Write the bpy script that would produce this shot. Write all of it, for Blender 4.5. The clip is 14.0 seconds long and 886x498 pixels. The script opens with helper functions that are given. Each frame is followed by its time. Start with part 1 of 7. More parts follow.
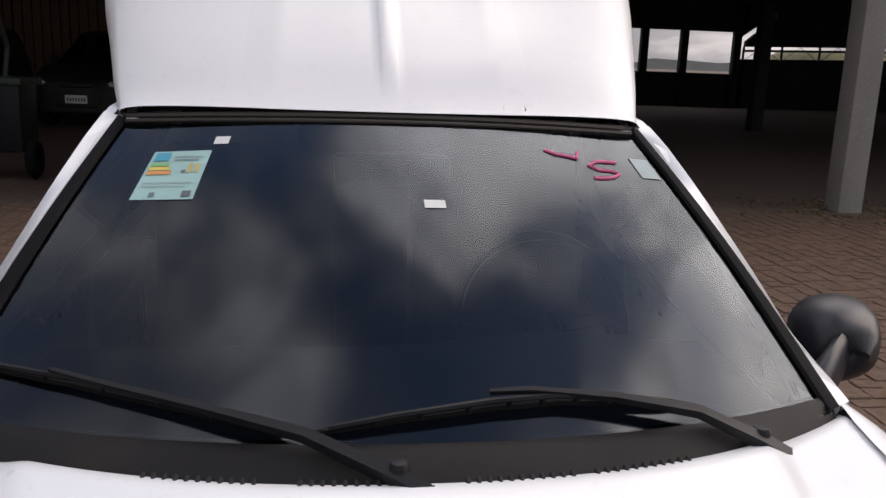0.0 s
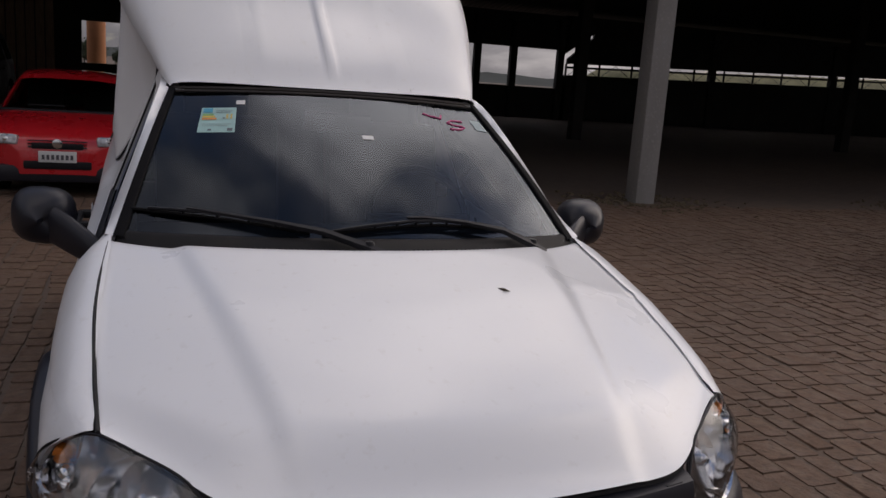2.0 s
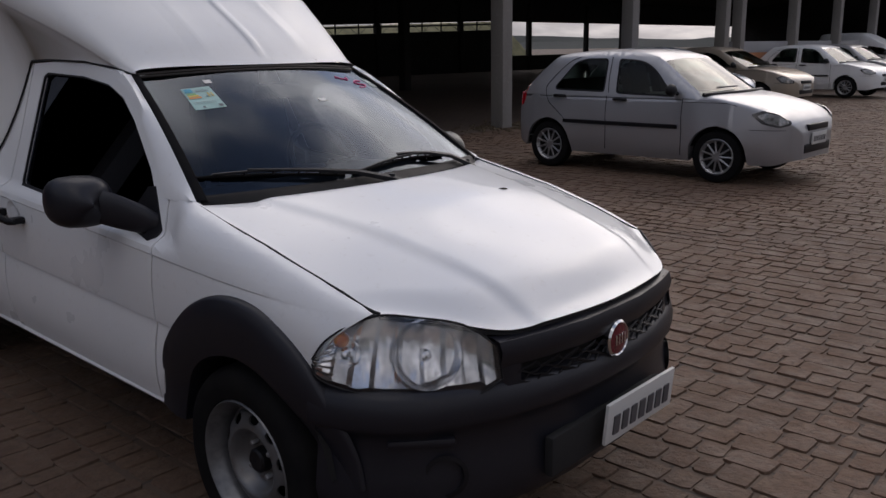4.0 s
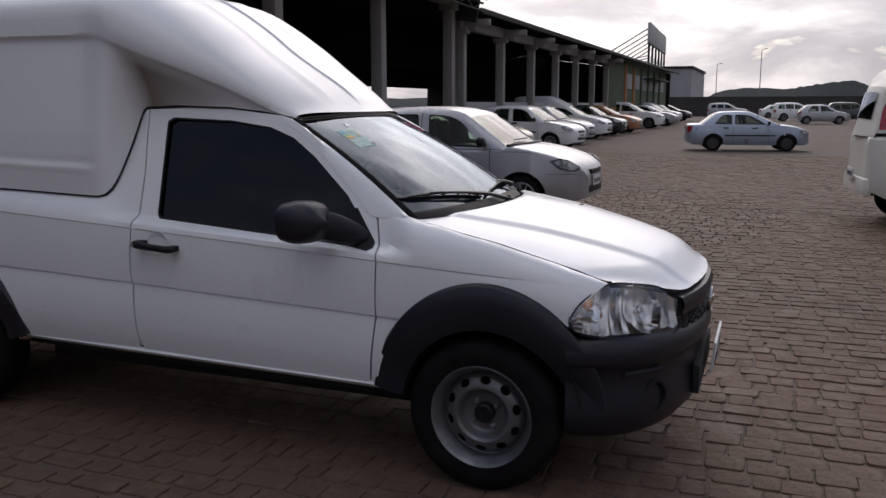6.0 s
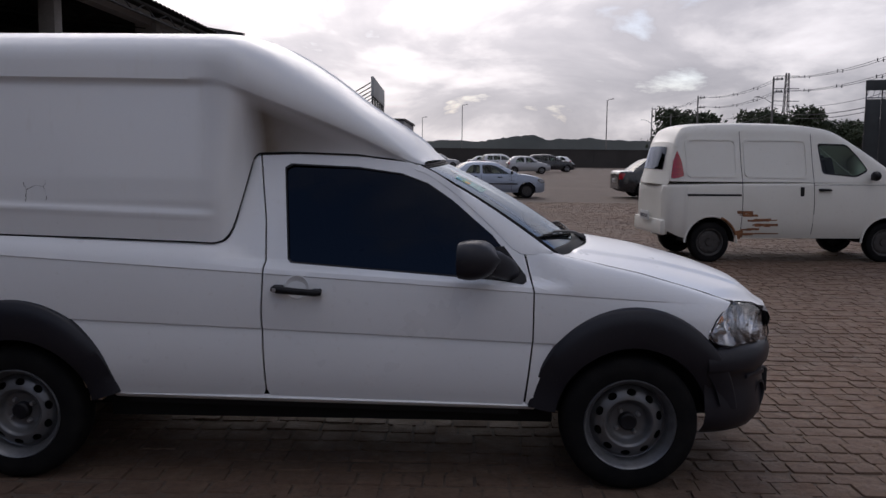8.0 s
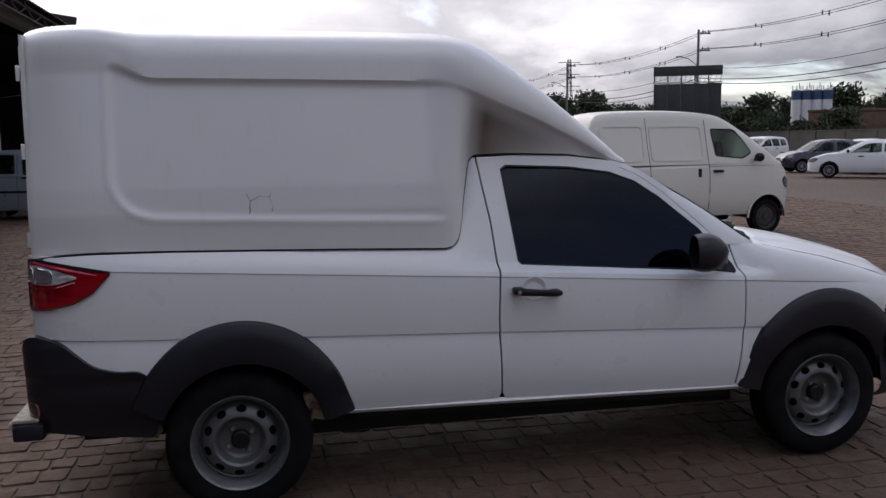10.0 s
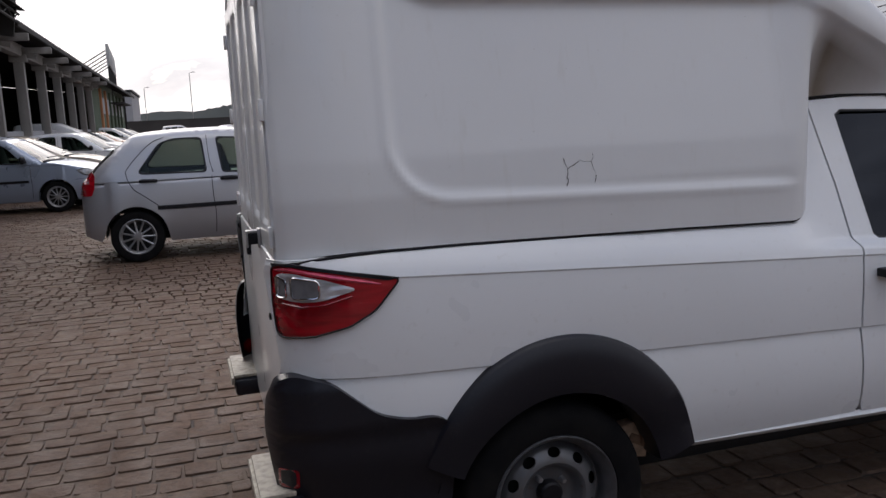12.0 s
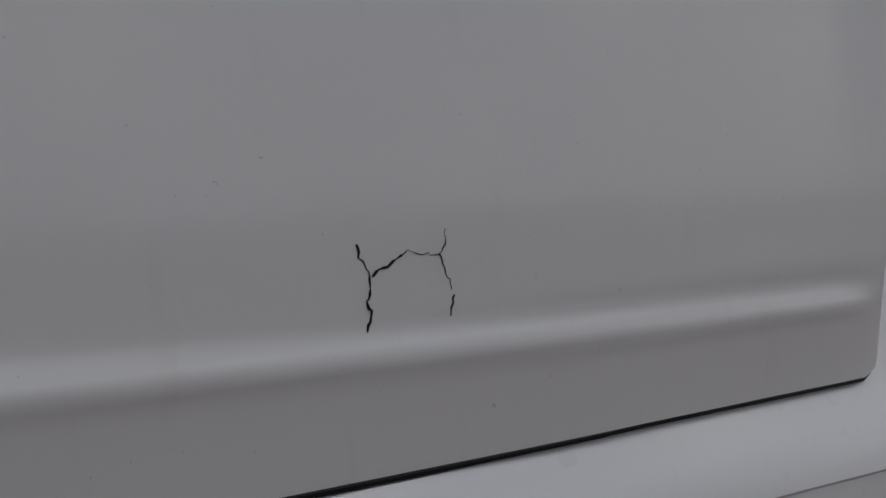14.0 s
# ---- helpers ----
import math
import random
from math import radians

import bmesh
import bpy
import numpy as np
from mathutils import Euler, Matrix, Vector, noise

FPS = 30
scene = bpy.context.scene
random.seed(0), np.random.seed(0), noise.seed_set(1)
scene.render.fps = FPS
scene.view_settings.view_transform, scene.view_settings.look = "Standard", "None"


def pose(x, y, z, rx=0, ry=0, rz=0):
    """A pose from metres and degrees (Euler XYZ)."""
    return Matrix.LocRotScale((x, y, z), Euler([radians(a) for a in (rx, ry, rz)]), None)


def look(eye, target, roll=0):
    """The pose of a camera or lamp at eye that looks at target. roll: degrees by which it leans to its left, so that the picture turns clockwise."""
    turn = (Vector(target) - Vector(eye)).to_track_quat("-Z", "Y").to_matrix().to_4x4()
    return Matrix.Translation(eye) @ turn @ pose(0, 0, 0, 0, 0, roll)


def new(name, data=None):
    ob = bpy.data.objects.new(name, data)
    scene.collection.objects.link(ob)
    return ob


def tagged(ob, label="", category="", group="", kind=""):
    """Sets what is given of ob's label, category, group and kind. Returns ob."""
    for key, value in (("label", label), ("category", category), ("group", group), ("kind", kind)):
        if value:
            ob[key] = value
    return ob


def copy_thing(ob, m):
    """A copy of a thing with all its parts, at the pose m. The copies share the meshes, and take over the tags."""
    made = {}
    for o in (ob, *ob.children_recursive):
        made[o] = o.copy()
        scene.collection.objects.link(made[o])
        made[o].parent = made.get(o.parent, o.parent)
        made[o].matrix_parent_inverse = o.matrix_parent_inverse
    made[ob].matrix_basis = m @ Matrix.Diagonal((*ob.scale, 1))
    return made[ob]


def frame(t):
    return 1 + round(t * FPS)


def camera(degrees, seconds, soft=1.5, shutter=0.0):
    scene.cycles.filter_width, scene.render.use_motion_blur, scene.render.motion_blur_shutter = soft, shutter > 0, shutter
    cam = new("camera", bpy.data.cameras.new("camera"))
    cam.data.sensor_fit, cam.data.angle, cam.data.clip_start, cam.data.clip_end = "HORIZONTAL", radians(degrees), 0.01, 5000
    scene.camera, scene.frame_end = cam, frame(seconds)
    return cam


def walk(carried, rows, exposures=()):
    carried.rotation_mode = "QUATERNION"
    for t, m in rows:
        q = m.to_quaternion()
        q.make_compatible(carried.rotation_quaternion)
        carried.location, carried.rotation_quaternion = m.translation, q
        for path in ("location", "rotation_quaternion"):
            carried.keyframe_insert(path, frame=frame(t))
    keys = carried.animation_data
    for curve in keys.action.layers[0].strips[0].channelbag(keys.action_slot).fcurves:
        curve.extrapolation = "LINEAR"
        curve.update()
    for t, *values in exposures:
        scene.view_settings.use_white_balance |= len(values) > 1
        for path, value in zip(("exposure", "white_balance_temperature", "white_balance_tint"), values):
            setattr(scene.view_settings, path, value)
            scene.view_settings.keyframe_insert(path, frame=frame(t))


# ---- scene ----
cam = camera(55.4, 14.0)
PATH = [
    (0, (3.523, -0.112, 1.543), (1.589, 0.149, 1.103), 2.1),
    (0.5, (3.581, -0.098, 1.551), (1.643, 0.181, 1.144), 2.4),
    (1, (3.928, -0.148, 1.524), (1.994, 0.076, 1.066), 3.3),
    (1.5, (4.139, -0.243, 1.515), (2.229, 0.157, 1.078), 0.6),
    (2, (4.725, -0.554, 1.506), (2.87, 0.08, 1.107), 4.0),
    (2.5, (4.98, -0.899, 1.513), (3.217, -0.047, 1.106), 5.4),
    (2.7, (5.021, -0.993, 1.517), (3.32, -0.026, 1.105), 3.6),
    (4.8, (4.379, -2.851, 1.477), (3.272, -1.229, 1.1), -1.1),
    (5, (4.315, -3.01, 1.481), (3.259, -1.345, 1.149), -1.5),
    (5.5, (4.059, -3.362, 1.464), (3.182, -1.595, 1.137), -1.4),
    (6, (3.687, -3.692, 1.47), (2.977, -1.853, 1.133), -0.1),
    (6.5, (3.314, -4.012, 1.477), (2.796, -2.105, 1.17), -1.4),
    (7, (2.871, -4.202, 1.464), (2.459, -2.261, 1.21), -0.3),
    (7.2, (2.702, -4.256, 1.461), (2.375, -2.297, 1.232), 0.3),
    (9.3, (0.764, -4.43, 1.464), (0.977, -2.454, 1.246), 0.4),
    (9.5, (0.585, -4.376, 1.476), (0.841, -2.41, 1.213), 0.8),
    (10, (0.115, -4.244, 1.524), (0.535, -2.305, 1.271), -0.6),
    (10.5, (-0.304, -4.008, 1.486), (0.225, -2.089, 1.294), -0.2),
    (11, (-0.646, -3.785, 1.452), (-0.05, -1.892, 1.21), -1.2),
    (11.5, (-0.854, -3.45, 1.429), (-0.199, -1.589, 1.103), -2.6),
    (12, (-0.987, -3.001, 1.467), (-0.418, -1.11, 1.151), -2.8),
    (12.5, (-1.019, -2.609, 1.468), (-0.325, -0.758, 1.163), -1.7),
    (13, (-0.831, -2.074, 1.425), (-0.09, -0.232, 1.184), 0.3),
    (13.3, (-0.684, -1.774, 1.448), (0.23, -0.018, 1.163), -2.8),
    (13.5, (-0.559, -1.718, 1.38), (0.382, 0.036, 1.192), -0.3),
    (14, (-0.257, -1.464, 1.421), (0.746, 0.246, 1.16), -0.1),
]
EXPOSURE = [(0, 0.58, 6430, 16), (0.5, 0.39, 6430, 16), (1, 0.13, 6450, 17), (1.5, -0.18, 6450, 18), (2, -0.22, 6390, 18), (2.7, -0.24, 6250, 17), (5, -0.14, 6010, 16), (6, -0.07, 5960, 16), (7, -0.28, 5860, 17), (9.5, 0.11, 5880, 17), (10, 0.16, 5880, 16), (10.5, -0.02, 5930, 16), (11, 0.15, 5980, 15), (11.5, 0.6, 5980, 14), (12, 0.53, 6000, 14), (12.5, 0.35, 6000, 14), (13, 0.27, 6000, 13), (13.5, 0.27, 6200, 11), (14, 0.17, 6350, 10)]
walk(cam, [(t, look(eye, target, roll)) for t, eye, target, roll in PATH],
     exposures=EXPOSURE)

# ---- light ----
SUN_AZ = radians(102)      # towards +Y, seen from above, counted from +X
SUN_EL = radians(30)
sun_dir = Vector((math.cos(SUN_AZ) * math.cos(SUN_EL), math.sin(SUN_AZ) * math.cos(SUN_EL), math.sin(SUN_EL)))

world = bpy.data.worlds.new("overcast_sky")
scene.world = world
world.use_nodes = True
wn, wl = world.node_tree.nodes, world.node_tree.links
wn.clear()


def wnode(kind, **values):
    n = wn.new(kind)
    for key, value in values.items():
        n.inputs[key].default_value = value
    return n


def wmath(op, a, b=None, clamp=False):
    n = wn.new("ShaderNodeMath")
    n.operation, n.use_clamp = op, clamp
    for i, v in enumerate((a, b)):
        if v is None:
            continue
        if isinstance(v, (int, float)):
            n.inputs[i].default_value = v
        else:
            wl.new(v, n.inputs[i])
    return n.outputs[0]


sky = wn.new("ShaderNodeTexSky")
sky.sky_type, sky.sun_disc = "NISHITA", False
sky.sun_elevation, sky.sun_rotation = SUN_EL, math.pi / 2 - SUN_AZ
sky_bg = wnode("ShaderNodeBackground", Strength=0.15)
wl.new(sky.outputs[0], sky_bg.inputs[0])

coord = wn.new("ShaderNodeTexCoord")
split = wn.new("ShaderNodeSeparateXYZ")
wl.new(coord.outputs["Generated"], split.inputs[0])
up = wmath("ADD", wmath("MAXIMUM", split.outputs[2], 0.0), 0.30)
flat = wn.new("ShaderNodeCombineXYZ")
wl.new(wmath("DIVIDE", split.outputs[0], up), flat.inputs[0])
wl.new(wmath("DIVIDE", split.outputs[1], up), flat.inputs[1])
big = wnode("ShaderNodeTexNoise", Scale=1.5, Detail=8.0, Roughness=0.56, Distortion=0.35)
wl.new(flat.outputs[0], big.inputs["Vector"])
ramp = wn.new("ShaderNodeValToRGB")
ramp.color_ramp.elements[0].position, ramp.color_ramp.elements[0].color = 0.36, (0.10, 0.11, 0.145, 1)
ramp.color_ramp.elements[1].position, ramp.color_ramp.elements[1].color = 0.66, (1.70, 1.61, 1.50, 1)
mid = ramp.color_ramp.elements.new(0.5)
mid.color = (0.505, 0.488, 0.49, 1)
# softer and flatter towards the horizon
spread = wmath("ADD", wmath("MULTIPLY", wmath("POWER", wmath("MAXIMUM", split.outputs[2], 0.0), 2.0), 0.85), 0.34)
wl.new(wmath("ADD", wmath("MULTIPLY", wmath("SUBTRACT", big.outputs[0], 0.5), spread), 0.505), ramp.inputs[0])
# thinner, brighter cloud round the sun
dot = wn.new("ShaderNodeVectorMath")
dot.operation = "DOT_PRODUCT"
wl.new(coord.outputs["Generated"], dot.inputs[0])
dot.inputs[1].default_value = sun_dir
facing = wmath("MAXIMUM", dot.outputs["Value"], 0.0)
glow = wmath("ADD", wmath("MULTIPLY", wmath("POWER", facing, 3.0), 1.38), wmath("ADD", wmath("MULTIPLY", wmath("POWER", facing, 12.0), 1.8), 0.52))
# clouds opposite the sun are lit from the front, low down
glow = wmath("ADD", glow, wmath("MULTIPLY", wmath("MAXIMUM", wmath("MULTIPLY", dot.outputs["Value"], -1.0), 0.0), 0.30))
cloud_bg = wn.new("ShaderNodeBackground")
# warmer where the sun shines through
warm = wn.new("ShaderNodeMix")
warm.data_type, warm.blend_type = "RGBA", "MULTIPLY"
wl.new(wmath("POWER", facing, 4.0), warm.inputs[0])
wl.new(ramp.outputs[0], warm.inputs[6])
warm.inputs[7].default_value = (1.0, 0.93, 0.80, 1)
wl.new(warm.outputs[2], cloud_bg.inputs[0])
wl.new(wmath("MULTIPLY", glow, wmath("ADD", wmath("MULTIPLY", split.outputs[2], 1.22), 0.74)), cloud_bg.inputs[1])
gap = wn.new("ShaderNodeMapRange")
gap.inputs["From Min"].default_value, gap.inputs["From Max"].default_value = 0.34, 0.45
gap.inputs["To Min"].default_value, gap.inputs["To Max"].default_value = 0.12, 0.98
# the cover is thinner overhead than towards the horizon
wl.new(wmath("ADD", big.outputs[0], wmath("SUBTRACT", 0.05, wmath("MULTIPLY", split.outputs[2], 0.165))), gap.inputs[0])
mixw = wn.new("ShaderNodeMixShader")
wl.new(gap.outputs[0], mixw.inputs[0])
wl.new(sky_bg.outputs[0], mixw.inputs[1])
wl.new(cloud_bg.outputs[0], mixw.inputs[2])
wout = wn.new("ShaderNodeOutputWorld")
wl.new(mixw.outputs[0], wout.inputs[0])

sun = new("sun", bpy.data.lights.new("sun", "SUN"))
sun.data.energy, sun.data.angle, sun.data.color = 0.30, radians(40), (1.0, 0.91, 0.79)
sun.matrix_world = look((0, 30, 40), Vector((0, 30, 40)) - sun_dir)

# ---- materials ----


class Mat:
    """A node material with short calls for grain, stains and relief."""

    def __init__(self, name, color, rough=0.6, metal=0.0, coat=0.0, spec=0.5):
        self.m = bpy.data.materials.new(name)
        self.m.use_nodes = True
        self.t = self.m.node_tree
        self.b = self.t.nodes["Principled BSDF"]
        self.b.inputs["Base Color"].default_value = (*color, 1)
        self.b.inputs["Roughness"].default_value = rough
        self.b.inputs["Metallic"].default_value = metal
        self.b.inputs["Coat Weight"].default_value = coat
        self.b.inputs["Coat Roughness"].default_value = 0.06
        self.b.inputs["Specular IOR Level"].default_value = spec
        self.color = (*color, 1)
        self.bumped = None

    def coords(self):
        tc = self.t.nodes.new("ShaderNodeTexCoord")
        return tc.outputs["Object"]

    def noise(self, scale, detail=4.0, rough=0.55, distortion=0.0, stretch=None, where=None):
        n = self.t.nodes.new("ShaderNodeTexNoise")
        n.inputs["Scale"].default_value, n.inputs["Detail"].default_value = scale, detail
        n.inputs["Roughness"].default_value, n.inputs["Distortion"].default_value = rough, distortion
        src = where or self.coords()
        if stretch:
            mp = self.t.nodes.new("ShaderNodeMapping")
            mp.inputs["Scale"].default_value = stretch
            self.t.links.new(src, mp.inputs[0])
            src = mp.outputs[0]
        self.t.links.new(src, n.inputs["Vector"])
        return n.outputs[0]

    def range(self, src, lo, hi, a=0.0, b=1.0):
        n = self.t.nodes.new("ShaderNodeMapRange")
        for key, v in zip(("From Min", "From Max", "To Min", "To Max"), (lo, hi, a, b)):
            n.inputs[key].default_value = v
        self.t.links.new(src, n.inputs[0])
        return n.outputs[0]

    def tint(self, fac, color):
        """Blend the base colour so far towards another one."""
        n = self.t.nodes.new("ShaderNodeMix")
        n.data_type = "RGBA"
        sock = self.b.inputs["Base Color"]
        if sock.is_linked:
            self.t.links.new(sock.links[0].from_socket, n.inputs[6])
        else:
            n.inputs[6].default_value = sock.default_value
        n.inputs[7].default_value = (*color, 1)
        self.t.links.new(fac, n.inputs[0])
        self.t.links.new(n.outputs[2], sock)
        return self

    def vary(self, scale, amount, detail=4.0, dark=0.6, stretch=None):
        base = self.color[:3]
        return self.tint(self.range(self.noise(scale, detail, stretch=stretch), 0.4, 0.7, 0.0, amount), tuple(c * dark for c in base))

    def pieces(self, amount, a, b):
        """Piece-to-piece variation between two colours."""
        g = self.t.nodes.new("ShaderNodeNewGeometry")
        self.tint(self.range(g.outputs["Random Per Island"], 0, 1, 0, amount), a)
        o = self.t.nodes.new("ShaderNodeObjectInfo")
        return self.tint(self.range(o.outputs["Random"], 0, 1, 0, amount), b)

    def gloss(self, src, lo, hi):
        self.t.links.new(self.range(src, 0.35, 0.65, lo, hi), self.b.inputs["Roughness"])
        return self

    def bump(self, src, strength, dist=0.01):
        n = self.t.nodes.new("ShaderNodeBump")
        n.inputs["Strength"].default_value, n.inputs["Distance"].default_value = strength, dist
        self.t.links.new(src, n.inputs["Height"])
        if self.bumped:
            self.t.links.new(self.bumped, n.inputs["Normal"])
        self.bumped = n.outputs[0]
        self.t.links.new(self.bumped, self.b.inputs["Normal"])
        return self


def glass_mat(name, tint, gloss_rough=0.01, ior=1.52, floor=0.0, sheen=(0.95, 0.95, 0.95)):
    """A thin pane: tinted see-through, with a mirror-like sheen that grows at grazing angles."""
    m = bpy.data.materials.new(name)
    m.use_nodes = True
    nt = m.node_tree
    nt.nodes.remove(nt.nodes["Principled BSDF"])
    tr, gl = nt.nodes.new("ShaderNodeBsdfTransparent"), nt.nodes.new("ShaderNodeBsdfGlossy")
    tr.inputs[0].default_value = (*tint, 1)
    gl.inputs["Roughness"].default_value = gloss_rough
    gl.inputs[0].default_value = (*sheen, 1)
    fr = nt.nodes.new("ShaderNodeFresnel")
    fr.inputs[0].default_value = ior
    mx = nt.nodes.new("ShaderNodeMixShader")
    ad = nt.nodes.new("ShaderNodeMath")
    ad.operation = "ADD"
    ad.inputs[1].default_value = floor
    nt.links.new(fr.outputs[0], ad.inputs[0])
    nt.links.new(ad.outputs[0], mx.inputs[0])
    nt.links.new(tr.outputs[0], mx.inputs[1])
    nt.links.new(gl.outputs[0], mx.inputs[2])
    nt.links.new(mx.outputs[0], nt.nodes["Material Output"].inputs[0])
    return m


def paint(name, color, rough=0.34, coat=0.55, metal=0.0, dirt=0.25):
    k = Mat(name, color, rough, metal, coat)
    k.tint(k.range(k.noise(1.3, 5), 0.45, 0.75, 0, dirt * 0.5), (color[0] * .72, color[1] * .69, color[2] * .64))
    k.tint(k.range(k.noise(38, 3), 0.62, 0.8, 0, dirt), (color[0] * .7, color[1] * .66, color[2] * .6))
    k.gloss(k.noise(3.0, 4), rough * .8, rough * 1.3)
    return k.m


white_paint = paint("white_car_paint", (0.77, 0.785, 0.80))
k = Mat("white_gelcoat", (0.76, 0.77, 0.775), 0.4, 0, 0.35)
k.tint(k.range(k.noise(1.1, 6, 0.6), 0.45, 0.8, 0, 0.35), (0.66, 0.66, 0.62))
k.tint(k.range(k.noise(30, 3, stretch=(1, 1, 0.15)), 0.6, 0.8, 0, 0.22), (0.6, 0.58, 0.52))
k.tint(k.range(k.noise(110, 2), 0.74, 0.78, 0, 0.5), (0.4, 0.38, 0.34))
k.gloss(k.noise(2.5, 4), 0.3, 0.5)
k.bump(k.noise(9, 2), 0.06, 0.01)
# brown tint beside the cab roof, fading towards the nose
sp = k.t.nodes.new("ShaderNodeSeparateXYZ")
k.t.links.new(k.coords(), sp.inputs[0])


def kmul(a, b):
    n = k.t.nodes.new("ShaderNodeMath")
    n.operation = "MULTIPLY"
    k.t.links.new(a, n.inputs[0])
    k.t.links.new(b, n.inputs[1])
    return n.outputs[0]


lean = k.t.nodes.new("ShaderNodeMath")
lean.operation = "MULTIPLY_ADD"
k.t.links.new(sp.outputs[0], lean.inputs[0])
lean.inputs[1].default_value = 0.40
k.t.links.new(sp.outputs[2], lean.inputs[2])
flank_tint = kmul(kmul(k.range(sp.outputs[0], 1.0, 1.09, 0, 1), k.range(sp.outputs[0], 1.1, 1.52, 1, 0)), k.range(lean.outputs[0], 2.07, 2.14, 1, 0))
k.tint(kmul(flank_tint, k.range(k.noise(4, 5), 0.3, 0.65, 0.85, 1.0)), (0.155, 0.122, 0.083))
gelcoat = k.m

k = Mat("dark_bumper_plastic", (0.0115, 0.012, 0.018), 0.40, spec=0.40)
k.tint(k.range(k.noise(3, 5), 0.45, 0.75, 0, 0.6), (0.019, 0.019, 0.025))
k.tint(k.range(k.noise(60, 3), 0.6, 0.75, 0, 0.3), (0.04, 0.038, 0.036))
k.bump(k.noise(400, 2), 0.15, 0.001)
plastic = k.m
k = Mat("black_trim", (0.008, 0.008, 0.010), 0.45, spec=0.25)
k.vary(20, 0.5, dark=2.0)
trim_black = k.m
k = Mat("rubber", (0.007, 0.007, 0.008), 0.85, spec=0.1)
k.tint(k.range(k.noise(9, 4), 0.4, 0.7, 0, 0.6), (0.017, 0.016, 0.015))
k.bump(k.noise(90, 2), 0.2, 0.002)
rubber = k.m
rim_steel = Mat("bright_rim_steel", (0.17, 0.175, 0.185), 0.34, 0.5).vary(30, 0.6, dark=0.5).m
k = Mat("grey_wheel_steel", (0.145, 0.15, 0.16), 0.36, 0.45)
k.tint(k.range(k.noise(14, 5), 0.42, 0.7, 0, 0.75), (0.13, 0.12, 0.11))
k.tint(k.range(k.noise(60, 3), 0.62, 0.72, 0, 0.6), (0.12, 0.09, 0.07))
wheel_steel = k.m
k = Mat("alloy", (0.40, 0.40, 0.41), 0.38, 0.7)
k.vary(12, 0.6, dark=0.5)
alloy = k.m
chrome = Mat("bright_reflector", (0.75, 0.76, 0.78), 0.09, 1.0).vary(25, 0.4, dark=0.75).m
dark_hole = Mat("dark_interior", (0.012, 0.012, 0.013), 0.9).vary(5, 0.5).m
cabin = Mat("grey_cabin_plastic", (0.030, 0.030, 0.033), 0.7).vary(8, 0.6).m
seat_cloth = Mat("grey_seat_cloth", (0.030, 0.030, 0.034), 0.95).vary(30, 0.6).m
screen_glass = glass_mat("windscreen_glass", (0.34, 0.40, 0.47), gloss_rough=0.075, ior=1.5, sheen=(0.80, 0.88, 0.98))
tint_glass = glass_mat("dark_tinted_glass", (0.012, 0.013, 0.020), ior=1.38, sheen=(0.74, 0.82, 1.0))
car_glass = glass_mat("green_car_glass", (0.42, 0.50, 0.45), ior=1.38)
k = Mat("lamp_silver", (0.90, 0.91, 0.93), 0.16, 0.8)
k.vary(22, 0.8, dark=0.35, stretch=(1, 1, 0.25))
k.bump(k.noise(30, 1, stretch=(1, 1, 0.3)), 0.16, 0.02)
lamp_silver = k.m
lens_clear = glass_mat("clear_lamp_lens", (0.97, 0.975, 0.98), gloss_rough=0.03, ior=1.45, floor=0.05)
k = Mat("red_lamp_lens", (0.36, 0.004, 0.012), 0.08, 0, 0.9, 0.5)
k.vary(6, 0.8, dark=0.35, stretch=(0.6, 1, 5))
k.bump(k.noise(14, 2, stretch=(0.25, 1, 3)), 0.25, 0.01)
red_lens = k.m
# brighter red that carries a painted sky reflection
sheen_red = Mat("sheen_red_lens", (0.85, 0.10, 0.17), 0.22, 0.55, 0.8).vary(12, 0.6, dark=0.5).m
amber = Mat("amber_lamp", (0.75, 0.22, 0.03), 0.2, 0, 0.5).vary(40, 0.4).m
plate_white = Mat("number_plate_white", (0.62, 0.63, 0.62), 0.4).vary(10, 0.3, dark=0.8).m
plate_bar = Mat("plate_bar", (0.08, 0.08, 0.09), 0.5).vary(20, 0.4).m

# ---- mesh tools ----


def thing(name, label, category, loc=(0, 0, 0), group="", kind=""):
    ob = new(name)
    ob.location = loc
    ob.empty_display_size = 0.2
    return tagged(ob, label, category, group, kind)


PANES = [screen_glass, tint_glass, car_glass, lens_clear]    # their outer face looks away from the vehicle


def part(name, bm, material, parent=None, label="", smooth=35):
    """Link a bmesh as one mesh object under a thing or a part."""
    if material in PANES:
        bm.normal_update()
        for f in bm.faces:
            if f.normal.dot(f.calc_center_median() - Vector((1.4, 0, 0.7))) < 0:
                f.normal_flip()
    me = bpy.data.meshes.new(name)
    bm.to_mesh(me)
    bm.free()
    for m in (material if isinstance(material, (list, tuple)) else [material]):
        me.materials.append(m)
    if smooth:
        for p in me.polygons:
            p.use_smooth = True
        me.set_sharp_from_angle(angle=radians(smooth))
    ob = new(name, me)
    if parent:
        ob.parent = parent
    if label:
        ob["label"] = label
    return ob


def solid(name, bm, material, label, category, group="", kind=""):
    ob = part(name, bm, material)
    return tagged(ob, label, category, group, kind)


def lerp_table(table, x):
    """Piecewise linear table of (x, value)."""
    if x <= table[0][0]:
        return table[0][1]
    for (x0, v0), (x1, v1) in zip(table, table[1:]):
        if x <= x1:
            return v0 + (v1 - v0) * (x - x0) / (x1 - x0)
    return table[-1][1]


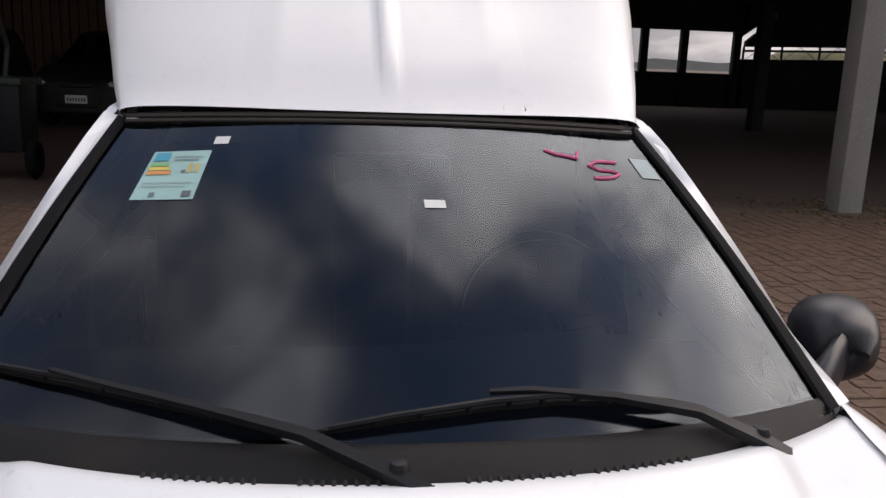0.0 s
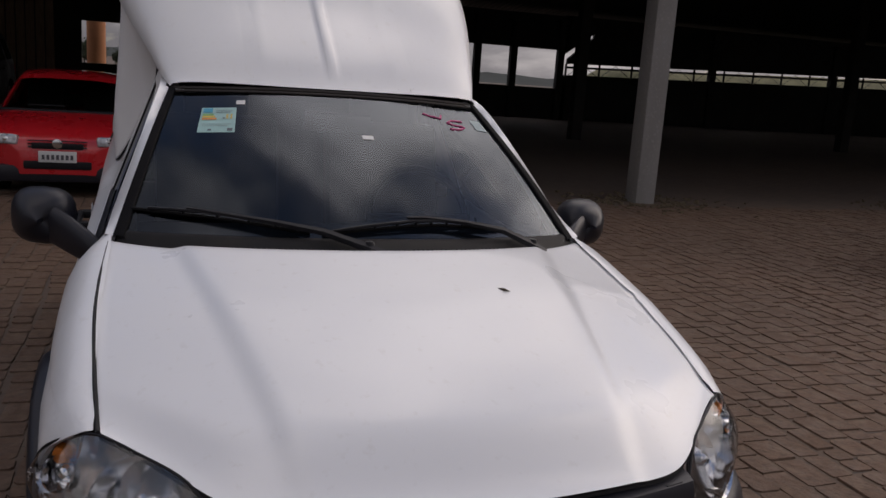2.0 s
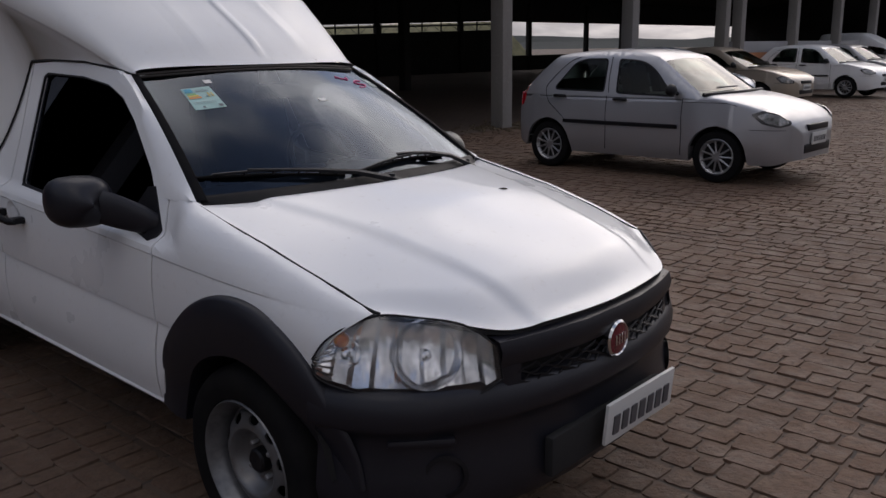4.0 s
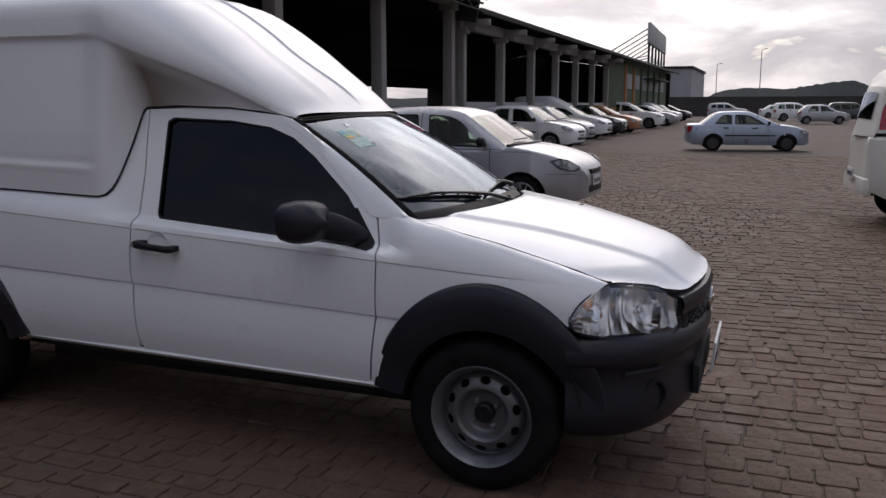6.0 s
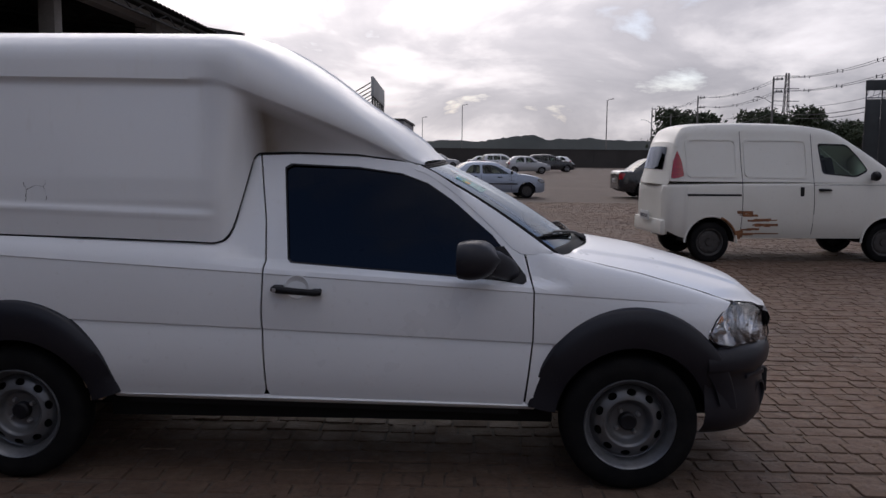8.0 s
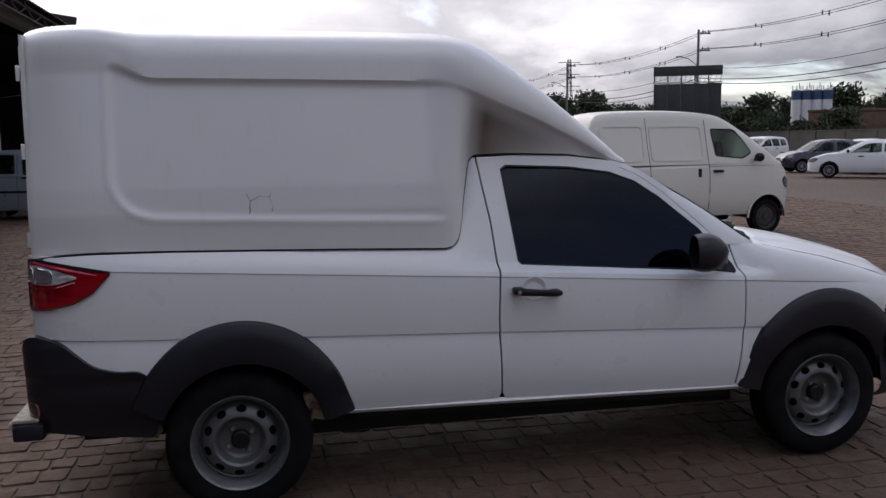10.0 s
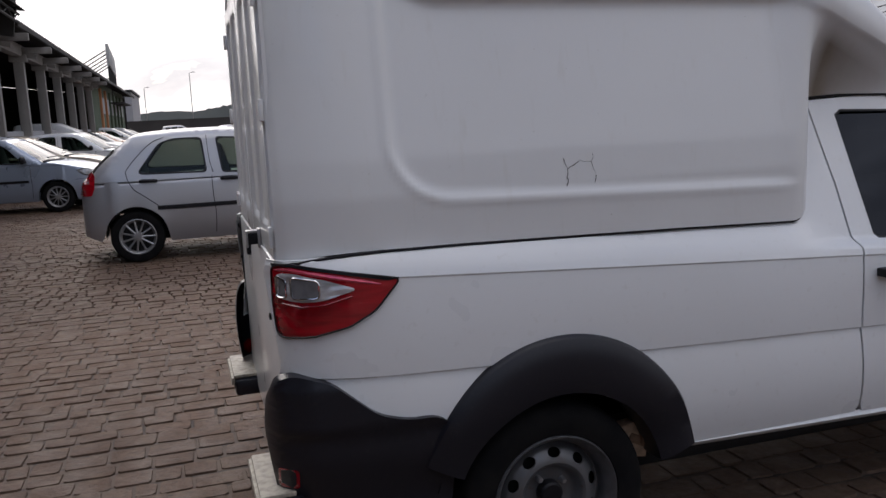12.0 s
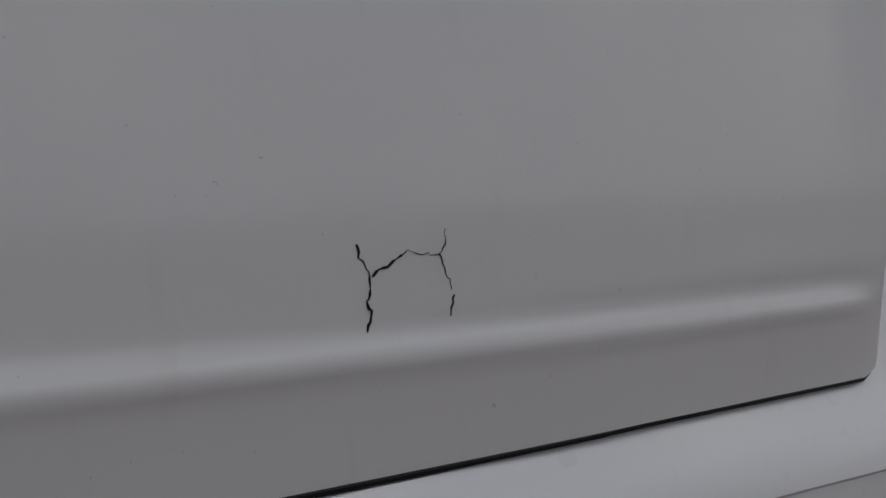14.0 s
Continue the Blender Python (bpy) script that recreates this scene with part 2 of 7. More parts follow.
def smooth_table(table, x):
    """The same, eased by averaging over a short stretch."""
    return sum(lerp_table(table, x + d) for d in (-0.05, -0.025, 0, 0.025, 0.05)) / 5


def step(a, b, x):
    t = min(1.0, max(0.0, (x - a) / (b - a)))
    return t * t * (3 - 2 * t)


def box(bm, size, loc=(0, 0, 0), rot=(0, 0, 0), bevel=0.0, seg=2):
    b2 = bmesh.new()
    bmesh.ops.create_cube(b2, size=1.0)
    bmesh.ops.scale(b2, vec=size, verts=b2.verts)
    if bevel:
        bmesh.ops.bevel(b2, geom=b2.edges[:], offset=bevel, segments=seg, affect="EDGES", profile=0.6)
    bmesh.ops.transform(b2, matrix=pose(*loc, *rot), verts=b2.verts)
    merge(bm, b2)
    return bm


def merge(bm, other):
    me = bpy.data.meshes.new("tmp")
    other.to_mesh(me)
    other.free()
    bm.from_mesh(me)
    bpy.data.meshes.remove(me)


def boxes(*specs, bevel=0.0):
    bm = bmesh.new()
    for size, loc, *rot in specs:
        box(bm, size, loc, rot[0] if rot else (0, 0, 0), bevel)
    return bm


def grid(bm, rows, close=False):
    """Faces between rows of equally many points. Returns the vertex rows."""
    vs = [[bm.verts.new(p) for p in r] for r in rows]
    for a, b in zip(vs, vs[1:]):
        for i in range(len(a) - (0 if close else 1)):
            j = (i + 1) % len(a)
            quad = (a[i], a[j], b[j], b[i])
            if len({tuple(round(c, 6) for c in v.co) for v in quad}) == 4:
                bm.faces.new(quad)
    return vs


def tube(bm, pts, r, n=8, caps=True):
    """A round bar along points; r: one radius or one for each point."""
    pts = [Vector(p) for p in pts]
    rs = r if isinstance(r, (list, tuple)) else [r] * len(pts)
    rings, side = [], None
    for i, p in enumerate(pts):
        d = (pts[min(i + 1, len(pts) - 1)] - pts[max(i - 1, 0)]).normalized()
        if side is None:
            side = d.orthogonal().normalized()
        side = (side - d * side.dot(d)).normalized()
        other = d.cross(side)
        rings.append([p + (side * math.cos(a) + other * math.sin(a)) * rs[i] for a in (2 * math.pi * j / n for j in range(n))])
    vs = grid(bm, rings, close=True)
    if caps:
        bm.faces.new(vs[0][::-1])
        bm.faces.new(vs[-1])
    return bm


def lathe(bm, profile, n=32, axis="y", at=(0, 0, 0), flip=1):
    """Turn a profile of (radius, along) round an axis."""
    rings = []
    for r, d in profile:
        ring = []
        for j in range(n):
            a = 2 * math.pi * j / n
            c, s = r * math.cos(a), r * math.sin(a)
            p = {"y": (c, d * flip, s), "x": (d * flip, c, s), "z": (c, s, d)}[axis]
            ring.append(Vector(p) + Vector(at))
        rings.append(ring)
    grid(bm, rings, close=True)
    return bm


def sheet(outline, cut=0.05, holes=(), lines=()):
    """A flat sheet in x and z inside an outline, cut into small faces so that it can be curved."""
    bm = bmesh.new()
    edges = []
    for loop in (outline, *holes):
        vs = [bm.verts.new((x, 0, z)) for x, z in loop]
        edges += [bm.edges.new((a, b)) for a, b in zip(vs, vs[1:] + vs[:1])]
    bmesh.ops.triangle_fill(bm, edges=edges, use_beauty=True, normal=(0, -1, 0))
    xs, zs = [v.co.x for v in bm.verts], [v.co.z for v in bm.verts]
    for lo, hi, n in ((min(xs), max(xs), (1, 0, 0)), (min(zs), max(zs), (0, 0, 1))):
        at = lo + cut
        while at < hi - 0.3 * cut:
            bmesh.ops.bisect_plane(bm, geom=bm.verts[:] + bm.edges[:] + bm.faces[:], dist=1e-5, plane_co=Vector(n) * at, plane_no=n)
            at += cut
    for z0, m in lines:
        bmesh.ops.bisect_plane(bm, geom=bm.verts[:] + bm.edges[:] + bm.faces[:], dist=1e-5, plane_co=(0, 0, z0), plane_no=(-m, 0, 1))
    return bm


def rim(bm, inward):
    """Turn the open borders in, to give a panel its thickness."""
    border = [e for e in bm.edges if e.is_boundary]
    made = bmesh.ops.extrude_edge_only(bm, edges=border)["geom"]
    for v in made:
        if isinstance(v, bmesh.types.BMVert):
            v.co += inward(v.co)
    return bm


def side_panel(outline, width, side, cut=0.05, thick=0.02, holes=(), proud=0.0, lines=()):
    """A body panel: an outline in x and z, laid on the body's curved side. width(x, z) is the half-width there."""
    bm = sheet(outline, cut, holes, lines)
    for v in bm.verts:
        v.co.y = side * (width(v.co.x, v.co.z) + proud)
    bmesh.ops.recalc_face_normals(bm, faces=bm.faces)
    if thick:
        rim(bm, lambda co: Vector((0, -side * thick, 0)))
    return bm


def rounded(points, r=0.03, n=4):
    """Round the corners of a closed outline."""
    out, m = [], len(points)
    for i, p in enumerate(points):
        a, p, b = Vector(points[i - 1]), Vector(p), Vector(points[(i + 1) % m])
        da, db = (a - p), (b - p)
        k1, k2 = min(r, da.length * .45), min(r, db.length * .45)
        s, e = p + da.normalized() * k1, p + db.normalized() * k2
        for j in range(n + 1):
            t = j / n
            q = s * (1 - t) ** 2 + p * 2 * t * (1 - t) + e * t * t
            out.append((q.x, q.y))
    return out

# ---- the white pickup: its origin is the ground under the rear axle, front towards +X ----
BASE = 2.718
W_TABLE = [(-0.81, 0.60), (-0.795, 0.652), (-0.776, 0.71), (-0.745, 0.757), (-0.69, 0.795), (-0.6, 0.818), (-0.45, 0.828), (0.3, 0.822), (1.1, 0.806),
           (2.0, 0.802), (2.6, 0.802), (2.9, 0.796), (3.05, 0.782), (3.14, 0.752), (3.22, 0.70), (3.3, 0.63)]


def crease_up(x):
    return 1.006 - 0.0588 * x


def crease_low(x):
    return 0.748 - 0.039 * x


def truck_side(x, z):
    """Half-width of the pickup's sheet metal at a station and a height."""
    w, zu, zl = lerp_table(W_TABLE, x), crease_up(x), crease_low(x)
    if z <= zl:
        t = zl - z
        return w - 0.004 - 0.008 * min(1.0, t / 0.005) + 0.013 * math.sin(math.pi / 2 * min(1.0, t / 0.13)) - 0.006 * step(0.15, 0.25, t) - 0.045 * step(0.2, 0.42, t)
    if z <= zu:
        u = (z - zl) / (zu - zl)
        return w - 0.011 * ((u - 0.35) / 0.65) ** 2
    t = z - zu
    y = w - 0.011 + 0.0045 * min(1.0, t / 0.005)
    bed = y - 0.25 * t - 4.0 * min(t, 0.11) ** 2 - 0.5 * max(0.0, t - 0.11)
    cab = y - 0.30 * min(t, 0.026) - 0.054 * step(0.022, 0.06, t) - 0.38 * max(0.0, t - 0.055)
    k = step(0.86, 1.06, x)
    return bed * (1 - k) + cab * k


CREASES = [(1.006 + d, -0.0588) for d in (-0.03, 0.0, 0.005, 0.024, 0.03, 0.036, 0.042, 0.048, 0.054, 0.061, 0.08)] + [(0.748 - d, -0.039) for d in (-0.02, 0.0, 0.005, 0.02, 0.05)]
HOODLINE = [(2.25, 1.05), (2.41, 1.030), (2.55, 1.0), (2.76, 0.953), (2.97, 0.893), (3.166, 0.829), (3.3, 0.79)]


def wing_side(x, z):
    """The front wing rolls over towards the bonnet's edge."""
    w, zu = lerp_table(W_TABLE, x), crease_up(x)
    fade = 1 - step(2.7, 3.0, x)
    base = truck_side(x, z) if z <= zu else w - 0.011 + 0.0045 * fade * min(1.0, (z - zu) / 0.005)
    edge = lerp_table([(2.25, 0.70), (2.41, 0.684), (2.76, 0.692), (3.0, 0.688), (3.17, 0.674), (3.3, 0.62)], x)
    q = min(1.0, max(0.0, lerp_table(HOODLINE, x) - z) / lerp_table([(2.3, 0.19), (2.6, 0.16), (3.1, 0.14)], x))
    roll = edge + (base - edge) * math.sqrt(1 - (1 - q) ** 2)
    k = step(2.28, 2.46, x)
    return truck_side(x, z) * (1 - k) + roll * k


truck = thing("pickup_truck", "white single-cab pickup with tall canopy, parked on stone paving", "pickup truck")



def build_side(side):
    body = lambda x, z: truck_side(x, z)
    tag = "right" if side < 0 else "left"
    # bed side with the pillar behind the door
    bed = [(-0.80, 0.66)] + [(-0.78, 0.80), (-0.80, 1.06), (-0.79, 1.092), (-0.66, 1.10), (-0.24, 1.096), (0.43, 1.08), (0.89, 1.063), (0.926, 1.072),
           (0.948, 1.09), (0.967, 1.135), (1.022, 1.43), (1.045, 1.452), (1.06, 1.45), (1.076, 1.33), (1.10, 1.17), (1.112, 0.99), (1.103, 0.77), (1.118, 0.43), (1.11, 0.405), (0.47, 0.40)]
    bed += [(0.02 + 0.45 * math.cos(radians(a)), 0.29 + 0.505 * math.sin(radians(a))) for a in range(14, 161, 6)]
    bed += [(-0.46, 0.60)]
    part("bed_side", side_panel(bed, body, side, 0.045, lines=CREASES), white_paint, truck, smooth=24)
    # door with a hole for its window
    door = [(1.068, 1.452), (1.084, 1.33), (1.108, 1.17), (1.12, 0.99), (1.111, 0.77), (1.126, 0.43), (1.14, 0.402), (2.235, 0.372), (2.25, 0.385), (2.283, 0.66),
            (2.285, 0.88), (2.245, 1.04), (2.16, 1.13), (1.98, 1.29), (1.86, 1.375), (1.74, 1.425), (1.5, 1.452), (1.3, 1.46)]
    win = [(1.172, 1.40), (1.21, 1.0), (1.225, 0.985), (2.20, 0.917), (2.235, 0.925), (2.225, 0.97), (2.11, 1.11), (1.93, 1.262), (1.82, 1.335), (1.7, 1.378), (1.5, 1.405), (1.2, 1.417)]
    door_ob = part("door", side_panel(door, body, side, 0.045, holes=[win], lines=CREASES), white_paint, truck, smooth=24)
    part("window_glass", side_panel(win, lambda x, z: 0.7315 - 0.38 * (z - 0.96) - 0.006 * (x - 1.2) - 0.02 * (z - 1.2) ** 2, side, 0.03, 0), tint_glass, door_ob, "dark tinted side glass")
    # black weather strip round the window
    ring = [(x, z) for x, z in win]
    cx, cz = 1.62, 1.16
    inner = [(x + (cx - x) * 0.016, z + (cz - z) * 0.03) for x, z in win]
    part("window_seal", side_panel(ring, body, side, 0.045, 0.008, holes=[inner], proud=-0.003), trim_black, door_ob)
    # handle with its dished cup
    bm = bmesh.new()
    tube(bm, [(1.165, side * 0.84, 0.884), (1.19, side * 0.853, 0.883), (1.27, side * 0.857, 0.877), (1.35, side * 0.853, 0.871), (1.372, side * 0.84, 0.869)],
         [0.012, 0.0165, 0.0145, 0.015, 0.011], 10)
    box(bm, (0.045, 0.05, 0.03), (1.185, side * 0.825, 0.884), (0, 0, 0), 0.008)
    box(bm, (0.04, 0.05, 0.026), (1.352, side * 0.825, 0.871), (0, 0, 0), 0.008)
    part("handle", bm, trim_black, door_ob, "black pull handle")
    bm = bmesh.new()
    lathe(bm, [(0.055, 0.003), (0.05, 0.004), (0.035, -0.004), (0.0005, -0.008)], 24, "y", (1.265, side * 0.802, 0.888), -1 if side < 0 else 1)
    part("handle_cup", bm, white_paint, door_ob)
    bm = bmesh.new()
    lathe(bm, [(0.009, 0.004), (0.008, 0.006), (0.0005, 0.006)], 12, "y", (1.178, side * 0.8655, 0.884), side)
    part("lock", bm, alloy, door_ob)
    # front wing
    wing = [(2.292, 0.88), (2.29, 0.66), (2.26, 0.385), (2.30, 0.38)] + [(BASE + 0.01 + 0.45 * math.cos(radians(a)), 0.29 + 0.505 * math.sin(radians(a))) for a in range(165, 49, -6)]
    wing += [(3.04, 0.672), (3.052, 0.70), (3.10, 0.775), (3.163, 0.829)] + [(3.12 - 0.05 * i, lerp_table(HOODLINE, 3.12 - 0.05 * i)) for i in range(15)] + [(2.36, 1.043), (2.253, 1.045)]
    part("front_wing", side_panel(wing, wing_side, side, 0.035, 0.009, lines=CREASES[1:3] + CREASES[-5:] + [(1.671 - d, -0.266) for d in (-0.012, -0.004, 0.004, 0.012, 0.02, 0.03, 0.042, 0.055, 0.07, 0.085, 0.1, 0.12, 0.14, 0.16)]), white_paint, truck, smooth=24)
    # wing mirror fitting and black corner
    quarter = [(2.06, 0.935), (2.24, 0.909), (2.258, 0.918), (2.256, 0.94), (2.16, 1.065), (2.12, 1.06), (2.07, 0.99)]
    part("mirror_corner", side_panel(quarter, body, side, 0.1, 0.01, proud=0.004), trim_black, truck)
    bm = bmesh.new()
    rows = []
    for i in range(9):
        t = i / 8
        x, sc = 2.17 - 0.15 * t ** 1.4, math.sin(math.pi * (0.004 + 0.66 * t)) ** 0.6
        rows.append([(x + 0.02 * math.cos(a), side * (0.882 + 0.092 * sc * math.copysign(abs(math.cos(a)) ** 0.7, math.cos(a))),
                      1.026 + 0.084 * sc * math.copysign(abs(math.sin(a)) ** 0.75, math.sin(a))) for a in (2 * math.pi * j / 20 for j in range(20))])
    vs = grid(bm, rows, close=True)
    bm.faces.new(vs[0])
    for v in bm.verts:
        v.co.x -= 0.5 * (abs(v.co.y) - 0.79)
    mirror = part("mirror", bm, plastic, truck, "black door mirror housing")
    bm = bmesh.new()
    lathe(bm, [(0.074, 0.0), (0.0005, 0.0)], 20, "x", (2.048, side * 0.862, 1.032))
    bmesh.ops.scale(bm, vec=(1, 1, 0.94), verts=bm.verts, space=pose(0, 0, -1.032))
    for v in bm.verts:
        v.co.x -= 0.5 * (abs(v.co.y) - 0.79)
    part("mirror_glass", bm, Mat("mirror_glass", (0.30, 0.31, 0.33), 0.04, 1.0).vary(20, 0.3, dark=0.8).m, mirror)
    bm = bmesh.new()
    grid(bm, [[(x + hx * math.cos(a), side * y, z + hz * math.sin(a)) for a in (2 * math.pi * q / 18 for q in range(18))]
              for x, y, z, hx, hz in ((2.205, 0.712, 0.945, 0.028, 0.036), (2.188, 0.748, 0.965, 0.034, 0.048), (2.160, 0.785, 0.983, 0.034, 0.054), (2.130, 0.82, 1.000, 0.030, 0.058), (2.095, 0.86, 1.016, 0.024, 0.056))], close=True)
    part("mirror_arm", bm, plastic, mirror)
    # side sill, and a near-black bar that stands for the shade below it
    bm = bmesh.new()
    rows = [[(x, side * y, z - 0.027 * (x - 0.47) / 1.8) for y, z in ((0.775, 0.415), (0.787, 0.40), (0.775, 0.385), (0.70, 0.36))] for x in (0.45, 0.9, 1.4, 1.9, 2.3)]
    grid(bm, rows)
    part("sill", bm, white_paint, truck)
    bm = boxes(((1.75, 0.10, 0.05), (1.36, side * 0.665, 0.350), (0, 0.9, 0)), bevel=0.01)
    part("sill_shade_bar", bm, dark_hole, truck)
    # flared wheel surrounds
    for cx, a0, a1, nm in ((0.02, 13, 158, "rear_arch_trim"), (BASE + 0.01, 9, 171, "front_arch_trim")):
        bm = bmesh.new()
        rows = []
        for i in range(41):
            a = radians(a0 + (a1 - a0) * i / 40)
            row = []
            low = step(0, 1, (math.degrees(a) - 8) / 45) if cx > 1 else 1.0
            for r, out in ((1.0, -0.004), (0.985, 0.012), (0.93, 0.024), (0.6, 0.03), (0.25, 0.03), (0.04, 0.018), (0.0, -0.03), (0.03, -0.12)):
                x, z = cx + (0.335 + 0.135 * r) * math.cos(a), 0.29 + (0.345 + 0.185 * r) * math.sin(a)
                xs = min(max(x, -0.6), 3.02)
                row.append((x, side * (lerp_table(W_TABLE, xs) - 0.006 - 0.03 * step(0.62, 0.42, z) + (out * (0.35 + 0.65 * low) if out > 0 else out)), z))
            rows.append(row)
        grid(bm, rows)
        part(nm, bm, plastic, truck, "black plastic wheel arch surround", smooth=50)
        bm = bmesh.new()
        lathe(bm, [(0.40, 0.42), (0.40, 0.79)], 30, "y", (cx if cx < 1 else BASE, 0, 0.30), side)
        for f in [f for f in bm.faces if f.calc_center_median().z < 0.40]:
            bm.faces.remove(f)
        part("wheel_liner", bm, dark_hole, truck)


def wheel(cx, side, parent):
    """A pressed steel wheel with nine oval vents and its tyre."""
    y0 = side * 0.71
    bm = bmesh.new()
    prof = [(0.198, 0.07), (0.205, 0.086), (0.235, 0.092), (0.266, 0.09), (0.287, 0.078), (0.298, 0.06), (0.301, 0.03), (0.301, -0.03), (0.298, -0.06), (0.285, -0.085), (0.2, -0.08)]
    lathe(bm, prof, 56, "y", (cx, y0, 0.298), side)
    w = part("wheel", bm, rubber, parent, "worn black tyre on a grey steel wheel", smooth=40)
    bm = bmesh.new()
    lathe(bm, [(0.196, 0.068), (0.203, 0.082), (0.199, 0.089), (0.193, 0.085), (0.187, 0.070), (0.178, 0.060), (0.171, 0.040), (0.169, 0.016), (0.160, 0.012)], 56, "y", (cx, y0, 0.298), side)
    part("rim", bm, rim_steel, w, "dull grey steel rim")
    dish = [(0.03, 0.012), (0.070, 0.012), (0.080, 0.016), (0.088, 0.026), (0.096, 0.048), (0.102, 0.057), (0.108, 0.060), (0.116, 0.0585), (0.124, 0.056),
            (0.1305, 0.0525), (0.137, 0.0485), (0.1435, 0.0445), (0.150, 0.040), (0.157, 0.026), (0.166, 0.012)]
    bm = bmesh.new()
    rows = []
    for r, d in dish:
        row = []
        for i in range(120):
            a, rr, local = 2 * math.pi * i / 120 + 0.25, r, (i + 6) % 12 - 6
            j = round((r - 0.137) / 0.0065)
            if abs(local) <= 3 and abs(j) <= 2:
                # the net is drawn round each vent's oval edge
                m = max(abs(local) / 3, abs(j) / 2)
                ang = math.atan2(j / 2, local / 3)
                rr = 0.137 + 0.0145 * m * math.sin(ang)
                a += -math.radians(3) * local + 0.0215 / 0.137 * m * math.cos(ang)
            row.append((cx + rr * math.cos(a), y0 + side * lerp_table(dish, rr), 0.298 + rr * math.sin(a)))
        rows.append(row)
    vs = grid(bm, rows, close=True)
    holes = []
    for q in range(8, 12):
        for i in range(120):
            if -3 <= (i + 6) % 12 - 6 < 3:
                f = bm.faces.get((vs[q][i], vs[q][(i + 1) % 120], vs[q + 1][(i + 1) % 120], vs[q + 1][i]))
                if f:
                    holes.append(f)
    bmesh.ops.delete(bm, geom=holes, context="FACES")
    rim(bm, lambda co: Vector((0, -side * 0.006, 0)))
    part("wheel_disc", bm, wheel_steel, w, smooth=30)
    bm = bmesh.new()
    lathe(bm, [(0.17, 0.0), (0.0005, 0.0)], 24, "y", (cx, y0 - side * 0.005, 0.298), side)
    part("brake", bm, dark_hole, w)
    bm = bmesh.new()
    lathe(bm, [(0.040, 0.008), (0.038, 0.040), (0.031, 0.046), (0.0005, 0.044)], 20, "y", (cx, y0, 0.298), side)
    hub = bm
    for i in range(4):
        a = math.pi / 2 * i + 0.6
        bm = bmesh.new()
        lathe(bm, [(0.0105, 0.010), (0.0095, 0.032), (0.006, 0.036), (0.0005, 0.036)], 6, "y", (cx + 0.056 * math.cos(a), y0, 0.298 + 0.056 * math.sin(a)), side)
        part("wheel_nut", bm, alloy, w)
    bm = hub
    part("hub_cap", bm, trim_black, w)


for sd in (-1, 1):
    build_side(sd)
    wheel(0.0, sd, truck)
    wheel(BASE, sd, truck)

# bonnet
Z_MID = [(2.40, 1.068), (2.58, 1.05), (2.88, 1.005), (3.15, 0.935), (3.30, 0.882), (3.38, 0.845), (3.44, 0.805), (3.47, 0.77)]
Z_EDGE = [(2.40, 1.032), (2.76, 0.955), (2.97, 0.895), (3.17, 0.832), (3.3, 0.79), (3.47, 0.755)]


NOSE_X = [(0, 3.465), (0.2, 3.459), (0.4, 3.443), (0.6, 3.412), (0.7, 3.374), (0.8, 3.305), (0.9, 3.23), (1.0, 3.168)]
NOSE_Y = [(0, 0), (0.2, 0.14), (0.4, 0.28), (0.6, 0.41), (0.7, 0.468), (0.8, 0.53), (0.9, 0.60), (1.0, 0.668)]
NOSE_Z = [(0, 0.768), (0.6, 0.772), (0.7, 0.782), (0.8, 0.803), (0.9, 0.82), (1.0, 0.833)]


def bonnet_point(u, v):
    """u: 0 at the scuttle to 1 at the nose; v: -1 right edge to 1 left edge."""
    a = abs(v)
    x0, y0 = 2.622 - 0.222 * a ** 2.2, 0.678 * a
    x1, y1 = smooth_table(NOSE_X, a), smooth_table(NOSE_Y, a)
    x = x0 + (x1 - x0) * u
    y = y0 + (y1 - y0) * u ** 1.6 + 0.016 * math.sin(math.pi * u) * a ** 4
    k = y / 0.675
    zc, ze = smooth_table(Z_MID, x), lerp_table(Z_EDGE, x)
    z = zc - (zc - ze) * min(1.0, k) ** 2.3
    line = 0.53 - 0.20 * (x - 2.4)
    fold = 0.011 * (1 - step(line - 0.024, line + 0.024, y)) - 0.006
    s = max(0.0, (u - 0.82) / 0.18) ** 2
    z = z * (1 - s) + smooth_table(NOSE_Z, a) * s + fold * (1 - 0.6 * s)
    return Vector((x, math.copysign(y, v), z))


bm = bmesh.new()
grid(bm, [[bonnet_point(i / 50, -1 + j / 50) for j in range(101)] for i in range(51)])
bmesh.ops.recalc_face_normals(bm, faces=bm.faces)
rim(bm, lambda co: Vector((-0.022, 0, -0.006)))
bonnet = part("bonnet", bm, white_paint, truck, smooth=40)
bm = bmesh.new()
c = bonnet_point(0.32, 0.36)
tube(bm, [c + Vector((-0.018, -0.015, 0.002)), c + Vector((0.0, 0.0, 0.003)), c + Vector((0.01, 0.012, 0.001))], [0.001, 0.004, 0.001], 6)
part("leaf_scrap", bm, Mat("dry_leaf", (0.05, 0.035, 0.02), 0.8).vary(60, 0.5).m, bonnet, "small dark scrap stuck on the bonnet")
